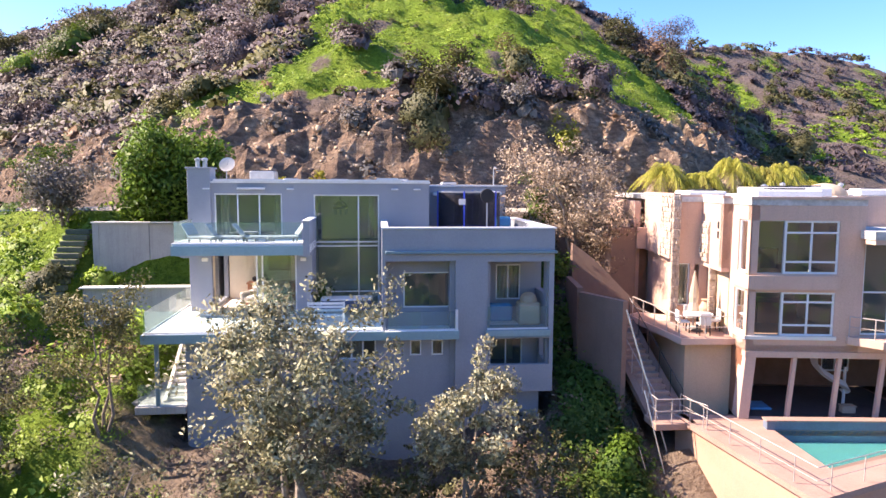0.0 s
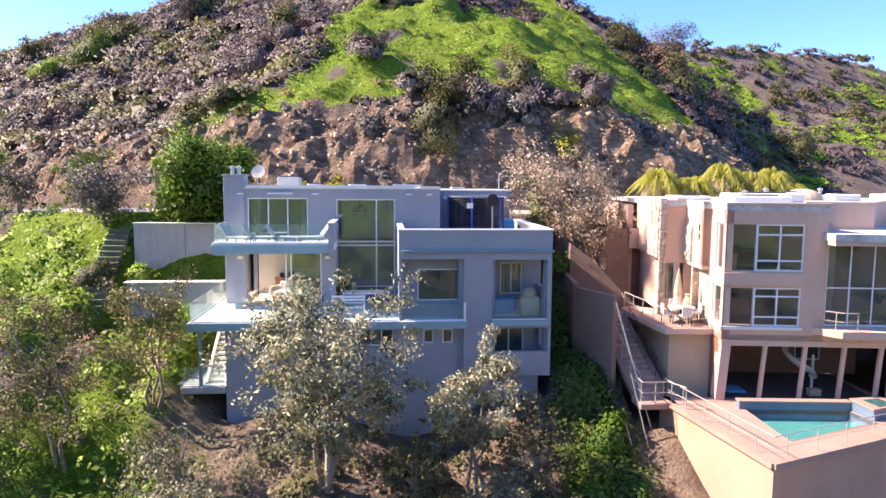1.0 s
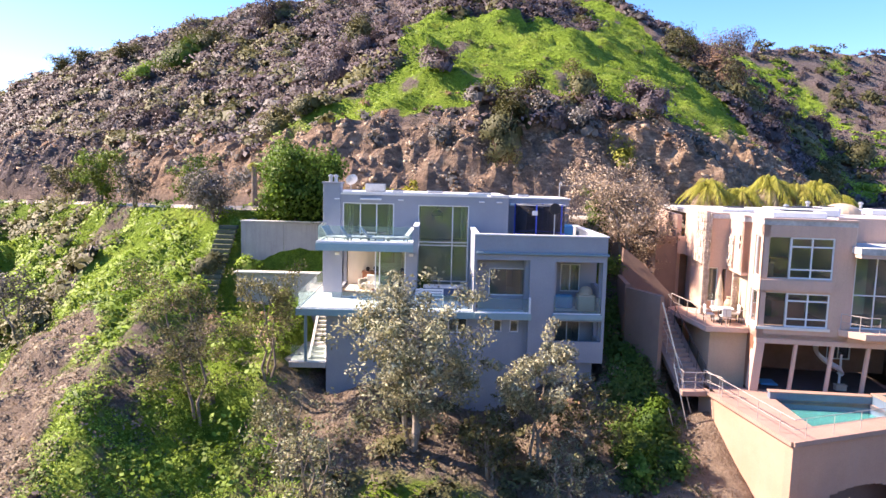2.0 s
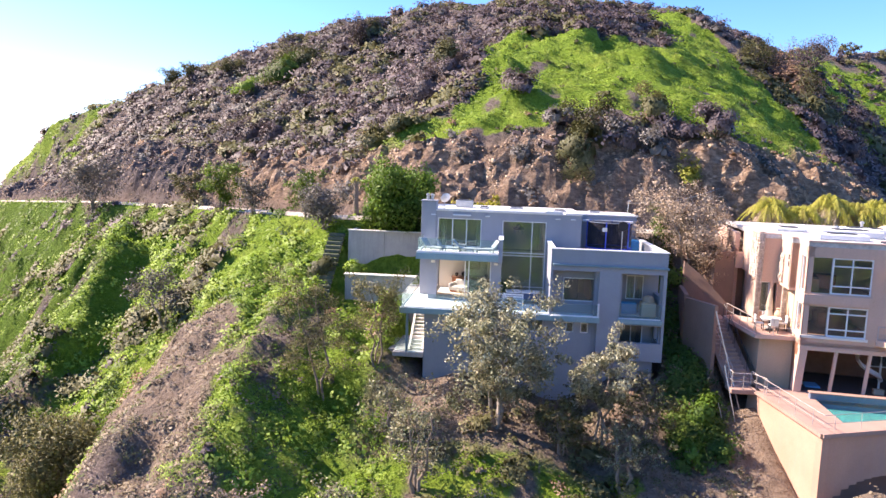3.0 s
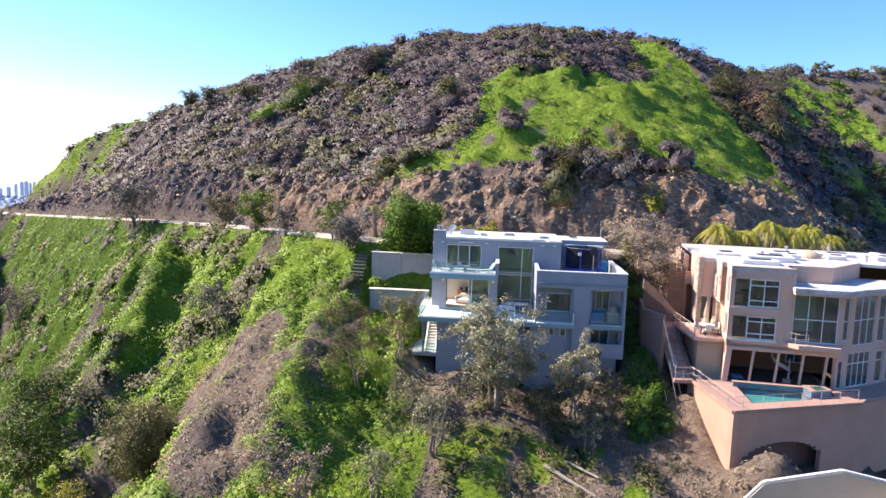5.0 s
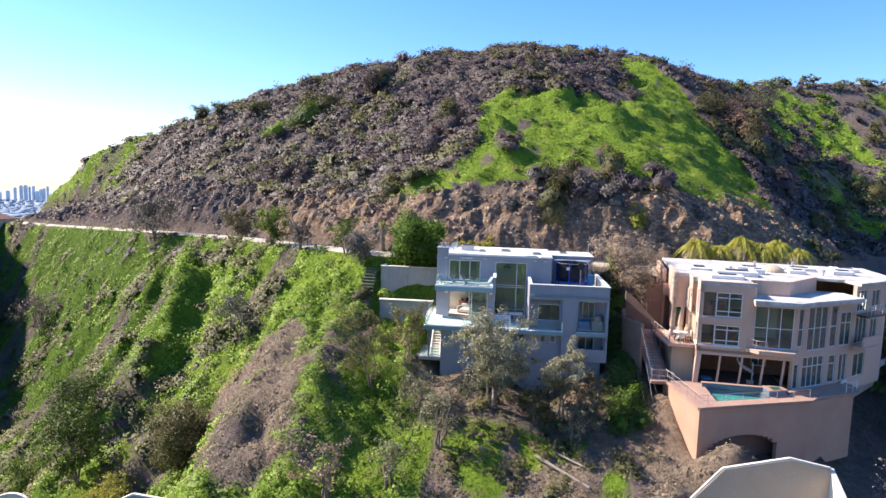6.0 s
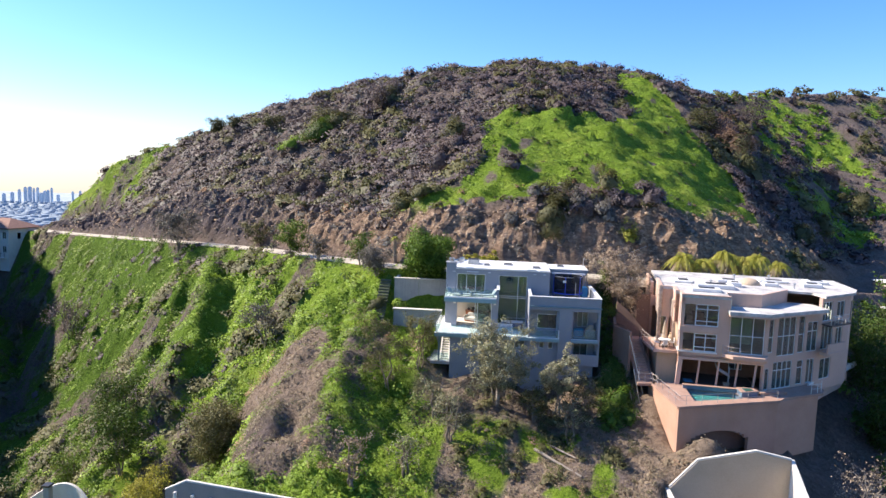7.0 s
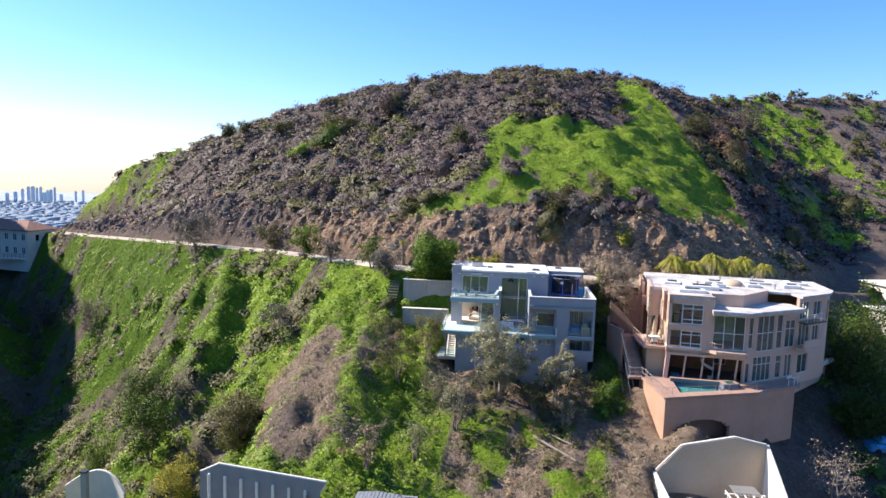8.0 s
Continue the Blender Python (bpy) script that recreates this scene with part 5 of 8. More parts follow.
part("parapet", wall((4.3, 2.15), (7.25, 2.15), 0.2, 18.5, 19.72), PK, villa)
part("parapet", wall((7.25, 2.15), (10.5, 6.65), 0.2, 18.5, 19.72), PK, villa)
part("parapet_cap", boxes((0.1, 4.3, -0.06, 0.3, 19.62, 19.72), (0.1, 0.4, 0.3, 1.8, 19.62, 19.72), (-0.25, 0.05, 1.8, 4.2, 19.62, 19.72), (-1.45, -1.15, 4.2, 9.3, 19.62, 19.76)), PK, vroof)
rng = random.Random(11)
for (u0, v0, w, d, h) in [(1.2, 2.2, 2.6, 1.3, 0.34), (2.0, 4.6, 3.4, 1.7, 0.42), (5.2, 6.8, 1.2, 1.0, 0.45), (4.6, 9.5, 2.2, 1.4, 0.3), (8.8, 8.6, 1.4, 1.1, 0.35), (9.0, 11.5, 2.8, 1.2, 0.25), (12.6, 9.5, 1.8, 1.4, 0.38), (13.6, 12.4, 2.2, 1.6, 0.3), (0.2, 7.5, 1.8, 2.2, 0.22)]:
    c = part("roof_curb", box(u0, u0 + w, v0, v0 + d, 19.62, 19.62 + h, 0.06), M["roof_white"], vroof, "white roof hatch or skylight curb")
    part("skylight", box(u0 + w * 0.25, u0 + w * 0.8, v0 + d * 0.25, v0 + d * 0.75, 19.62 + h, 19.68 + h, 0.03), M["metal_dark"], c, "dark skylight pane")
dome = lathe([(1.05 * math.cos(a), 0.62 * math.sin(a)) for a in [math.pi / 2 * i / 8 for i in range(8)]] + [(0.02, 0.62)], 20, (7.6, 9.6, 19.62))
part("dome", dome, M["cream"], vroof, "low cream plaster dome")
for (u, v, h) in [(3.6, 7.2, 0.4), (6.6, 12.0, 0.5), (11.5, 8.4, 0.4), (10.2, 13.0, 0.5)]:
    part("vent_pipe", lathe([(0.09, 0), (0.09, h), (0.15, h), (0.15, h + 0.1), (0.03, h + 0.16)], 10, (u, v, 19.62)), M["metal"], vroof)
# side patio, its tan under-wall and paving
part("patio_slab", prism([(-1.95, 0.85), (0.15, 1.0), (0.15, 5.0), (-2.3, 6.2), (-2.9, 5.6)], 13.95, 14.2), PK, villa)
part("patio_floor", prism([(-1.85, 0.95), (0.1, 1.1), (0.1, 4.2), (-1.9, 4.2), (-2.3, 6.0), (-2.8, 5.5)], 14.2, 14.215), M["terracotta"], villa, "worn pinkish patio paving")
part("under_wall", wall((-1.55, 1.6), (0.15, 1.3), 0.25, 10.5, 13.95), M["stucco_tan"], villa)
part("under_wall", wall((-1.9, 6.0), (-1.55, 1.6), 0.25, 10.0, 13.95), M["stucco_tan"], villa)
pipe_rail(villa, [(-2.75, 5.4, 14.2), (-1.9, 0.95, 14.2), (0.1, 1.08, 14.2)], 0.85, 7)
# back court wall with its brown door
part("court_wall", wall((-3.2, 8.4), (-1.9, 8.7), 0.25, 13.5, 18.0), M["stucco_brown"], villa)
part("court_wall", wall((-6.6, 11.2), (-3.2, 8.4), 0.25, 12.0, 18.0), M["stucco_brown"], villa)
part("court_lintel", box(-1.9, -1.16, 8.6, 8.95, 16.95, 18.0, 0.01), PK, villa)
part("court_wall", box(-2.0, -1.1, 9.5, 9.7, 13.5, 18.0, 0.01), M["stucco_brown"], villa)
part("door", box(-1.85, -1.17, 9.42, 9.49, 14.2, 16.9, 0.01), M["brown_door"], villa, "brown wooden court door")
FRAME.pop()

# pool terrace
terrace = thing("pool_terrace", (16.0, 20.0, 6.0), "raised terrace with terracotta paving over pink retaining walls", "terrace")
FRAME.append(PF)
OUT = [(-2.3, 0.4), (-0.35, -6.6), (8.3, -2.1), (8.9, -1.2), (12.7, 1.4), (13.2, 2.6), (12.6, 4.3), (10.6, 2.7), (7.4, 0.15), (7.0, 4.4), (0.3, 4.4), (-1.6, 1.6)]
POOL = [(0.85, -1.15), (1.15, -4.55), (5.4, -2.45), (5.0, -1.0)]
# retaining walls under the outer edge
ARCH = [(0.9 + 0.43 * i, 0.9 + 0.43 * (i + 1), 5.2, 7.7 + 1.35 * math.sqrt(1 - ((i - 6.5) / 7.2) ** 2)) for i in range(14)]
part("retaining_wall", wall((-0.3, -6.5), (8.25, -2.05), 0.35, 4.0, 11.2, ARCH), M["stucco_rose"], terrace, "pink retaining wall with a broad low arch")
# dark back wall added so its colour gives the arch opening its shade
part("arch_back", wall((0.0, -4.9), (7.4, -1.05), 0.3, 4.0, 11.1), M["stucco_brown"], terrace, "dark brown wall behind the arch, standing in for the opening's shade")
for a, b, zb in (((-2.2, 0.3), (-0.3, -6.5), 5.0), ((8.25, -2.05), (10.2, -0.4), 4.0), ((10.2, -0.4), (12.4, 1.5), 6.0)):
    part("retaining_wall", wall(a, b, 0.35, zb, 11.2), M["stucco_rose"], terrace)
# paving laid round the pool, slab by slab
for name, pts in (("paving_west", [OUT[0], OUT[1], POOL[1], POOL[0], (0.3, 0.4)]), ("paving_front", [OUT[1], OUT[2], OUT[3], POOL[2], POOL[1]]),
                  ("paving_back", [(0.3, 0.4), POOL[0], POOL[3], (5.6, -0.9), (7.4, 0.4), (7.0, 4.4), (0.3, 4.4)]),
                  ("paving_east", [POOL[2], OUT[3], OUT[4], OUT[5], OUT[6], (10.6, 2.6), (7.5, 0.3), (5.6, -0.9), POOL[3]])):
    part(name, prism(pts, 11.15, 11.35), M["terracotta"], terrace)
part("edge_coping", tube([Vector((*p, 11.3)) for p in (OUT[0], OUT[1], OUT[2], OUT[3], OUT[4])], 0.13, 4), M["terracotta"], terrace, "raised terracotta edge")
part("raised_rim", prism([(0.6, -1.14), (5.1, -0.98), (5.1, -0.66), (0.6, -0.8)], 11.35, 11.66), M["pool_wall"], terrace, "dark blue tiled raised pool edge")
part("rim_cap", prism([(0.56, -1.17), (5.12, -1.01), (5.12, -0.62), (0.56, -0.76)], 11.66, 11.71), M["terracotta"], terrace)
# thin dark sheet over the paving paints the shade under the house
part("shade_sheet", prism([(0.35, 0.3), (6.9, 0.3), (7.0, 4.3), (0.35, 4.3)], 11.35, 11.356), M["floor_shade"], terrace, "dark sheet standing in for the shade under the house")
basin = part("pool_basin", prism([(p[0] * 1.0, p[1]) for p in POOL], 9.6, 9.7), M["pool_tile"], terrace, "blue-green tiled pool basin")
for i in range(4):
    a, b = POOL[i], POOL[(i + 1) % 4]
    part("pool_side", wall(b, a, 0.06, 9.6, 11.34), M["pool_wall"] if i in (3, 2) else M["pool_tile"], basin)
FRAME.pop()
wm, wnn, wl, wb = mat_base("pool_water", 0.03, 0, 0.5)
wb.inputs["Base Color"].default_value = (0.25, 0.75, 0.72, 1)
wb.inputs["Transmission Weight"].default_value = 0.85
wb.inputs["IOR"].default_value = 1.33
bump(wnn, wl, wb, noise_node(wnn, wl, 3.0, 3), 0.25, 0.03)
M["water"] = wm
FRAME.append(PF)
water = part("pool_water", prism([(p[0], p[1]) for p in POOL], 10.9, 10.93), M["water"], None)
water.visible_shadow = False
tagged(water, "still blue-green swimming pool water", "water", kind="structure")
spa = thing("spa", tuple(PF @ Vector((5.9, -1.3, 11.35))), "raised pale spa tub at the end of the pool", "spa")
part("tub_wall", prism([(5.3, -2.2), (6.7, -1.5), (6.4, -0.6), (5.1, -0.95)], 11.35, 11.78), M["pool_wall"], spa, "dark blue tiled sides")
part("tub_rim", prism([(5.25, -2.26), (6.78, -1.5), (6.45, -0.54), (5.05, -0.9)], 11.78, 11.84), M["terracotta"], spa)
part("tub_water", prism([(5.65, -1.95), (6.4, -1.5), (6.2, -0.85), (5.45, -1.1)], 11.84, 11.85), M["water"], spa)
FRAME.append(Matrix.Identity(4))
part("walkway_slab", prism([(25.0, 24.4), (25.9, 24.7), (34.9, 34.4), (32.2, 34.6), (30.6, 29.4), (26.8, 26.2)], 11.0, 11.25), M["cap_white"], terrace, "pale side walkway slab")
part("walkway_wall", wall((26.3, 25.6), (33.6, 33.5), 0.3, 9.2, 11.0), PK, terrace)
part("walkway_curb", wall((25.9, 24.75), (34.8, 34.3), 0.15, 11.25, 11.55), M["cap_white"], terrace)
FRAME.pop()
# railing along the terrace edge
edge_rail = thing("terrace_railing", tuple(PF @ Vector((-0.3, -6.4, 11.35))), "thin rusty pipe railing along the pool terrace edge", "railing")
pipe_rail(edge_rail, [(-2.1, 0.2, 11.4), (-0.25, -6.35, 11.4), (8.2, -2.0, 11.4)], 0.8, 12, "rail_pink", 0.018, "rail")
pipe_rail(edge_rail, [(11.6, 0.8, 11.4), (12.6, 1.5, 11.4), (12.9, 2.5, 11.4)], 0.8, 4, "cap_white", 0.025, "end_rail")
hedge_bed = thing("planter_bed", tuple(PF @ Vector((8.3, -0.8, 11.35))), "low planter bed with clipped dark hedge by the pool", "planter")
part("bed_curb", prism([(7.0, -1.2), (9.4, -0.2), (9.2, 0.4), (7.0, -0.6)], 11.35, 11.6), M["terracotta"], hedge_bed)
# white spiral slide form in the open ground floor
slide = thing("spiral_slide", tuple(PF @ Vector((4.4, 1.6, 11.35))), "white curling slide under the house", "slide")
sp = bmesh.new()
prev = None
for i in range(30):
    t = i / 29
    a = 2.2 + 4.6 * t
    rr = 0.38 + 0.12 * t
    c = Vector((4.0 + 0.5 * t + rr * math.cos(a), 1.8 + 0.4 * math.sin(a), 13.35 - 1.5 * t ** 0.8))
    ring = [c + Vector((0, 0.0, 0.22)), c + Vector((0, 0.32, 0.0)), c + Vector((0, 0, -0.08)), c + Vector((0, -0.32, 0.02))]
    vs = [sp.verts.new(p) for p in ring]
    if prev:
        for k in range(4):
            sp.faces.new([prev[k], prev[(k + 1) % 4], vs[(k + 1) % 4], vs[k]])
    prev = vs
part("chute", sp, M["white_frame"], slide)
part("support", bar((4.9, 1.9, 11.35), (4.9, 1.9, 12.9), 0.06), M["white_frame"], slide)
mattow = thing("pool_float", tuple(PF @ Vector((1.2, 1.2, 11.35))), "flat blue pool float on the shaded paving", "pool float")
part("body", box(0.9, 1.7, 1.0, 1.9, 11.35, 11.45, 0.03), M["tarp_blue"], mattow)
crate = thing("storage_chest", tuple(PF @ Vector((4.5, 0.9, 11.35))), "small tan chest between the legs", "chest")
part("body", box(4.3, 4.8, 0.8, 1.1, 11.35, 11.6, 0.02), M["stucco_tan"], crate)
part("lid", box(4.28, 4.82, 0.78, 1.12, 11.6, 11.65, 0.01), M["cream"], crate)
# patio table, chairs, closed umbrella, urn
table = thing("patio_table", tuple(PF @ Vector((-0.9, 2.2, 14.215))), "round white patio table", "table")
part("tabletop", lathe([(0.55, 0.68), (0.58, 0.7), (0.58, 0.73), (0.02, 0.74)], 20, (-0.9, 2.2, 14.215)), M["white_frame"], table)
part("pedestal", lathe([(0.25, 0), (0.22, 0.05), (0.05, 0.1), (0.05, 0.68)], 12, (-0.9, 2.2, 14.215)), M["metal_dark"], table)
chair = thing("patio_chair", tuple(PF @ Vector((-1.55, 2.0, 14.215))), "white patio chair with dark legs", "chair", "chairs round the patio table")
chair.matrix_basis = PF @ pose(-1.55, 2.0, 14.215)
FRAME[-1] = PF @ pose(-1.55, 2.0, 14.215)
part("seat", box(-0.22, 0.22, -0.22, 0.22, 0.4, 0.47, 0.02), M["fabric_white"], chair)
part("backrest", box(-0.26, -0.2, -0.22, 0.22, 0.45, 0.9, 0.02), M["fabric_white"], chair)
for x in (-0.2, 0.2):
    for y in (-0.2, 0.2):
        part("leg", box(x - 0.02, x + 0.02, y - 0.02, y + 0.02, 0, 0.4, 0.003), M["metal_dark"], chair)
FRAME[-1] = PF
for u, v, tr in ((-0.9, 1.5, 90), (-0.25, 2.3, 180), (-0.95, 2.95, -90)):
    copy_thing(chair, PF @ pose(u, v, 14.215, 0, 0, tr))
umb = thing("patio_umbrella", tuple(PF @ Vector((-0.9, 2.75, 14.215))), "closed pale patio umbrella", "umbrella")
part("pole", bar((-0.9, 2.75, 14.215), (-0.9, 2.75, 16.6), 0.03), M["metal"], umb)
part("canopy", lathe([(0.24, 0.75), (0.17, 1.1), (0.2, 1.3), (0.14, 1.75), (0.08, 2.1), (0.02, 2.4)], 9, (-0.9, 2.75, 14.215)), M["cream"], umb, "folded cream canopy")
part("base", lathe([(0.28, 0), (0.28, 0.06), (0.06, 0.12)], 14, (-0.9, 2.75, 14.215)), M["concrete"], umb)
urn = thing("clay_urn", tuple(PF @ Vector((-0.2, 3.4, 14.215))), "tall brown clay urn on the patio", "urn")
part("body", lathe([(0.14, 0), (0.27, 0.4), (0.26, 0.75), (0.14, 1.0), (0.19, 1.1)], 14, (-0.2, 3.4, 14.215)), M["stucco_tan"], urn)
# room furniture seen through the glass
for (u0, u1, v0, v1, z0, z1, mt, nm, lb) in [(1.6, 2.6, 3.2, 4.0, 16.7, 17.5, "wood_red", "desk", "brown desk behind the upper window"), (0.9, 1.4, 2.0, 2.8, 16.7, 17.4, "cream", "cabinet", "pale cabinet behind the upper window"),
                                             (1.8, 3.4, 3.0, 4.2, 14.42, 15.3, "wood_red", "dresser", "brown dresser behind the lower window")]:
    f = thing(nm, tuple(PF @ Vector((u0, v0, z0))), lb, "furniture")
    part("carcass", box(u0, u1, v0, v1, z0, z1 - 0.05, 0.01), M[mt], f)
    part("top", box(u0 - 0.03, u1 + 0.03, v0 - 0.03, v1 + 0.03, z1 - 0.05, z1, 0.01), M[mt], f)
FRAME.pop()

# ---- hillside stairs between the houses ----
stairs = thing("garden_stairs", (10.6, 24.2, 11.3), "steep brick-red garden stairs with pale stringers", "stairs")
A0, A1 = Vector((10.9, 23.6, 11.35)), Vector((10.5, 28.3, 14.1))
NST = 16
for i in range(NST):
    p = A0 + (A1 - A0) * (i / NST)
    st = box(-0.55, 0.55, 0, 0.34, -0.1, 0.08, 0.01)
    st.transform(Matrix.Translation(p) @ pose(0, 0, 0, 0, 0, 5))
    part("tread", st, M["brick_step"], stairs)
for s in (-0.66, 0.66):
    bmx = bmesh.new()
    off = Matrix.Rotation(radians(5), 4, "Z") @ Vector((s, 0, 0))
    rod(bmx, A0 + off + Vector((0, 0, -0.15)), A1 + off + Vector((0, 0, -0.15)), 0.2, 4)
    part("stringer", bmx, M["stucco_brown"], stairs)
part("landing", box(10.0, 11.6, 22.6, 23.7, 11.1, 11.35, 0.02), M["terracotta"], stairs)
part("landing", box(9.9, 11.3, 28.3, 29.6, 13.85, 14.1, 0.02), M["terracotta"], stairs)
off = Matrix.Rotation(radians(5), 4, "Z") @ Vector((-0.6, 0, 0))
pipe_rail(stairs, [A0 + off, A1 + off], 0.95, 6, "rail_pink", 0.02, "handrail", False)
off = Matrix.Rotation(radians(5), 4, "Z") @ Vector((0.6, 0, 0))
pipe_rail(stairs, [A0 + off, A1 + off], 0.95, 6, "metal_dark", 0.02, "handrail", False)
pipe_rail(stairs, [(10.1, 23.6, 11.35), (10.1, 22.7, 11.35), (11.2, 22.7, 11.35), (11.6, 21.9, 11.35)], 0.9, 5, "rail_pink", 0.022, "landing_rail", True)
cheek = thing("stair_wall", (9.0, 27.0, 12.0), "grey-pink retaining wall beside the garden stairs", "wall")
# the panels' dark colour carries part of the shade cast by the house
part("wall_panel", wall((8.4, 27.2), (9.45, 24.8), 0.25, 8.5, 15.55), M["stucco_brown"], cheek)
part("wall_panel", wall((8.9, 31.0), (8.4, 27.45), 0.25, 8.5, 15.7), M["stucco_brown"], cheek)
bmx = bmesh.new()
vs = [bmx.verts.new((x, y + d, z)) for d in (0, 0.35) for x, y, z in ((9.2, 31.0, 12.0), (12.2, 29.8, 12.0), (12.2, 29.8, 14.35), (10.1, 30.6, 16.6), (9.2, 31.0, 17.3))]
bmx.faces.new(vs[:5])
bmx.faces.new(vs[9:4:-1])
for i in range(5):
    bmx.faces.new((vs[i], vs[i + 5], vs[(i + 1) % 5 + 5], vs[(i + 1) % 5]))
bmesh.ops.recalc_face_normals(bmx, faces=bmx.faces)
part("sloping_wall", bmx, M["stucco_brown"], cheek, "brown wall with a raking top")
for k, (a, b) in enumerate((((9.25, 23.9, 15.4), (11.1, 22.6, 8.3)), ((9.6, 22.8, 12.6), (10.5, 21.6, 7.9)), ((9.3, 22.4, 10.6), (10.0, 21.5, 7.6)))):
    lp = thing("leaning_pole", b, "long pale pipe leaning down the slope by the stairs", "pole", "slope pipes")
    part("pipe", bar(a, b, 0.032 - 0.006 * k), M["metal"], lp)

# ---- garden walls beside the grey house ----
gw = thing("garden_wall", (-11.8, 35.4, 14.8), "stained grey concrete retaining wall with panel joints", "wall", "terraced garden walls")
part("wall_panel", wall((-14.6, 35.0), (-11.9, 35.2), 0.3, 13.5, 18.05), M["concrete"], gw)
part("wall_panel", wall((-11.87, 35.2), (-8.4, 35.5), 0.3, 13.5, 18.0), M["concrete"], gw)
part("return_wall", wall((-14.6, 39.0), (-14.6, 35.0), 0.3, 14.0, 18.05), M["concrete"], gw)
part("coping", boxes((-14.65, -8.4, 34.95, 35.45, 18.05, 18.11)), M["cap_white"], gw)
gw2 = thing("garden_wall", (-11.8, 32.8, 12.5), "low grey concrete retaining wall below the garden strip", "wall", "terraced garden walls")
part("wall_panel", wall((-14.3, 32.9), (-9.0, 32.6), 0.3, 11.0, 15.05), M["concrete"], gw2)
part("coping", box(-14.35, -9.0, 32.55, 33.2, 15.05, 15.12, 0.01), M["cap_white"], gw2)
lt = thing("garden_landing", (-10.5, 27.2, 11.4), "small concrete landing with planters beside the house", "landing")
part("slab", box(-11.6, -9.3, 26.2, 28.6, 11.2, 11.5, 0.03), M["concrete"], lt)
pot = thing("clay_pot", (-10.7, 27.0, 11.5), "grey-tan clay pot on the garden landing", "pot")
part("body", lathe([(0.16, 0), (0.3, 0.35), (0.28, 0.7), (0.2, 0.85), (0.24, 0.9)], 14, (-10.7, 27.0, 11.5)), M["stucco_tan"], pot)
gst = thing("garden_steps", (-15.8, 36.0, 13.5), "mossy concrete steps climbing beside the garden wall", "stairs")
for i in range(16):
    part("tread", box(-16.4, -15.2, 31.0 + 0.34 * i, 31.4 + 0.34 * i, 13.2 + 0.28 * i, 13.45 + 0.28 * i, 0.02), M["mossy"], gst)

# ---- cream walled house below the pool ----
cream = thing("lower_house", (15.5, 12.0, 3.5), "cream stucco house seen from above with a white-capped gabled wall", "house")
GABLE = [(10.9, 3.0), (10.9, 6.0), (12.9, 8.35), (17.15, 9.35), (19.75, 8.85), (19.75, 3.0)]
bm = bmesh.new()
f0 = [bm.verts.new((x, 12.9, z)) for x, z in GABLE]
f1 = [bm.verts.new((x, 13.2, z)) for x, z in GABLE]
bm.faces.new(f0)
bm.faces.new(f1[::-1])
for i in range(6):
    bm.faces.new([f0[i], f1[i], f1[(i + 1) % 6], f0[(i + 1) % 6]])
part("gable_wall", bm, M["cream"], cream, "cream gabled wall")
part("wall_cap", tube([Vector((x, 13.05, z + 0.03)) for x, z in GABLE[1:5]], 0.14, 4), M["cap_white"], cream, "white wall cap")
bm = bmesh.new()
vs = [bm.verts.new(p) for p in ((19.75, 13.2, 8.85), (19.75, 4.0, 3.6), (19.75, 4.0, 1.0), (19.75, 13.2, 1.0))]
ws = [bm.verts.new(v.co + Vector((0.3, 0, 0))) for v in vs]
bm.faces.new(vs)
bm.faces.new(ws[::-1])
for i in range(4):
    bm.faces.new([vs[i], ws[i], ws[(i + 1) % 4], vs[(i + 1) % 4]])
part("side_wall", bm, M["cap_white"], cream, "sunlit white side wall")
part("side_wall", box(10.6, 10.9, 4.0, 13.2, 0.5, 5.95, 0.01), M["cap_white"], cream)
part("roof_floor", box(10.9, 19.75, 4.0, 12.9, 3.2, 3.5, 0), M["concrete"], cream)
perg = thing("pergola", (16.6, 10.3, 3.5), "white pergola with blue awning on the lower house", "pergola")
for x in (16.3, 18.9):
    for y in (9.2, 11.0):
        part("post", box(x - 0.07, x + 0.07, y - 0.07, y + 0.07, 3.5, 5.3, 0.01), M["cap_white"], perg)
for i in range(5):
    part("rafter", box(16.1 + 0.65 * i, 16.18 + 0.65 * i, 8.9, 11.3, 5.4, 5.52, 0.01), M["cap_white"], perg)
for y in (9.1, 10.9):
    part("beam", box(16.0, 19.2, y, y + 0.13, 5.28, 5.4, 0.01), M["cap_white"], perg)
part("awning", prism([(16.6, 10.6), (18.6, 10.6), (18.6, 11.9), (16.6, 11.9)], 5.6, 5.68), M["metal"], perg, "grey-blue canvas awning")

heap = thing("tarp_heap", (14.6, 11.6, 3.5), "crumpled grey-blue tarpaulin heap against the cream wall", "tarpaulin")
hb = bmesh.new()
hr = random.Random(21)
hv = [[hb.verts.new((12.8 + 0.45 * i, 10.6 + 0.45 * j, 3.5 + (0.0 if i in (0, 8) or j in (0, 4) else hr.uniform(0.35, 1.0)))) for j in range(5)] for i in range(9)]
for i in range(8):
    for j in range(4):
        hb.faces.new([hv[i][j], hv[i + 1][j], hv[i + 1][j + 1], hv[i][j + 1]])
part("sheet", hb, M["fabric_mid"], heap)

# ---- grey ribbed building at the slope's foot ----
shed = thing("hillside_building", (-21.5, 5.5, 0.0), "grey building with white ribs along its wall", "building")
AT = Matrix.Translation((-2.9, -43.4, 30.6))
FRAME.append(AT @ Matrix.Scale(0.834, 4) @ AT.inverted())
bm = bmesh.new()
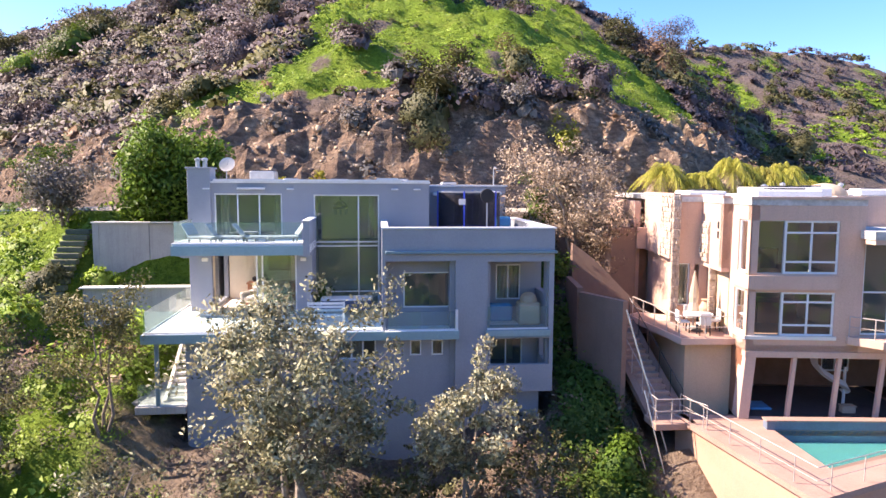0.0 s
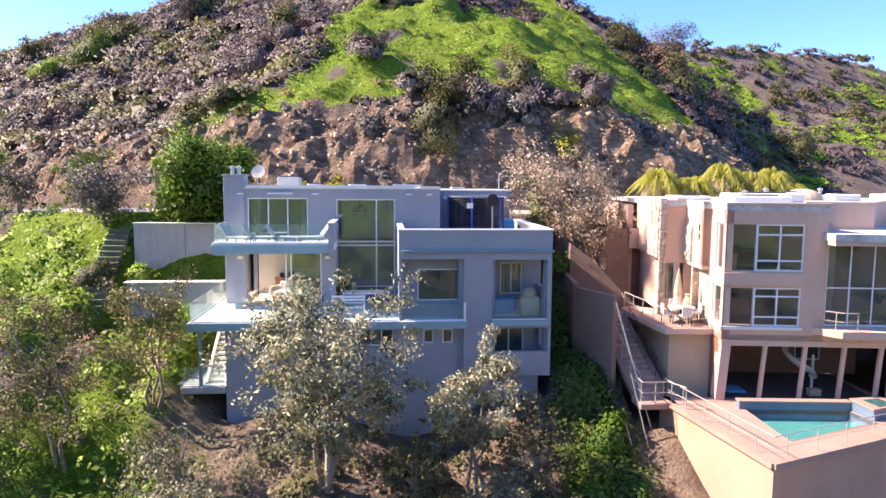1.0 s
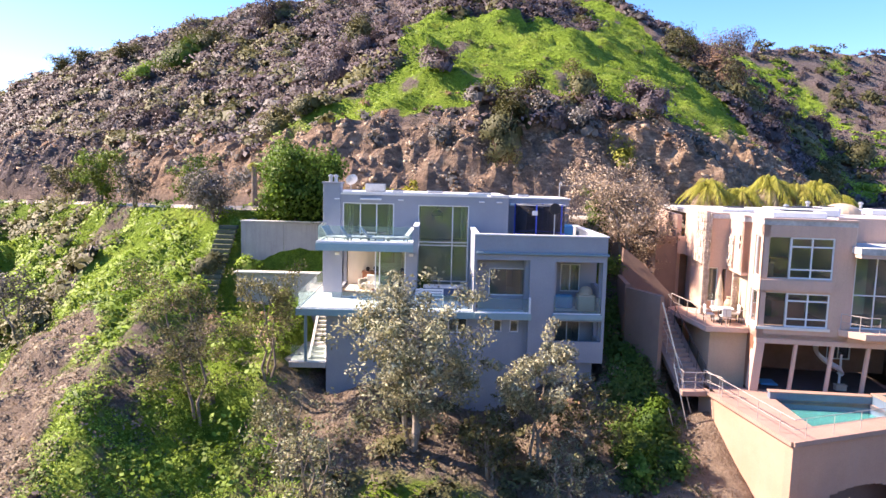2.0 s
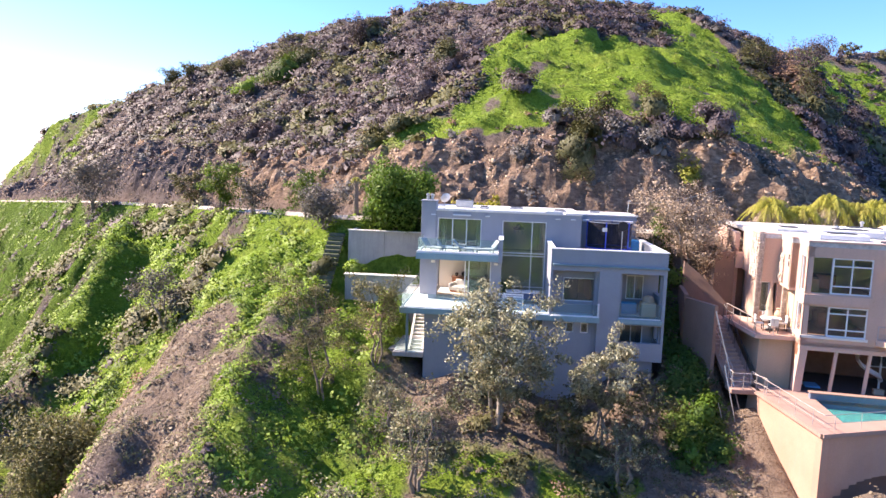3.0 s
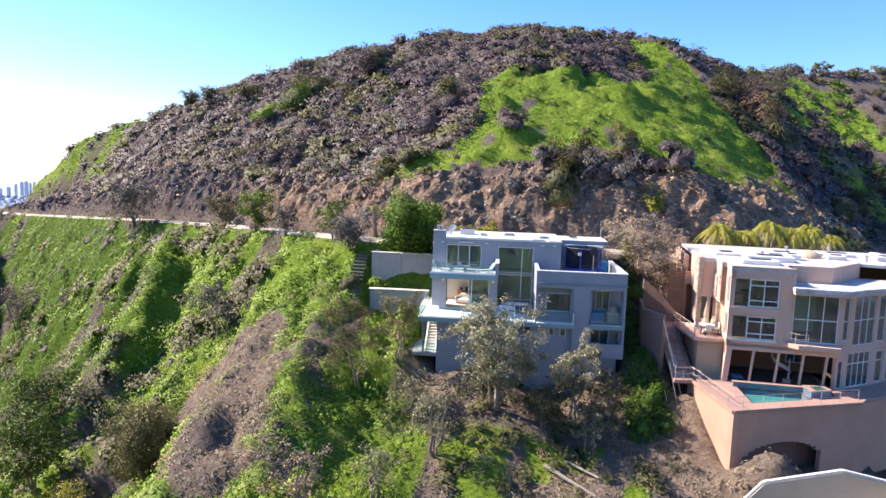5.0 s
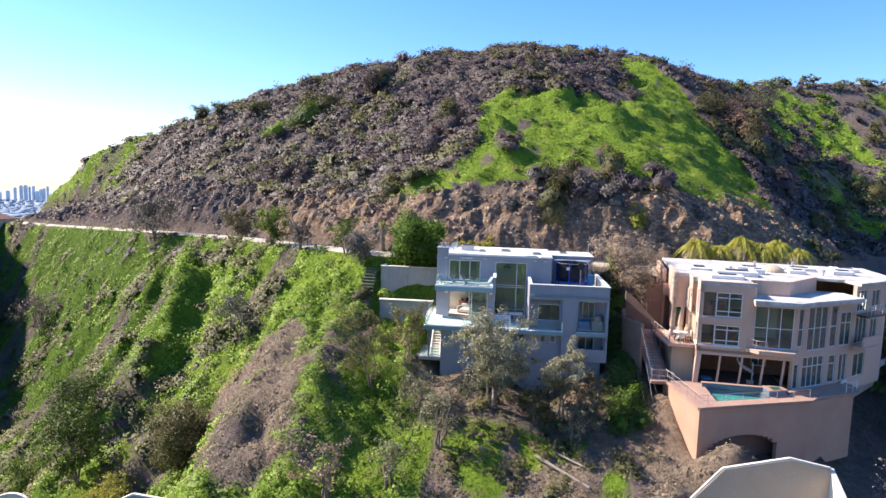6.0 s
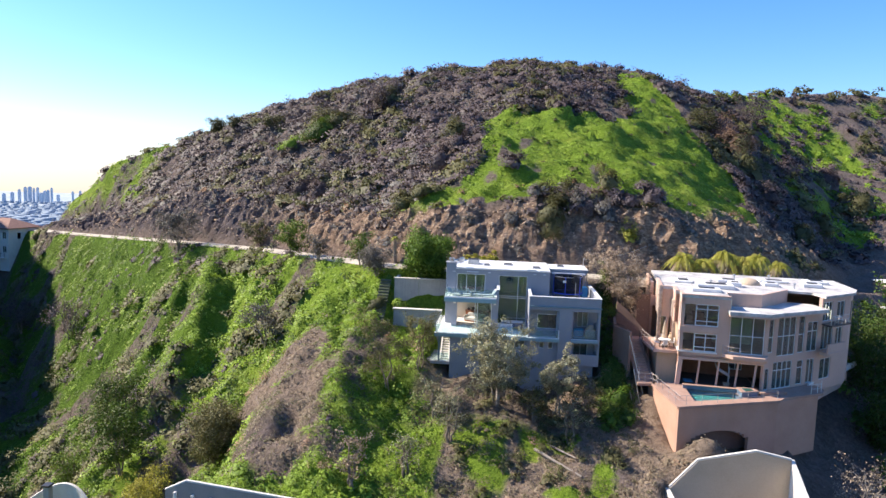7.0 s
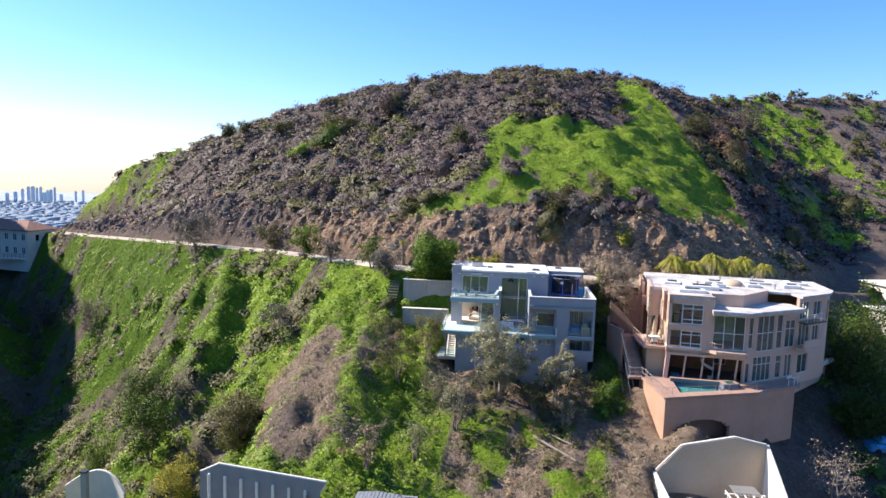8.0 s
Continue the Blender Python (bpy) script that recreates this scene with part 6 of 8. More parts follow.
prof = [(-31.6, -8.0), (-31.6, 0.9), (-29.7, 1.85), (-19.0, 0.75), (-19.6, -0.3), (-19.6, -8.0)]
a = [bm.verts.new((x, 17.0, z)) for x, z in prof]
b = [bm.verts.new((x, 17.3, z)) for x, z in prof]
bm.faces.new(a)
bm.faces.new(b[::-1])
for i in range(6):
    bm.faces.new([a[i], b[i], b[(i + 1) % 6], a[(i + 1) % 6]])
part("long_wall", bm, M["grey_wall"], shed)
part("wall_cap", tube([Vector((x, 17.15, z + 0.02)) for x, z in prof[1:5]], 0.16, 4), M["cap_white"], shed)
for i in range(7):
    x = -30.6 + 1.6 * i
    zt = 1.2 - 0.105 * (x + 29.7)
    part("rib", box(x - 0.12, x + 0.12, 16.7, 17.0, -6.0, zt - 0.35, 0.03), M["cap_white"], shed)
part("roof_floor", box(-31.6, -19.6, 9.0, 17.0, -6.4, -6.0, 0), M["concrete"], shed)
FRAME.pop()

ribbed = thing("metal_roof_shed", (-11.5, 5.0, 1.5), "shed with blue-grey corrugated metal roof", "shed")
for i in range(16):
    x0 = -13.6 + 0.3 * i
    part("roof_sheet", box(x0, x0 + 0.26, 3.0, 6.6, 5.5 - 0.03 * abs(i - 5), 5.58 - 0.03 * abs(i - 5), 0.02), M["metal"], ribbed)
part("shed_wall", boxes((-13.6, -8.8, 6.3, 6.5, 0.5, 5.4), (-13.6, -13.4, 3.2, 6.3, 0.5, 5.4), (-9.0, -8.8, 3.2, 6.3, 0.5, 5.4)), M["grey_wall"], ribbed)

white_court = thing("white_court", (-46.5, 22.5, -9.0), "white curved courtyard wall with pale posts", "wall")
pts = []
for i in range(13):
    t = i / 12
    pts.append((-48.5 + 6.6 * t, 21.0 + 1.2 * math.sin(math.pi * t), -5.0 + 2.6 * math.sin(math.pi * (0.15 + 0.75 * t))))
bm = bmesh.new()
prev = None
for x, y, z in pts:
    vs = [bm.verts.new((x, y, -16)), bm.verts.new((x, y, z)), bm.verts.new((x, y + 0.3, z)), bm.verts.new((x, y + 0.3, -16))]
    if prev:
        for k in range(3):
            bm.faces.new([prev[k], prev[k + 1], vs[k + 1], vs[k]])
    prev = vs
part("curved_wall", bm, M["cap_white"], white_court)
part("wall_cap", tube([(x, y + 0.15, z + 0.04) for x, y, z in pts], 0.2, 4), M["cap_white"], white_court)
part("post", box(-46.1, -45.5, 20.0, 20.6, -14, -1.6, 0.02), M["concrete"], white_court)
part("post_cap", box(-46.2, -45.4, 19.9, 20.7, -1.6, -1.4, 0.03), M["metal_dark"], white_court)

# ---- tile-roofed house at the far bend ----
def hip_house(name, label, x0, x1, y0, y1, z0, z1, zr, wallm, roofm, cols, rows, turn=0.0):
    """A plain house with a hipped roof and rows of framed windows on its front and side."""
    h = thing(name, ((x0 + x1) / 2, (y0 + y1) / 2, z0), label, "house")
    c = Vector(((x0 + x1) / 2, (y0 + y1) / 2, 0))
    FRAME.append(Matrix.Translation(c) @ Matrix.Rotation(radians(turn), 4, "Z") @ Matrix.Translation(-c))
    ww = (x1 - x0) / cols
    hh = (z1 - z0) / rows
    ops = [(ww * (i + 0.28), ww * (i + 0.72), z0 + hh * (j + 0.28), z0 + hh * (j + 0.8)) for i in range(cols) for j in range(1, rows)]
    part("front_wall", wall((x0, y0), (x1, y0), 0.3, z0, z1, ops), wallm, h)
    part("side_wall", wall((x1, y0 + 0.3), (x1, y1), 0.3, z0, z1, [(2.0, 3.0, z1 - hh * 0.75, z1 - hh * 0.3)]), wallm, h)
    part("side_wall", wall((x0, y1), (x0, y0 + 0.3), 0.3, z0, z1), wallm, h)
    part("rear_wall", wall((x1, y1), (x0, y1), 0.3, z0, z1), wallm, h)
    part("inner_floor", boxes((x0 + 0.3, x1 - 0.3, y0 + 0.3, y1 - 0.3, z1 - 0.2, z1 - 0.1), (x0 + 0.3, x1 - 0.3, y0 + 1.5, y0 + 1.6, z0, z1 - 0.2)), M["dark_room"], h)
    for o in ops:
        window(h, (x0 + o[0], y0), (x0 + o[1], y0), o[2], o[3], inset=0.08, bars=(0.5,), frame=0.1)
    bm = bmesh.new()
    e = 0.5
    lo = [bm.verts.new(p) for p in ((x0 - e, y0 - e, z1), (x1 + e, y0 - e, z1), (x1 + e, y1 + e, z1), (x0 - e, y1 + e, z1))]
    lo2 = [bm.verts.new(v.co + Vector((0, 0, 0.18))) for v in lo]
    d = (y1 - y0) / 2
    r0, r1 = bm.verts.new((x0 + d, (y0 + y1) / 2, zr)), bm.verts.new((x1 - d, (y0 + y1) / 2, zr))
    bm.faces.new(lo[::-1])
    for i in range(4):
        bm.faces.new([lo[i], lo[(i + 1) % 4], lo2[(i + 1) % 4], lo2[i]])
    bm.faces.new([lo2[0], lo2[1], r1, r0])
    bm.faces.new([lo2[1], lo2[2], r1])
    bm.faces.new([lo2[2], lo2[3], r0, r1])
    bm.faces.new([lo2[3], lo2[0], r0])
    part("roof", bm, roofm, h, "low hipped roof")
    FRAME.pop()
    return h


mans = hip_house("mansion", "pale two-storey house with clay tile roof at the road's bend", -126.0, -115.0, 107, 115, 4.4, 14.2, 16.4, M["cap_white"], M["roof_tile"], 4, 3, -14)
part("balcony", box(-125.5, -117.0, 105.6, 107.0, 7.3, 7.6, 0.03), M["cap_white"], mans)
pipe_rail(mans, [(-125.4, 105.7, 7.6), (-117.1, 105.7, 7.6)], 1.0, 9, "metal_dark", 0.04, "railing")
hip_house("mansion_annex", "lower tile-roofed wing behind the mansion", -140, -124, 112, 120, 4.0, 13.6, 16.2, M["cap_white"], M["roof_tile"], 4, 3, -10)
for hx, hy, hz, lb in ((64.5, 72.0, 8.5, "white flat-roofed house deep in the side canyon"), (56.5, 54.0, 7.0, "white house with pale roof deep in the side canyon")):
    hip_house("canyon_house", lb, hx - 4.5, hx + 5.5, hy, hy + 7, hz, hz + 6.0, hz + 6.8, M["cap_white"], M["roof_white"], 4, 3, 12)
can = thing("car_cover", (37.0, 26.4, float(height(np.array([37.0]), np.array([26.4]))[0])), "parked car under a bright blue cover", "car")
cz = float(height(np.array([37.0]), np.array([26.4]))[0])
cb = box(34.9, 39.1, 25.5, 27.3, cz + 0.1, cz + 0.95, 0.2)
part("body_cover", cb, M["tarp_blue"], can)
part("cabin_cover", box(35.9, 38.3, 25.65, 27.15, cz + 0.9, cz + 1.5, 0.22), M["tarp_blue"], can)
for wx in (35.7, 38.3):
    for wy in (25.55, 27.25):
        tyre = lathe([(0.2, -0.1), (0.3, -0.08), (0.3, 0.08), (0.2, 0.1)], 14)
        tyre.transform(pose(wx, wy, cz + 0.3, 90))
        part("tyre", tyre, M["black"], can)

# ---- the city on the plain ----
rng = random.Random(3)
def tower(bearing, dist, w, h, base):
    x, y = math.sin(bearing) * dist, math.cos(bearing) * dist
    t = thing("office_tower", (x, y, base), "hazy distant office tower on the city skyline", "building", "city skyline")
    part("shaft", box(x - w / 2, x + w / 2, y - w / 2, y + w / 2, base, base + h, 0), M["city"], t)
    part("crown", box(x - w * 0.3, x + w * 0.3, y - w * 0.3, y + w * 0.3, base + h, base + h * 1.06, 0), M["city"], t)


for off, w, h in ((38.2, 18, 176), (37.75, 15, 190), (37.38, 17, 203), (37.1, 20, 204), (36.85, 12, 196), (36.62, 14, 204), (36.4, 20, 176), (36.15, 18, 182), (35.95, 15, 190), (35.72, 12, 202), (35.3, 18, 160), (34.35, 12, 182), (33.85, 13, 184), (38.7, 18, 168), (39.4, 16, 175), (40.2, 18, 178), (41.0, 16, 170)):
    tower(-radians(off), 4300 + rng.uniform(-100, 100), w * 0.72, h - 122, -186)
blocks_co, blocks_f = [], []
for i in range(2200):
    b = -radians(rng.uniform(24, 46))
    d = rng.uniform(900, 4300)
    x, y = math.sin(b) * d, math.cos(b) * d
    w, dd, h = rng.uniform(8, 26), rng.uniform(8, 26), rng.uniform(4, 12)
    z = float(-62 - 125 * smooth(300, 4200, np.hypot(x, y - 60)))
    k = len(blocks_co)
    for cx, cy, cz in ((-1, -1, 0), (1, -1, 0), (1, 1, 0), (-1, 1, 0), (-1, -1, 1), (1, -1, 1), (1, 1, 1), (-1, 1, 1)):
        blocks_co.append((x + cx * w / 2, y + cy * dd / 2, z - 2 + cz * (h + 2)))
    blocks_f += [(k, k + 1, k + 5, k + 4), (k + 1, k + 2, k + 6, k + 5), (k + 2, k + 3, k + 7, k + 6), (k + 3, k, k + 4, k + 7), (k + 4, k + 5, k + 6, k + 7)]
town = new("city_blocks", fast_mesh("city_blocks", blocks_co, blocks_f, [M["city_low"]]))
tagged(town, "low pale city blocks spread over the hazy plain", "city", kind="stuff")

# ---- plants ----
M["leaf_grey"] = leaf_mat("sage_leaves", (0.11, 0.103, 0.088), (0.225, 0.212, 0.195), (0.18, 0.15, 0.13), 0.2)
M["leaf_mauve"] = leaf_mat("buckwheat_leaves", (0.09, 0.069, 0.072), (0.175, 0.137, 0.142), (0.16, 0.122, 0.11), 0.2)
M["leaf_olive"] = leaf_mat("scrub_leaves", (0.08, 0.085, 0.033), (0.205, 0.195, 0.08), (0.2, 0.165, 0.09), 0.25)
M["leaf_green"] = leaf_mat("green_leaves", (0.045, 0.09, 0.012), (0.16, 0.245, 0.034), (0.2, 0.21, 0.055), 0.3)
M["leaf_lime"] = leaf_mat("grass_blades", (0.135, 0.235, 0.02), (0.335, 0.475, 0.052), (0.33, 0.36, 0.11), 0.3)
M["leaf_ficus"] = leaf_mat("ficus_leaves", (0.045, 0.105, 0.01), (0.19, 0.31, 0.035), (0.2, 0.3, 0.04), 0.3)
M["leaf_euca"] = leaf_mat("gum_leaves", (0.18, 0.195, 0.1), (0.55, 0.535, 0.38), (0.48, 0.37, 0.21), 0.25)
M["leaf_gold"] = leaf_mat("palm_fronds", (0.17, 0.2, 0.02), (0.48, 0.45, 0.07), (0.44, 0.33, 0.11), 0.3)
M["leaf_straw"] = leaf_mat("dry_stems", (0.31, 0.23, 0.165), (0.56, 0.45, 0.34), (0.46, 0.35, 0.25), 0.2)
M["leaf_dry"] = leaf_mat("dry_grass", (0.18, 0.14, 0.095), (0.33, 0.265, 0.175), (0.29, 0.22, 0.15), 0.2)
M["leaf_rust"] = leaf_mat("rusty_leaves", (0.25, 0.14, 0.085), (0.46, 0.3, 0.19), (0.4, 0.28, 0.19), 0.25)


def cards(p, size, rs, narrow=0.5, out=None, loose=0.7):
    """Small leaf blades at points p; with out given they face outwards, loosely."""
    n = len(p)
    nr = rs.normal(size=(n, 3))
    if out is not None:
        nr = out + loose * nr
    nr /= np.linalg.norm(nr, axis=1)[:, None] + 1e-9
    a = np.cross(nr, rs.normal(size=(n, 3)))
    a /= np.linalg.norm(a, axis=1)[:, None] + 1e-9
    b = np.cross(nr, a)
    s = np.broadcast_to(size, (n,)) * rs.uniform(0.65, 1.35, n)
    a, b = a * s[:, None], b * (s * narrow)[:, None]
    co = np.stack([p - a, p - 0.15 * a + b, p + a, p - 0.15 * a - b], 1).reshape(-1, 3)
    return co, np.arange(4 * n).reshape(-1, 4)[:, ::-1]


def ball_points(n, rs, low=-0.35):
    d = rs.normal(size=(n * 2 + 8, 3))
    d /= np.linalg.norm(d, axis=1)[:, None]
    d = d[d[:, 2] > low]
    while len(d) < n:
        d = np.concatenate([d, d])
    return d[:n]


def unit(v):
    return v / (np.linalg.norm(v, axis=-1, keepdims=True) + 1e-9)


def shrub_field(name, xs, ys, rad, tall, tones, mat_name, leaf, dens, seed, label, category="shrub", heart=True):
    """Many shrubs as one body: lobed clumps of loose blades, with a few broad blades at heart, shaded as rounded tufts."""
    rs = np.random.RandomState(seed)
    zs = height(xs, ys)
    lean = 0.55 * np.clip(np.stack([height(xs + 0.7, ys) - height(xs - 0.7, ys), height(xs, ys + 0.7) - height(xs, ys - 0.7)], 1) / 1.4, -1.4, 1.4)
    cos, fcs, tn, nrm = [], [], [], []
    base = 0
    for x, y, z, r, t, tone, (sx, sy) in zip(xs, ys, zs, rad, tall, tones, lean):
        tilt = np.array([[1, 0, sx], [0, 1, sy], [0, 0, 1]])
        lobes = rs.randint(4, 9)
        lo = rs.normal(size=(lobes, 3)) * (0.45 * r, 0.45 * r, 0.2 * t)
        lo[:, 2] = np.abs(lo[:, 2]) + 0.3 * t
        lr = r * rs.uniform(0.3, 0.62, lobes)
        n = int(max(14, dens * r * r))
        which = rs.randint(0, lobes, n)
        d = ball_points(n, rs, -0.2)
        p = lo[which] + d * (lr[which] * rs.uniform(0.5, 1.15, n))[:, None] * (1, 1, min(1.1, t / r))
        out = unit(0.6 * d + 0.5 * unit(lo[which] + (0, 0, 0.2 * t)) + unit(np.array([-1.8 * sx, -1.8 * sy, 1.0])))
        c, f = cards(p @ tilt + (x, y, z), leaf * (0.8 + 0.25 * r), rs, 0.6, out, 0.5)
        tns = np.clip(tone + 0.16 * rs.normal(size=lobes)[which] + rs.normal(size=n) * 0.08, 0, 1)
        if heart:
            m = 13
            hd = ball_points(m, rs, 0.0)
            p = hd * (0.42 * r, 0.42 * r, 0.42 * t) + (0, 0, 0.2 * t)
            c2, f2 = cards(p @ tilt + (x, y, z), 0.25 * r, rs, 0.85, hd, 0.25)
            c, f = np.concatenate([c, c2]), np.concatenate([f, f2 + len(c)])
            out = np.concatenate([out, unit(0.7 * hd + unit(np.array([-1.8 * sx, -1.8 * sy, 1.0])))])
            # inner blades get a lower tone: the clump's inner shade put into the colour
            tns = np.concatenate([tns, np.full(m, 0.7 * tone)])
        cos.append(c)
        fcs.append(f + base)
        tn.append(tns.repeat(4))
        nrm.append(out.repeat(4, 0))
        base += len(c)
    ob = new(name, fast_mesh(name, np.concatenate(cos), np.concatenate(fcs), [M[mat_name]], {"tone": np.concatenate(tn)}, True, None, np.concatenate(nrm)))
    return tagged(ob, label, category, kind="stuff")


def scatter(seed, n, x0, x1, y0, y1, keep):
    """Random places in a rectangle, thinned by keep(x, y, sd, green), a chance from 0 to 1."""
    rs = np.random.RandomState(seed)
    x, y = rs.uniform(x0, x1, n), rs.uniform(y0, y1, n)
    sd, rz, run = road_frame(x, y)
    g = green_zone(x, y)
    k = rs.uniform(size=n) < keep(x, y, sd, g)
    return x[k], y[k]


def clear_of_houses(x, y):
    a = (x > -9.6) & (x < 7.3) & (y > 24.6) & (y < 37.8)
    b = (x > 10.6) & (x < 32.5) & (y > 15.6) & (y < 40.5)
    c = (x > -15.5) & (x < -8.5) & (y > 32.2) & (y < 37.0)
    d = (x > 10.3) & (x < 20.5) & (y > 3) & (y < 13.6)
    e = (x > -126) & (x < -110) & (y > 102) & (y < 118)
    f = (x > -28) & (x < -16) & (y > -1) & (y < 7.8)
    g = (x > -14.6) & (x < -8) & (y > 2) & (y < 7.5)
    h = (x > -51) & (x < -41.5) & (y > 16) & (y < 22.5)
    return ~(a | b | c | d | e | f | g | h)


def field(name, seed, n, region, keep, r0, r1, squash, mat_name, leaf, dens, label, patch=12.0, heart=True):
    x, y = scatter(seed, n, *region, lambda x, y, sd, g: keep(x, y, sd, g) * clear_of_houses(x, y) * (np.abs(sd) > 2.0))
    rs = np.random.RandomState(seed + 1)
    r = r0 + (r1 - r0) * rs.beta(1.3, 2.6, len(x))
    tones = np.clip(0.5 + 1.3 * fbm(x / patch, y / patch, 3, seed) + rs.normal(size=len(x)) * 0.17, 0, 1)
    return shrub_field(name, x, y, r, r * squash * rs.uniform(0.75, 1.2, len(x)), tones, mat_name, leaf, dens, seed + 2, label, heart=heart)


HILL = (-128, 60, 40, 135)
bare = lambda x, y, sd, g: (sd > 5) * (1 - 0.85 * g) ** 2 * (1 - 0.95 * meadow(x, y)) * smooth(5, 14, sd) * smooth(-0.26, 0.0, fbm(x / 8, y / 8, 3, 71) + 0.10)
field("sage_scrub", 101, 7600, HILL, bare, 0.6, 2.7, 0.6, "leaf_mauve", 0.17, 28, "mauve-grey dry scrub covering the hillside", 20)
field("grey_scrub", 111, 2800, HILL, bare, 0.5, 2.2, 0.6, "leaf_grey", 0.16, 28, "pale grey sage bushes on the hillside")
field("olive_scrub", 121, 4400, HILL, lambda x, y, sd, g: bare(x, y, sd, g) * smooth(-0.1, 0.08, fbm(x / 11, y / 11, 3, 73)), 0.7, 3.0, 0.62, "leaf_olive", 0.17, 25, "dark olive chaparral bushes on the hillside")
field("cliff_scrub", 131, 1100, (-110, 40, 40, 105), lambda x, y, sd, g: (sd > 3) * (sd < 13) * 0.6, 0.3, 1.3, 0.8, "leaf_grey", 0.10, 90, "thin grey bushes clinging to the cutting")
field("cliff_brush", 135, 900, (-110, 40, 40, 105), lambda x, y, sd, g: (sd > 3.5) * (sd < 14) * 0.5, 0.3, 1.2, 0.8, "leaf_rust", 0.10, 80, "dry reddish brush on the cutting")
field("ridge_grass", 155, 1500, (48, 150, 88, 190), lambda x, y, sd, g: smooth(0.15, 0.5, g), 0.8, 2.2, 0.5, "leaf_lime", 0.3, 12, "sunny green grass on the next ridge's foot", 14, heart=False)
field("meadow_scrub", 141, 420, (-25, 42, 50, 95), lambda x, y, sd, g: g * 0.35, 0.3, 1.0, 0.7, "leaf_olive", 0.12, 80, "scattered low bushes in the meadow")
field("ridge_scrub", 151, 2200, (35, 175, 70, 215), lambda x, y, sd, g: (sd > 4) * 0.8, 0.8, 2.8, 0.6, "leaf_mauve", 0.2, 12, "brown-grey scrub on the next ridge", 25)
field("ridge_oaks", 161, 650, (35, 175, 60, 205), lambda x, y, sd, g: (sd > 0) * smooth(-0.05, 0.12, fbm(x / 16, y / 16, 3, 77)), 1.2, 3.4, 0.9, "leaf_olive", 0.26, 26, "dark green brush in the side canyon", 25)
# the canyon side below the road
SLOPE = (-125, -9, 4, 125)
low = lambda x, y, sd, g: (sd < -2.0) * (sd > -60)
off_yard = lambda x: 0.05 + 0.95 * smooth(-22, -31, x)
clump = lambda x, y: smooth(-0.06, 0.08, fbm(x / 8, y / 8, 3, 81))
field("slope_scrub", 171, 5200, SLOPE, lambda x, y, sd, g: low(x, y, sd, g) * clump(x, y) * off_yard(x) * 0.5, 0.4, 1.7, 0.7, "leaf_mauve", 0.09, 80, "brown-grey bushes on the green canyon side")
field("slope_brush", 181, 4000, SLOPE, lambda x, y, sd, g: low(x, y, sd, g) * off_yard(x) * np.maximum(0.8 * clump(x + 3, y + 2), 0.06 + 0.85 * smooth(-14, -26, sd) * smooth(-30, -40, x)), 0.5, 2.6, 0.75, "leaf_olive", 0.13, 44, "dark olive brush down the canyon side")
field("ground_cover", 191, 21000, SLOPE, lambda x, y, sd, g: low(x, y, sd, g) * smooth(0.25, 0.7, g) * (1 - 0.8 * clump(x, y)) * (0.4 + 0.6 * smooth(-62, -36, x)), 0.45, 1.3, 0.5, "leaf_lime", 0.13, 40, "bright green leafy ground cover on the slope", 7, heart=False)
field("dark_cover", 201, 5600, SLOPE, lambda x, y, sd, g: low(x, y, sd, g) * smooth(0.1, 0.5, g) * (1 - 0.5 * smooth(-62, -36, x)), 0.45, 1.4, 0.55, "leaf_green", 0.13, 40, "deeper green creepers on the slope", 7, heart=False)
field("spur_brush", 205, 950, (-118, -50, 20, 100), lambda x, y, sd, g: (sd < -30) * 0.9, 0.7, 2.4, 0.9, "leaf_green", 0.16, 40, "green brush on the shaded canyon wall", 9)
field("yard_cover", 209, 1500, (-19, -6.8, 4, 30), lambda x, y, sd, g: (sd < -3) * smooth(0.2, 0.6, g) * smooth(-0.2, 0.05, fbm(x / 4, y / 4, 3, 95)), 0.25, 0.8, 0.35, "leaf_lime", 0.055, 170, "bright green ground cover on the sunny yard", 5, heart=False)
field("dry_weeds", 211, 5200, (-34, 20, 4, 34), lambda x, y, sd, g: (sd < -3) * (1 - g) * 0.85, 0.2, 0.75, 0.45, "leaf_dry", 0.09, 60, "dry straw-coloured weeds on bare soil", 5, heart=False)
field("spur_grass", 213, 2600, (-33, 10, 4, 36), lambda x, y, sd, g: (sd < -6) * smooth(-0.1, 0.08, fbm(x / 3.5, y / 3.5, 3, 88)) * (0.6 + 0.4 * g), 0.3, 0.9, 0.4, "leaf_olive", 0.065, 120, "olive-green tufts on the small spur", 4, heart=False)
field("spur_lime", 214, 1600, (-34, -14, 4, 38), lambda x, y, sd, g: (sd < -4) * smooth(0.25, 0.6, g), 0.3, 0.85, 0.35, "leaf_lime", 0.06, 130, "fine bright grass on the small spur", 6, heart=False)
field("spur_weeds", 217, 2600, (-34, -15, 10, 34), lambda x, y, sd, g: strip(x, y, fbm(x / 9, y / 9, 3, 40)) * smooth(-0.12, 0.1, fbm(x / 2.4, y / 2.4, 3, 89)), 0.2, 0.6, 0.4, "leaf_dry", 0.06, 90, "low dry tufts on the bleached brow of the spur", 3, heart=False)
field("spur_green", 218, 900, (-34, -15, 10, 34), lambda x, y, sd, g: strip(x, y, fbm(x / 9, y / 9, 3, 40)) * smooth(0.0, 0.14, fbm(x / 3, y / 3, 3, 90)), 0.2, 0.65, 0.4, "leaf_green", 0.06, 120, "small green tufts on the bleached brow of the spur", 3, heart=False)
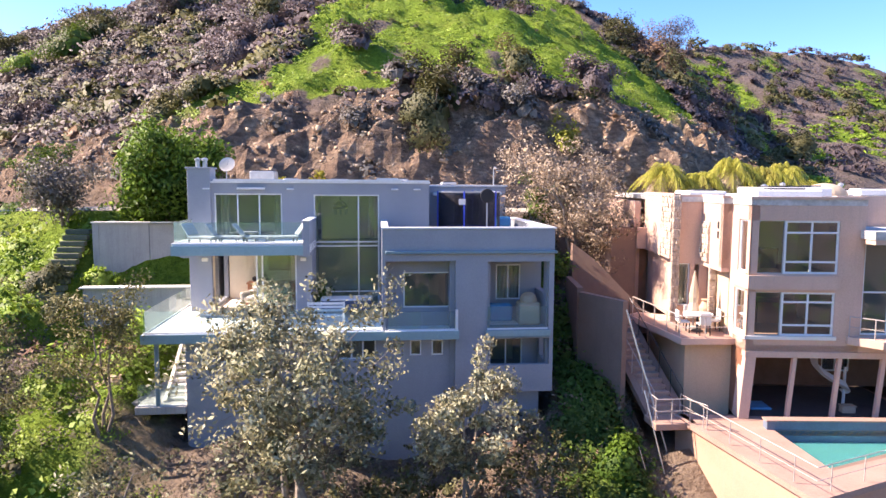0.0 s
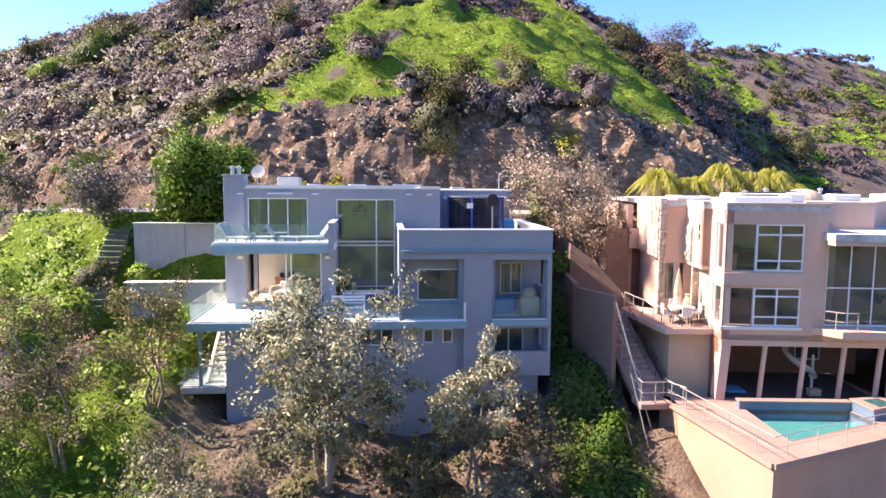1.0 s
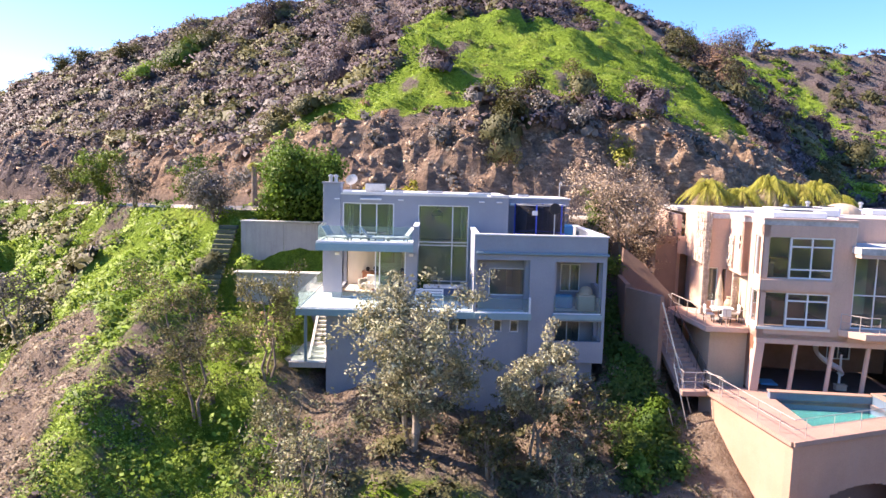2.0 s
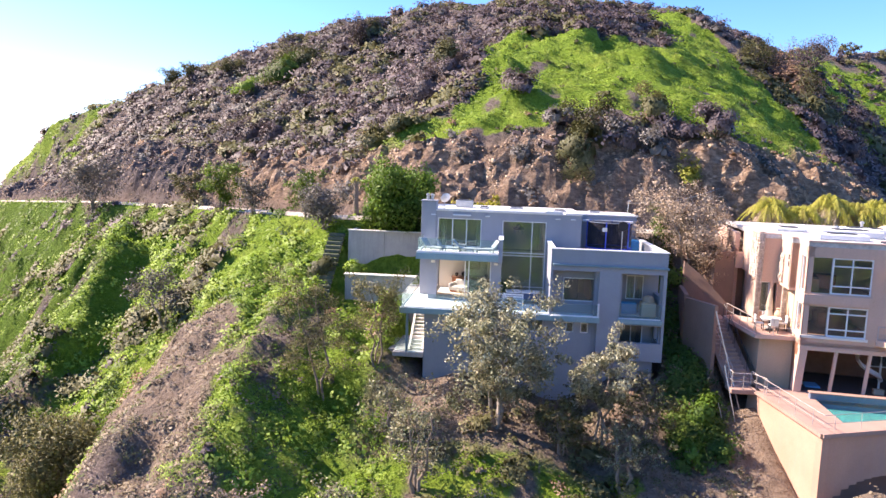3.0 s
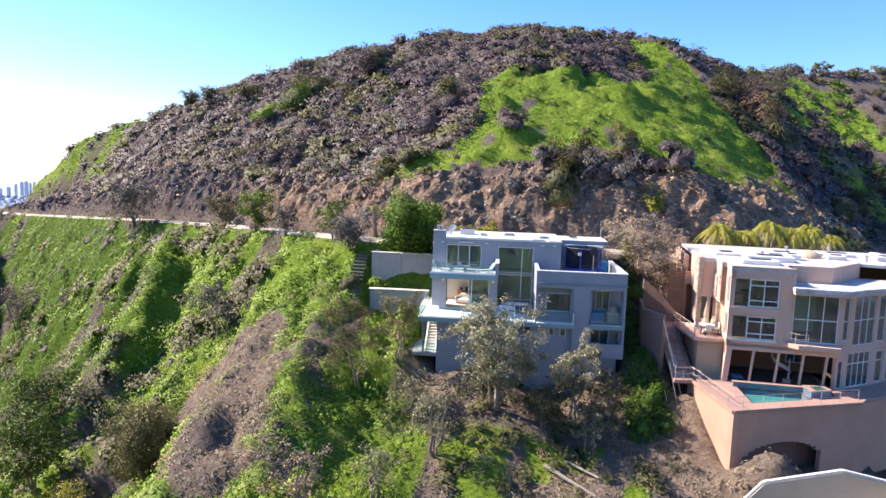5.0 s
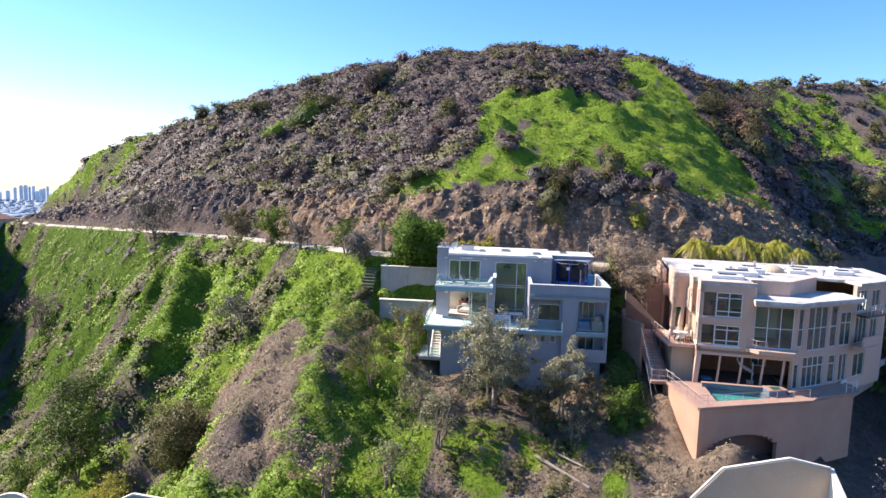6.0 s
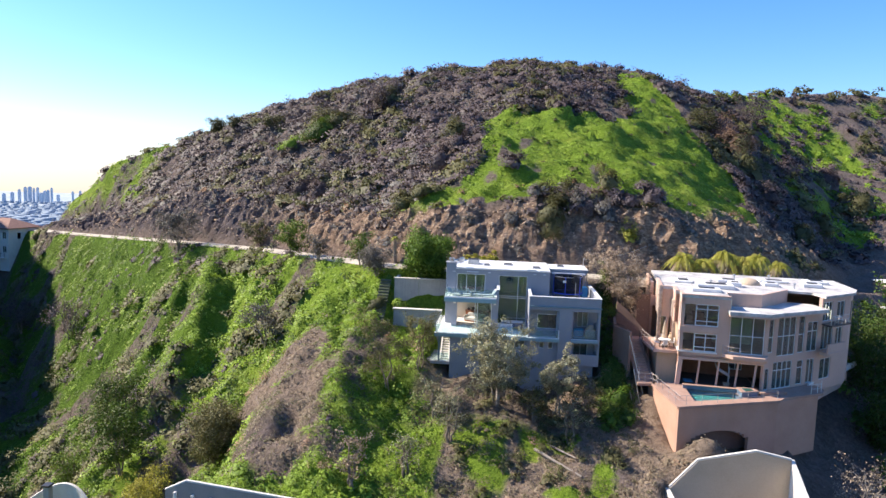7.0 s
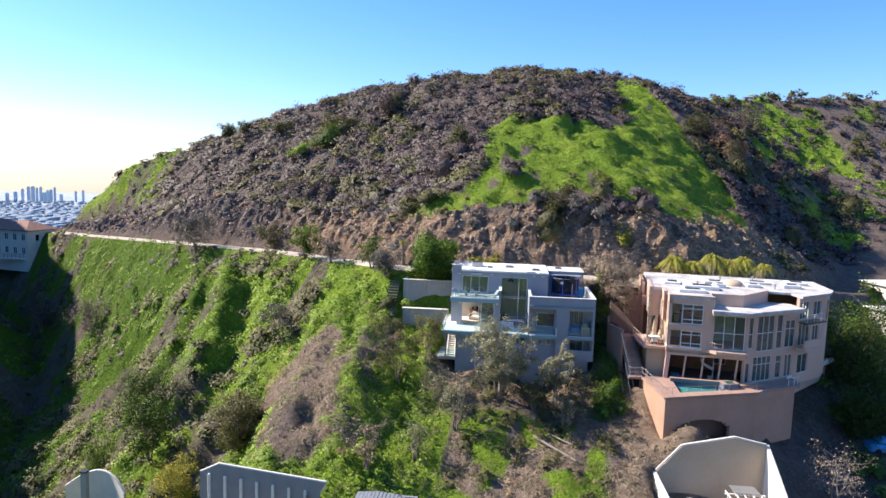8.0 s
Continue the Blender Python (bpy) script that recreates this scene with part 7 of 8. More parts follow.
field("dry_brush", 215, 300, (-32, 12, 4, 34), lambda x, y, sd, g: (sd < -8) * smooth(-0.02, 0.14, fbm(x / 4, y / 4, 3, 87)) * 0.7, 0.35, 1.15, 0.85, "leaf_rust", 0.08, 110, "low brown brush on the dry spur", 5, heart=False)
field("yard_brush", 221, 170, (-7, 8.5, 10, 25), lambda x, y, sd, g: 0.75 * smooth(-0.1, 0.1, fbm(x / 5, y / 5, 2, 83)) + 0 * x, 0.4, 1.3, 0.9, "leaf_olive", 0.09, 120, "scrubby brush below the houses", 5)
field("meadow_tufts", 235, 3000, (-40, 48, 46, 118), lambda x, y, sd, g: (sd > 9) * smooth(0.35, 0.8, g) * smooth(-0.05, 0.1, fbm(x / 4, y / 1.8, 3, 99)), 0.3, 0.8, 0.35, "leaf_green", 0.09, 44, "deeper green tufts along the meadow's terracettes", 7, heart=False)
field("meadow_grass", 231, 9500, (-40, 48, 46, 118), lambda x, y, sd, g: (sd > 9) * smooth(0.35, 0.8, g), 0.3, 0.95, 0.34, "leaf_lime", 0.10, 46, "lush green meadow on the hill's shoulder", 7, heart=False)
field("flank_grass", 241, 3000, (-128, -56, 85, 140), lambda x, y, sd, g: (sd > 9) * g * 0.8, 0.4, 1.2, 0.45, "leaf_lime", 0.15, 30, "green grass on the hill's far flank", 9, heart=False)
field("gully_brush", 251, 150, (6.8, 9.2, 19, 25), lambda x, y, sd, g: 0.9 + 0 * x, 0.4, 1.2, 0.9, "leaf_green", 0.09, 130, "dark green brush in the shaded gully between the houses", 4)
field("gully_ivy", 255, 170, (7.2, 9.0, 21, 34), lambda x, y, sd, g: 0.9 + 0 * x, 0.4, 1.1, 1.0, "leaf_green", 0.08, 130, "dark ivy filling the gap between the houses", 4)
field("creek_brush", 261, 850, (26, 75, 8, 75), lambda x, y, sd, g: (sd < -3) * 0.8, 0.8, 2.6, 0.9, "leaf_green", 0.18, 24, "dark brush filling the side canyon", 9)
field("opposite_brush", 271, 420, (-90, 90, -112, -62), lambda x, y, sd, g: 0.8 + 0 * x, 1.2, 3.6, 0.9, "leaf_green", 0.5, 6, "brush on the canyon's opposite side", 20)


def rock_face(name, seed, n, region, label):
    """Broken blocks of rock bedded in the cutting."""
    rs = np.random.RandomState(seed)
    x, y = rs.uniform(region[0], region[1], n), rs.uniform(region[2], region[3], n)
    z, rock, sd = land(x, y)
    k = (rock > 0.35) & clear_of_houses(x, y) & (sd > 2.6)
    x, y, z = x[k], y[k], z[k]
    r = 0.08 + 0.36 * rs.beta(1, 5, len(x))
    q = np.array([(-1, -1, -1), (1, -1, -1), (1, 1, -1), (-1, 1, -1), (-1, -1, 1), (1, -1, 1), (1, 1, 1), (-1, 1, 1)], float)
    co = q[None] * rs.uniform(0.45, 1.0, (len(x), 8, 3)) * r[:, None, None] * rs.uniform(0.6, 1.3, (len(x), 1, 3)) * (1, 1, 0.7)
    a = rs.uniform(0, 6.28, len(x))
    t = rs.uniform(-0.5, 0.5, len(x))
    cx = co[..., 0] * np.cos(a)[:, None] - co[..., 1] * np.sin(a)[:, None]
    cy = co[..., 0] * np.sin(a)[:, None] + co[..., 1] * np.cos(a)[:, None]
    cz = co[..., 2] + cx * t[:, None]
    co = np.stack([cx + x[:, None], cy + y[:, None], cz + (z - 0.3 * r)[:, None]], -1).reshape(-1, 3)
    f = np.array([(0, 3, 2, 1), (0, 1, 5, 4), (1, 2, 6, 5), (2, 3, 7, 6), (3, 0, 4, 7), (4, 5, 6, 7)])
    f = (f[None] + 8 * np.arange(len(x))[:, None, None]).reshape(-1, 4)
    return tagged(new(name, fast_mesh(name, co, f, [M["rock"]])), label, "rock", kind="stuff")


M["rock"] = surface("broken_rock", (0.27, 0.18, 0.12), (0.6, 0.46, 0.33), 0.8, 6, 0.95, relief=0.8, dist=0.08)
rock_face("cliff_rocks", 300, 36000, (-112, 44, 38, 112), "broken tan rock faces of the road cutting")


def one_shrub(name, x, y, r, t, mat_name, leaf, dens, tone, label, seed, group=""):
    """A shrub that stands out: stems and a lobed crown."""
    rs = np.random.RandomState(seed)
    z = float(height(np.array([x]), np.array([y]))[0])
    ob = thing(name, (x, y, z), label, "shrub", group)
    bm = bmesh.new()
    for i in range(6):
        a = rs.uniform(0, 6.28)
        rod(bm, (x, y, z - 0.2), (x + math.cos(a) * r * 0.5, y + math.sin(a) * r * 0.5, z + t * rs.uniform(0.4, 0.75)), 0.05, 5, 0.015)
    part("stems", bm, M["bark"], ob)
    lobes = 9
    lo = rs.normal(size=(lobes, 3)) * (0.42 * r, 0.42 * r, 0.2 * t)
    lo[:, 2] = np.abs(lo[:, 2]) + 0.45 * t
    grad = [np.clip(float(np.diff(height(np.array([x - 0.8 * ax, x + 0.8 * ax]), np.array([y - 0.8 * ay, y + 0.8 * ay])))[0]) / 1.6, -1.2, 1.2) for ax, ay in ((1, 0), (0, 1))]
    lo[:, 2] += lo[:, 0] * grad[0] + lo[:, 1] * grad[1]
    lr = r * rs.uniform(0.36, 0.6, lobes)
    n = int(dens * r * r)
    w = rs.randint(0, lobes, n)
    d = ball_points(n, rs, -0.6)
    p = lo[w] + d * (lr[w] * rs.uniform(0.35, 1.08, n))[:, None]
    out = unit(d + 1.2 * unit(lo[w] - (0, 0, 0.25 * t)) + (0, 0, 0.2))
    c, f = cards(p + (x, y, z), leaf, rs, 0.6, out, 0.5)
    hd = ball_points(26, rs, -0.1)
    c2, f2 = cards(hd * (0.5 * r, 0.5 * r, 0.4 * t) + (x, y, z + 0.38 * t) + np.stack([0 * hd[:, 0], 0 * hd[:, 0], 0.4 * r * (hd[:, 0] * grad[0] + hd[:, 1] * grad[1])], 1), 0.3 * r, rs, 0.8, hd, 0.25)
    # the last 26 blades are toned down, a painted darkness inside the crown
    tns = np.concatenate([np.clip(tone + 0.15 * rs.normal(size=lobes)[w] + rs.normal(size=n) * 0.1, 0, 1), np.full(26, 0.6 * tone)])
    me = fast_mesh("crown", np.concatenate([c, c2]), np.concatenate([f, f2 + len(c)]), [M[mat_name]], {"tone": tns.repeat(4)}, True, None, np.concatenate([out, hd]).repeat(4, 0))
    link_mesh("crown", me, ob)
    return ob


def tree(name, x, y, h, spread, stems, mat_name, bark, n, leaf, tone, label, seed, lean=(0, 0), start=0.35, thick=0.16, z=None, narrow=0.45, clump=0.32, group=""):
    """A tapered trunk or several, limbs, twigs and a crown of leaf clumps with gaps between."""
    rs = np.random.RandomState(seed)
    if z is None:
        z = float(height(np.array([x]), np.array([y]))[0]) - 0.15
    ob = thing(name, (x, y, z), label, "tree", group)
    bm = bmesh.new()
    tips = []
    for s in range(stems):
        a = 2 * math.pi * (s + rs.uniform(-0.3, 0.3)) / stems
        out = 0.0 if stems == 1 else rs.uniform(0.25, 0.5) * spread
        p = np.array([x + (0.12 * math.cos(a) if stems > 1 else 0), y + (0.12 * math.sin(a) if stems > 1 else 0), z])
        top = np.array([x + lean[0] + math.cos(a) * out, y + lean[1] + math.sin(a) * out, z + h * rs.uniform(0.78, 0.9)])
        r = thick * (1 if stems == 1 else 0.7)
        k = 6
        pts = [p + (top - p) * (i / k) ** 1.0 + np.append(rs.normal(size=2) * 0.05 * h * 0.5 * (i > 0), 0) for i in range(k + 1)]
        for i in range(k):
            rod(bm, pts[i], pts[i + 1], r * (1 - i / k * 0.8), 7, r * (1 - (i + 1) / k * 0.8))
            f = (i + 1) / k
            if f >= start:
                for b in range(rs.randint(2, 4)):
                    an = rs.uniform(0, 6.28)
                    L = spread * rs.uniform(0.45, 1.0) * (1.15 - 0.6 * abs(f - 0.6))
                    q = pts[i + 1] + np.array([math.cos(an) * L, math.sin(an) * L, L * rs.uniform(0.05, 0.6)])
                    mid = (pts[i + 1] + q) / 2 + rs.normal(size=3) * 0.08 * L
                    rr = max(0.012, r * 0.32 * (1.2 - f))
                    rod(bm, pts[i + 1], mid, rr, 5, rr * 0.7)
                    rod(bm, mid, q, rr * 0.7, 4, rr * 0.3)
                    tips += [q, mid + (q - mid) * 0.4]
                    for tw in range(2):
                        e = mid + rs.normal(size=3) * 0.28 * L + (q - mid) * 0.6
                        rod(bm, mid, e, rr * 0.4, 3, rr * 0.15)
                        tips.append(e)
        tips.append(pts[-1])
    part("trunk", bm, bark, ob)
    tips = np.array(tips)
    w = rs.randint(0, len(tips), n)
    cr = clump * spread * rs.uniform(0.6, 1.25, len(tips))
    d = rs.normal(size=(n, 3))
    d *= (rs.uniform(size=n) ** 0.42 / np.linalg.norm(d, axis=1))[:, None]
    p = tips[w] + d * cr[w][:, None] * (1, 1, 0.85)
    mid = tips.mean(0)
    out = unit(unit(d) + 0.9 * unit(tips[w] - mid) + (0, 0, 0.2))
    c, f = cards(p, leaf, rs, narrow, unit(d), 0.9)
    tn = np.clip(tone + (rs.uniform(-0.3, 0.3, len(tips)))[w] + rs.normal(size=n) * 0.12, 0, 1)
    link_mesh("crown", fast_mesh("crown", c, f, [M[mat_name]], {"tone": tn.repeat(4)}, True, None, unit(out + 0.45 * rs.normal(size=out.shape)).repeat(4, 0)), ob)
    return ob


E_ = M["bark_pale"]
tree("gum_tree", -2.8, 20.6, 7.6, 3.0, 4, "leaf_euca", E_, 19000, 0.085, 0.42, "pale-stemmed gum tree with grey-brown leaves before the house", 1, start=0.3, thick=0.2, clump=0.19)
tree("gum_tree", 2.9, 21.0, 6.4, 1.8, 3, "leaf_euca", E_, 10500, 0.08, 0.62, "slim pale gum tree with silvery tan leaves", 2, start=0.35, thick=0.13, clump=0.22)
tree("willow_tree", -13.0, 22.2, 7.9, 1.7, 2, "leaf_olive", M["bark"], 6500, 0.07, 0.95, "tall thin olive tree leaning on the slope", 3, lean=(-1.0, 0.6), start=0.3, thick=0.12, narrow=0.35)
tree("pepper_tree", -10.3, 24.6, 5.9, 1.5, 3, "leaf_olive", M["bark"], 5200, 0.065, 0.95, "grey-green feathery tree beside the deck", 4, start=0.5, thick=0.1)
tree("ficus_tree", -11.2, 36.9, 5.5, 2.2, 4, "leaf_ficus", M["bark"], 30000, 0.12, 0.42, "dense round glossy green tree above the garden wall", 5, start=0.2, thick=0.16, clump=0.5, z=16.8)
tree("bare_tree", 10.0, 33.4, 5.6, 2.9, 4, "leaf_straw", E_, 22000, 0.075, 0.5, "dry pinkish-grey tree with fine twigs between the houses", 6, start=0.25, thick=0.16, clump=0.26, z=15.6)
tree("olive_tree", -17.2, 38.0, 3.3, 1.7, 3, "leaf_grey", M["bark"], 6500, 0.09, 0.8, "rounded grey-green olive tree by the road", 7, start=0.2, thick=0.14, clump=0.42)
tree("roadside_tree", -31.5, 50.6, 4.8, 1.8, 2, "leaf_green", M["bark"], 4200, 0.12, 0.85, "yellow-green tree on the road's edge", 8, start=0.3, clump=0.42, group="roadside trees")
tree("roadside_tree", -26.5, 46.6, 3.2, 1.3, 2, "leaf_grey", M["bark"], 2200, 0.11, 0.5, "small grey tree on the road's edge", 9, start=0.3, group="roadside trees")
tree("roadside_tree", -41.5, 64.2, 4.2, 1.9, 2, "leaf_olive", M["bark"], 2800, 0.12, 0.4, "olive tree under the road's cutting", 10, start=0.3, group="roadside trees")
tree("roadside_tree", -55.5, 66.5, 6.4, 3.0, 3, "leaf_grey", M["bark"], 4600, 0.14, 0.35, "dark grey tree at the road's edge", 12, start=0.3, group="roadside trees")
tree("roadside_tree", -19.8, 41.6, 3.8, 1.4, 2, "leaf_green", M["bark"], 2800, 0.1, 0.6, "small yellow-green tree at the road's edge", 13, start=0.3, group="roadside trees")
tree("slope_tree", -29.8, 36.2, 4.8, 1.9, 2, "leaf_grey", M["bark"], 2600, 0.10, 0.5, "leaning grey tree on the green slope", 14, lean=(-1.2, 0), start=0.4)
tree("slope_tree", -30.0, 22.6, 6.2, 2.5, 4, "leaf_olive", M["bark"], 15000, 0.1, 0.9, "rounded olive-brown tree at the slope's foot", 15, start=0.15, clump=0.42)
tree("thicket_tree", -41.5, 25.5, 7.0, 2.6, 4, "leaf_green", M["bark"], 6500, 0.12, 0.1, "tangled dark green trees in the canyon bottom", 16, start=0.2)
tree("thicket_tree", -46.0, 33.0, 6.5, 2.8, 4, "leaf_green", M["bark"], 6000, 0.12, 0.1, "tangled dark green trees in the canyon bottom", 17, start=0.2)
tree("acacia_tree", -35.5, 19.5, 6.6, 2.0, 4, "leaf_gold", M["bark"], 12000, 0.085, 0.9, "yellow-flowering tree at the canyon bottom", 18, start=0.15, clump=0.4)
tree("acacia_tree", -52.0, 33.0, 5.0, 2.0, 3, "leaf_green", M["bark"], 4200, 0.12, 0.9, "light green tree at the canyon bottom", 19, start=0.15, clump=0.4)
tree("bare_oak", -79.0, 72.5, 6.5, 3.2, 3, "leaf_mauve", E_, 3600, 0.12, 0.6, "leafless grey-pink tree in the shaded canyon", 20, start=0.2)
tree("bare_oak", -100.0, 88.0, 6.5, 3.2, 3, "leaf_mauve", E_, 3600, 0.12, 0.5, "leafless grey-pink tree in the shaded canyon", 21, start=0.2)
tree("dead_tree", 27.5, 16.5, 5.0, 2.3, 4, "leaf_straw", E_, 900, 0.09, 0.95, "bare pale branching tree below the terrace", 22, start=0.2, thick=0.14)
tree("yard_tree", -6.6, 16.6, 4.6, 1.5, 3, "leaf_euca", M["bark"], 1560, 0.08, 0.25, "thin brown-leaved tree on the lower yard", 23, clump=0.24, start=0.3, group="yard trees")
tree("yard_tree", -8.2, 19.4, 3.8, 1.3, 3, "leaf_euca", M["bark"], 1200, 0.08, 0.2, "reddish brushy tree by the house's foot", 24, clump=0.24, start=0.25, group="yard trees")
tree("yard_tree", 3.6, 17.8, 3.6, 1.4, 2, "leaf_euca", M["bark"], 1320, 0.08, 0.3, "rusty brown small tree on the lower yard", 25, clump=0.24, start=0.35, group="yard trees")
tree("yard_tree", 0.6, 19.8, 3.0, 1.5, 3, "leaf_olive", M["bark"], 1900, 0.09, 0.75, "dark shaded bushy tree by the house's foot", 26, clump=0.24, start=0.2, group="yard trees")
tree("yard_tree", 5.2, 20.6, 2.8, 1.4, 3, "leaf_olive", M["bark"], 1700, 0.09, 0.7, "dark shaded bushy tree by the house's foot", 27, clump=0.24, start=0.2, group="yard trees")
tree("yard_tree", -13.8, 11.0, 5.0, 1.3, 3, "leaf_straw", M["bark"], 1440, 0.08, 0.2, "thin dry brown tree on the lower slope", 28, clump=0.24, start=0.3, group="yard trees")
tree("yard_tree", -10.0, 13.5, 3.8, 1.2, 3, "leaf_euca", M["bark"], 1080, 0.08, 0.3, "thin brown-leaved tree on the lower yard", 29, clump=0.24, start=0.3, group="yard trees")
one_shrub("toyon_bush", 3.6, 46.0, 2.9, 3.0, "leaf_olive", 0.12, 560, 0.15, "large dark green bush on the cliff's brow", 31)
one_shrub("ceanothus_bush", 10.6, 51.8, 2.0, 2.8, "leaf_olive", 0.12, 560, 0.6, "rounded brown-green bush in the meadow", 32)
one_shrub("sage_bush", 15.8, 48.6, 1.9, 2.8, "leaf_mauve", 0.10, 620, 0.85, "rounded pinkish grey bush on the cliff's brow", 33)
one_shrub("sage_bush", 1.3, 48.4, 1.3, 2.2, "leaf_grey", 0.10, 620, 0.95, "pale grey sage bush on the cliff's brow", 34)
one_shrub("sage_bush", -1.5, 46.0, 1.2, 2.0, "leaf_grey", 0.10, 620, 0.9, "pale grey sage bush on the cliff face", 35)
one_shrub("sage_bush", 7.9, 47.0, 1.3, 2.2, "leaf_mauve", 0.10, 620, 0.95, "pinkish grey bush on the cliff's brow", 36)
one_shrub("sage_bush", 10.2, 46.0, 1.4, 1.9, "leaf_grey", 0.10, 620, 0.9, "pale grey sage bush on the cliff's brow", 37)
one_shrub("yellow_bush", 12.6, 44.6, 1.2, 1.6, "leaf_gold", 0.10, 560, 0.4, "yellow-green bush on the cliff face", 38)
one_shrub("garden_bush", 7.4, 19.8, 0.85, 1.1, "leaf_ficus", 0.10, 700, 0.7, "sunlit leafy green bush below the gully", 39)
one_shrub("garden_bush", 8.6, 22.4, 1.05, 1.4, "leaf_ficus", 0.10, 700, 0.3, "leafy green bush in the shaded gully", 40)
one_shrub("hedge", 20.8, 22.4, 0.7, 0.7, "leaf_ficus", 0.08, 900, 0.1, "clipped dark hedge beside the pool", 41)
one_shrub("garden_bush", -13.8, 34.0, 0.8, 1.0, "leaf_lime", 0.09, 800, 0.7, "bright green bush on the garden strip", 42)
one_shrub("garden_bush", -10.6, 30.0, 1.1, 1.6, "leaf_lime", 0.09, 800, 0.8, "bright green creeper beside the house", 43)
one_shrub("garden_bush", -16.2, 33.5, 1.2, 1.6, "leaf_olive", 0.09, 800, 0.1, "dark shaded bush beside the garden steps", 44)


for i, (bx, by, br, bt, bm_, tone) in enumerate(((40.0, 93.0, 4.2, 4.2, "leaf_rust", 0.35), (41.5, 88.0, 3.4, 4.0, "leaf_olive", 0.25), (43.5, 84.0, 2.8, 3.2, "leaf_mauve", 0.5), (37.5, 98.0, 2.6, 3.0, "leaf_mauve", 0.6),
        (52.4, 99.8, 2.8, 3.6, "leaf_mauve", 0.8), (70.3, 106.0, 3.6, 4.0, "leaf_olive", 0.3), (66.7, 113.6, 3.4, 3.6, "leaf_mauve", 0.4), (47.0, 78.0, 2.4, 2.8, "leaf_olive", 0.4), (56.0, 90.0, 2.6, 3.0, "leaf_olive", 0.2),
        (-38.3, 90.9, 4.0, 3.6, "leaf_green", 0.35), (-35.5, 92.5, 2.8, 3.0, "leaf_olive", 0.2), (-26.6, 96.1, 3.2, 3.4, "leaf_olive", 0.1), (-12.6, 63.9, 2.4, 2.4, "leaf_mauve", 0.75), (-10.2, 65.5, 2.0, 2.2, "leaf_mauve", 0.6),
        (-40.8, 75.9, 2.8, 2.4, "leaf_mauve", 0.35), (-37.5, 74.0, 2.2, 2.2, "leaf_mauve", 0.3), (-33.5, 71.5, 2.4, 2.4, "leaf_mauve", 0.45), (-17.0, 55.7, 2.0, 2.0, "leaf_olive", 0.5), (-14.0, 54.0, 1.8, 1.8, "leaf_olive", 0.6), (-11.0, 68.7, 2.4, 2.6, "leaf_olive", 0.35),
        (-1.8, 55.4, 1.8, 1.8, "leaf_mauve", 0.8), (7.0, 47.0, 1.6, 1.8, "leaf_grey", 0.7), (13.0, 49.5, 1.6, 1.8, "leaf_mauve", 0.8))):
    one_shrub("hill_bush", bx, by, br, bt, bm_, 0.12, 190 if br > 2.5 else 320, tone, {"leaf_mauve": "large rounded mauve-grey bush on the hillside", "leaf_olive": "large dark olive bush on the hillside", "leaf_green": "broad dark green bush on the hillside", "leaf_grey": "pale grey sage bush on the hillside", "leaf_rust": "great brown-grey bush beside the meadow"}[bm_], 400 + i, "hill bushes")
one_shrub("lime_bush", -44.1, 89.1, 1.8, 2.2, "leaf_lime", 0.12, 420, 0.6, "bright yellow-green bush standing out on the dark hill", 430)


def palm(name, x, y, h, fr, label, seed, z):
    """A shaggy palm: stout trunk, skirt of dead fronds, arching crown."""
    rs = np.random.RandomState(seed)
    ob = thing(name, (x, y, z), label, "palm", "palms behind the villa")
    part("trunk", lathe([(0.28, 0), (0.22, h * 0.5), (0.2, h)], 10, (x, y, z)), M["bark"], ob)
    def fronds(n, lift, droop, length, mat, nm):
        co, fc = [], []
        for i in range(n):
            a = 6.283 * i / n + rs.uniform(-0.2, 0.2)
            el = lift + rs.uniform(-0.95, 0.5)
            d = np.array([math.cos(a), math.sin(a), 0])
            L = length * rs.uniform(0.6, 1.2)
            pts = [np.array([x, y, z + h]) + d * L * t * math.cos(el) + np.array([0, 0, L * (t * math.sin(el) - droop * t * t)]) for t in np.linspace(0, 1, 7)]
            side = np.array([-d[1], d[0], 0])
            for p, q, t in zip(pts[:-1], pts[1:], np.linspace(0, 1, 6)):
                for s in (-1, 1):
                    for m in range(3):
                        b = p + (q - p) * (m / 3)
                        w = L * 0.26 * (1 - 0.75 * t) * rs.uniform(0.8, 1.2)
                        e = b + side * s * w + (q - p) * 0.9 - np.array([0, 0, 0.8 * w])
                        k = len(co)
                        wd = (q - p) * 0.2
                        co += [b, b + wd, e + wd * 0.3, e]
                        fc.append((k, k + 1, k + 2, k + 3))
        link_mesh(nm, fast_mesh(nm, co, fc, [M[mat]], {"tone": rs.uniform(0.2, 1, len(fc)).repeat(4)}), ob)
    fronds(46, 0.85, 0.95, fr, "leaf_gold", "crown")
    fronds(22, -0.5, 0.9, fr * 0.7, "leaf_straw", "dead_fronds")


for i, (px, py, ph, pr) in enumerate(((18.3, 41.6, 2.9, 1.7), (20.6, 41.2, 2.4, 1.5), (23.2, 42.2, 3.2, 1.9), (25.1, 41.6, 2.7, 1.6), (26.9, 42.6, 3.0, 1.8), (30.6, 45.5, 2.0, 1.4))):
    palm("palm_tree", px, py, ph, pr * 1.4, "golden-leaved palm with a skirt of dry fronds", 60 + i, 18.1)
palm("yucca", -16.0, 43.4, 3.4, 0.7, "thin tall yucca on the cutting's edge", 80, 18.4)
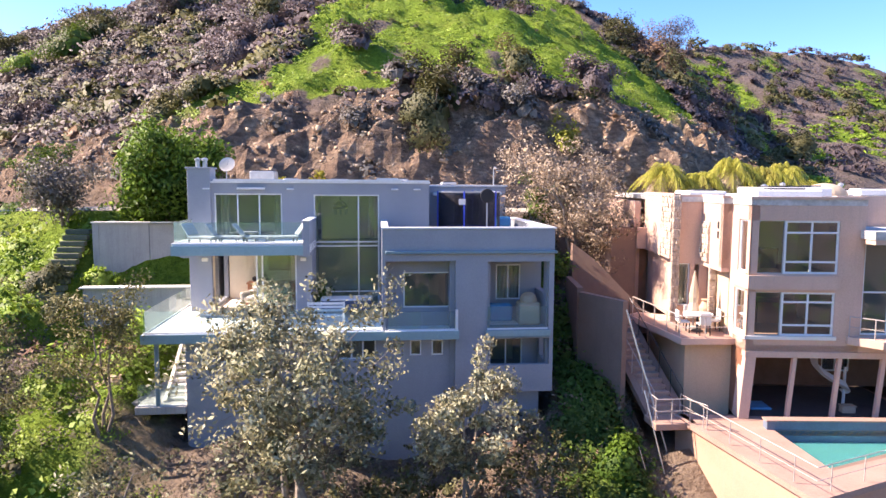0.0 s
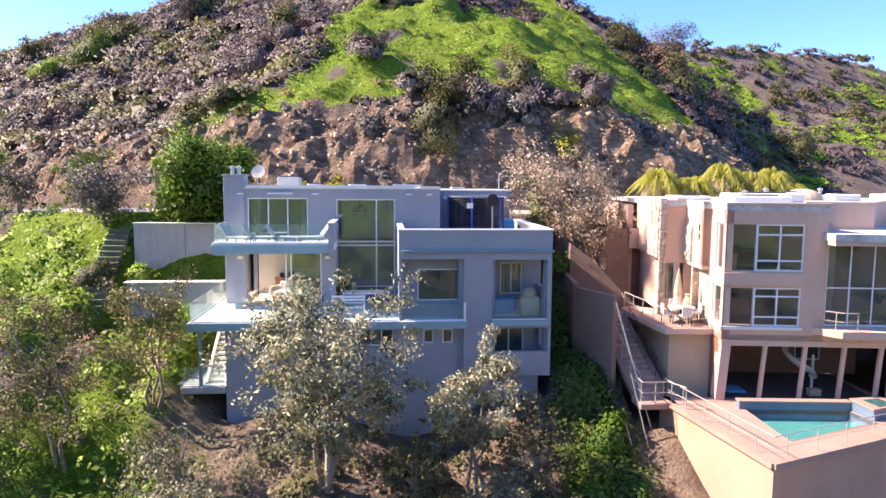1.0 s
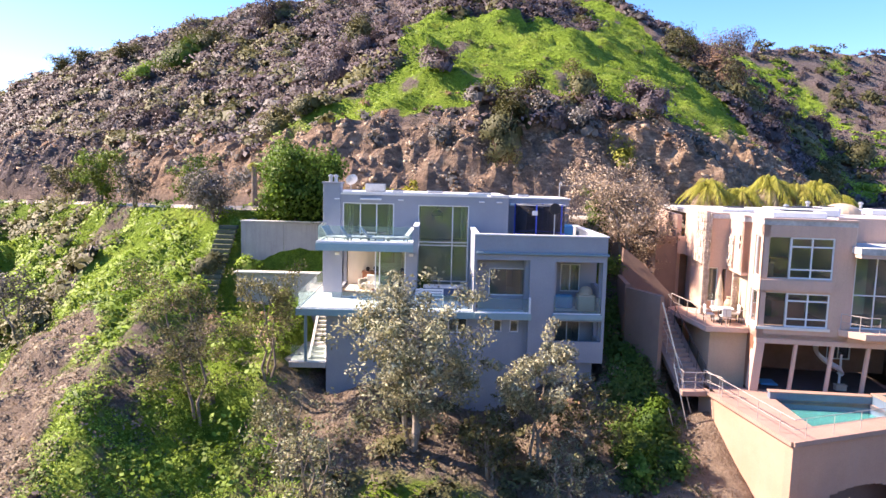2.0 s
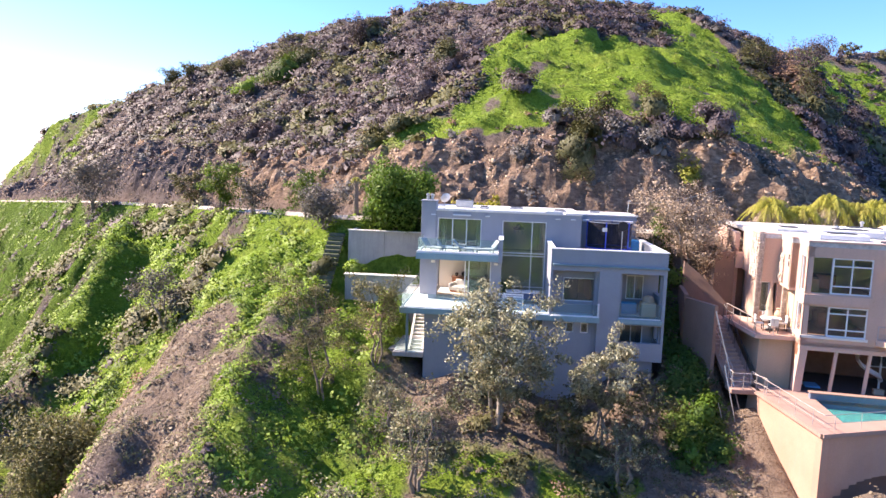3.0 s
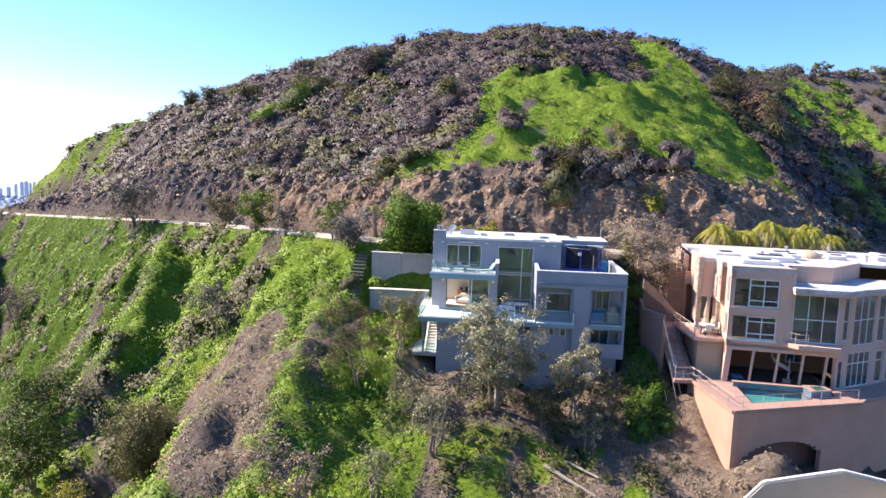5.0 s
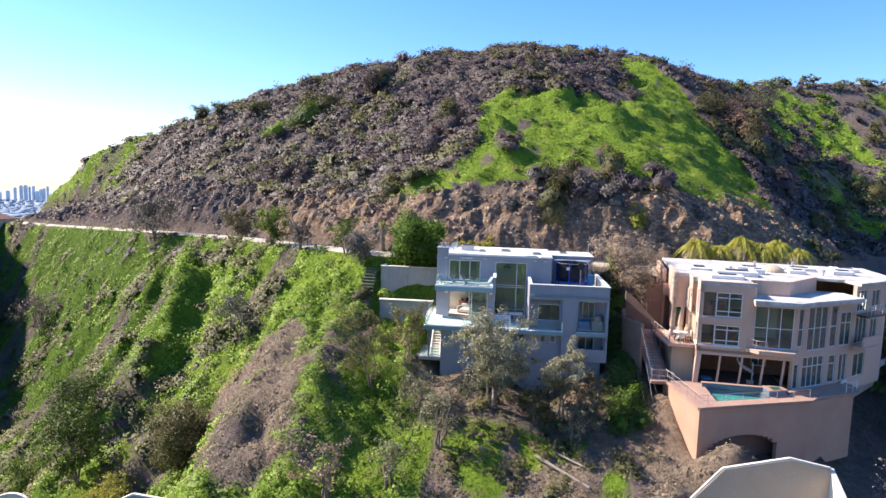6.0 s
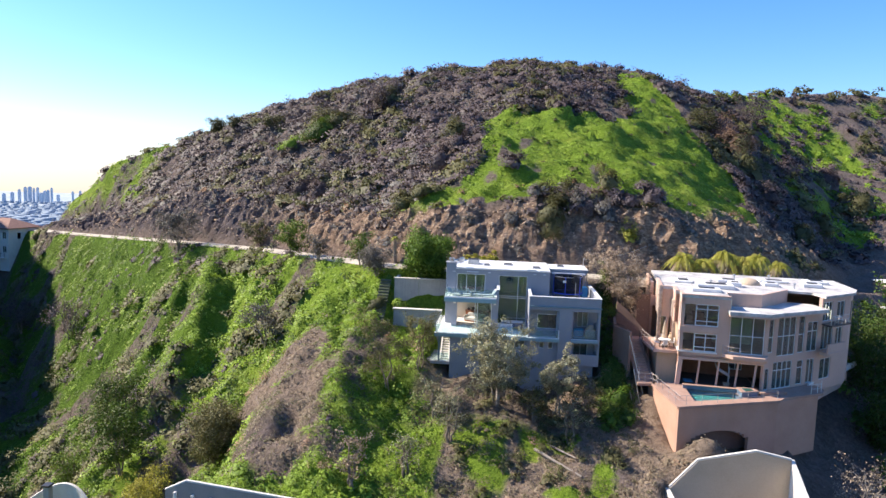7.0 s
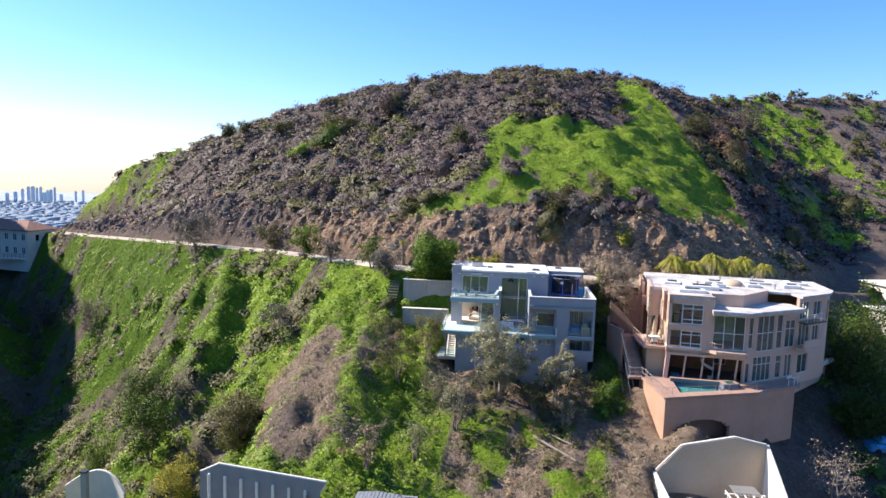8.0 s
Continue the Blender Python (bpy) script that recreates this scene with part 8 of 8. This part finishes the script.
for i, (px, py) in enumerate(((-6.3, 40.8), (-5.0, 41.0), (-3.9, 41.2))):
    one_shrub("pampas_grass", px, py, 0.9, 1.9, "leaf_gold", 0.16, 520, 0.7, "golden pampas tuft behind the roof", 90 + i)
lv = np.random.RandomState(7)
pc, pf_ = cards(np.array([-2.6, 28.9, 15.2]) + lv.normal(size=(260, 3)) * (0.2, 0.2, 0.3), 0.09, lv, 0.4)
link_mesh("foliage", fast_mesh("foliage", pc, pf_, [M["leaf_green"]], {"tone": np.full(len(pc), 0.2)}), planter)

for i, (tx, ty, th, ts) in enumerate(((36.0, 33.5, 6.0, 2.6), (39.5, 37.5, 7.0, 3.0), (34.5, 27.5, 4.6, 2.2), (43.5, 44.0, 7.0, 3.0), (33.5, 38.0, 4.8, 2.2), (38.5, 30.0, 6.0, 2.6))):
    tree("canyon_oak", tx, ty, th, ts, 3, "leaf_green", M["bark"], 5200, 0.13, 0.15, "dark green oak in the shaded side canyon", 140 + i, start=0.15, clump=0.45, group="side canyon oaks")
# dark-toned bushes added to darken the ground where the gap lies in shade
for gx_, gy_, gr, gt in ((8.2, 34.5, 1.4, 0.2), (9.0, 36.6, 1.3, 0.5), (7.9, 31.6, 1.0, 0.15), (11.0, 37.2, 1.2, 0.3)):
    one_shrub("gully_bush", gx_, gy_, gr, gr * 1.3, "leaf_green", 0.09, 700, gt, "dark bush standing in for the shade between the houses", int(200 + 10 * gx_))
for i, (tx, ty, th, ts, mt, tn_) in enumerate(((-27.6, 95.0, 4.6, 2.2, "leaf_mauve", 0.3), (-65.4, 113.5, 3.2, 1.8, "leaf_olive", 0.2), (-73.0, 121.0, 3.0, 1.8, "leaf_olive", 0.2), (-53.0, 105.0, 2.8, 1.8, "leaf_olive", 0.4), (-39.0, 95.0, 3.2, 2.6, "leaf_olive", 0.6), (49.4, 113.0, 5.0, 3.2, "leaf_mauve", 0.7), (35.0, 95.5, 4.0, 2.4, "leaf_olive", 0.3))):
    tree("hill_tree", tx, ty, th, ts, 3, mt, M["bark"], 3000, 0.15, tn_, "lone scrubby tree standing out on the hill", 160 + i, start=0.15, clump=0.4, group="hill trees")
# fallen logs on the lower yard
for a, b, r in (((0.6, 16.6, 0), (4.2, 13.6, 0), 0.14), ((2.0, 17.4, 0), (3.9, 15.3, 0), 0.1)):
    za, zb = (float(height(np.array([p[0]]), np.array([p[1]]))[0]) + r * 0.6 for p in (a, b))
    lg = thing("fallen_log", (a[0], a[1], za), "bleached fallen log on the lower yard", "log", "fallen logs")
    part("log_body", rod(bmesh.new(), (a[0], a[1], za), (b[0], b[1], zb), r, 8, r * 0.6), M["bark_pale"], lg)
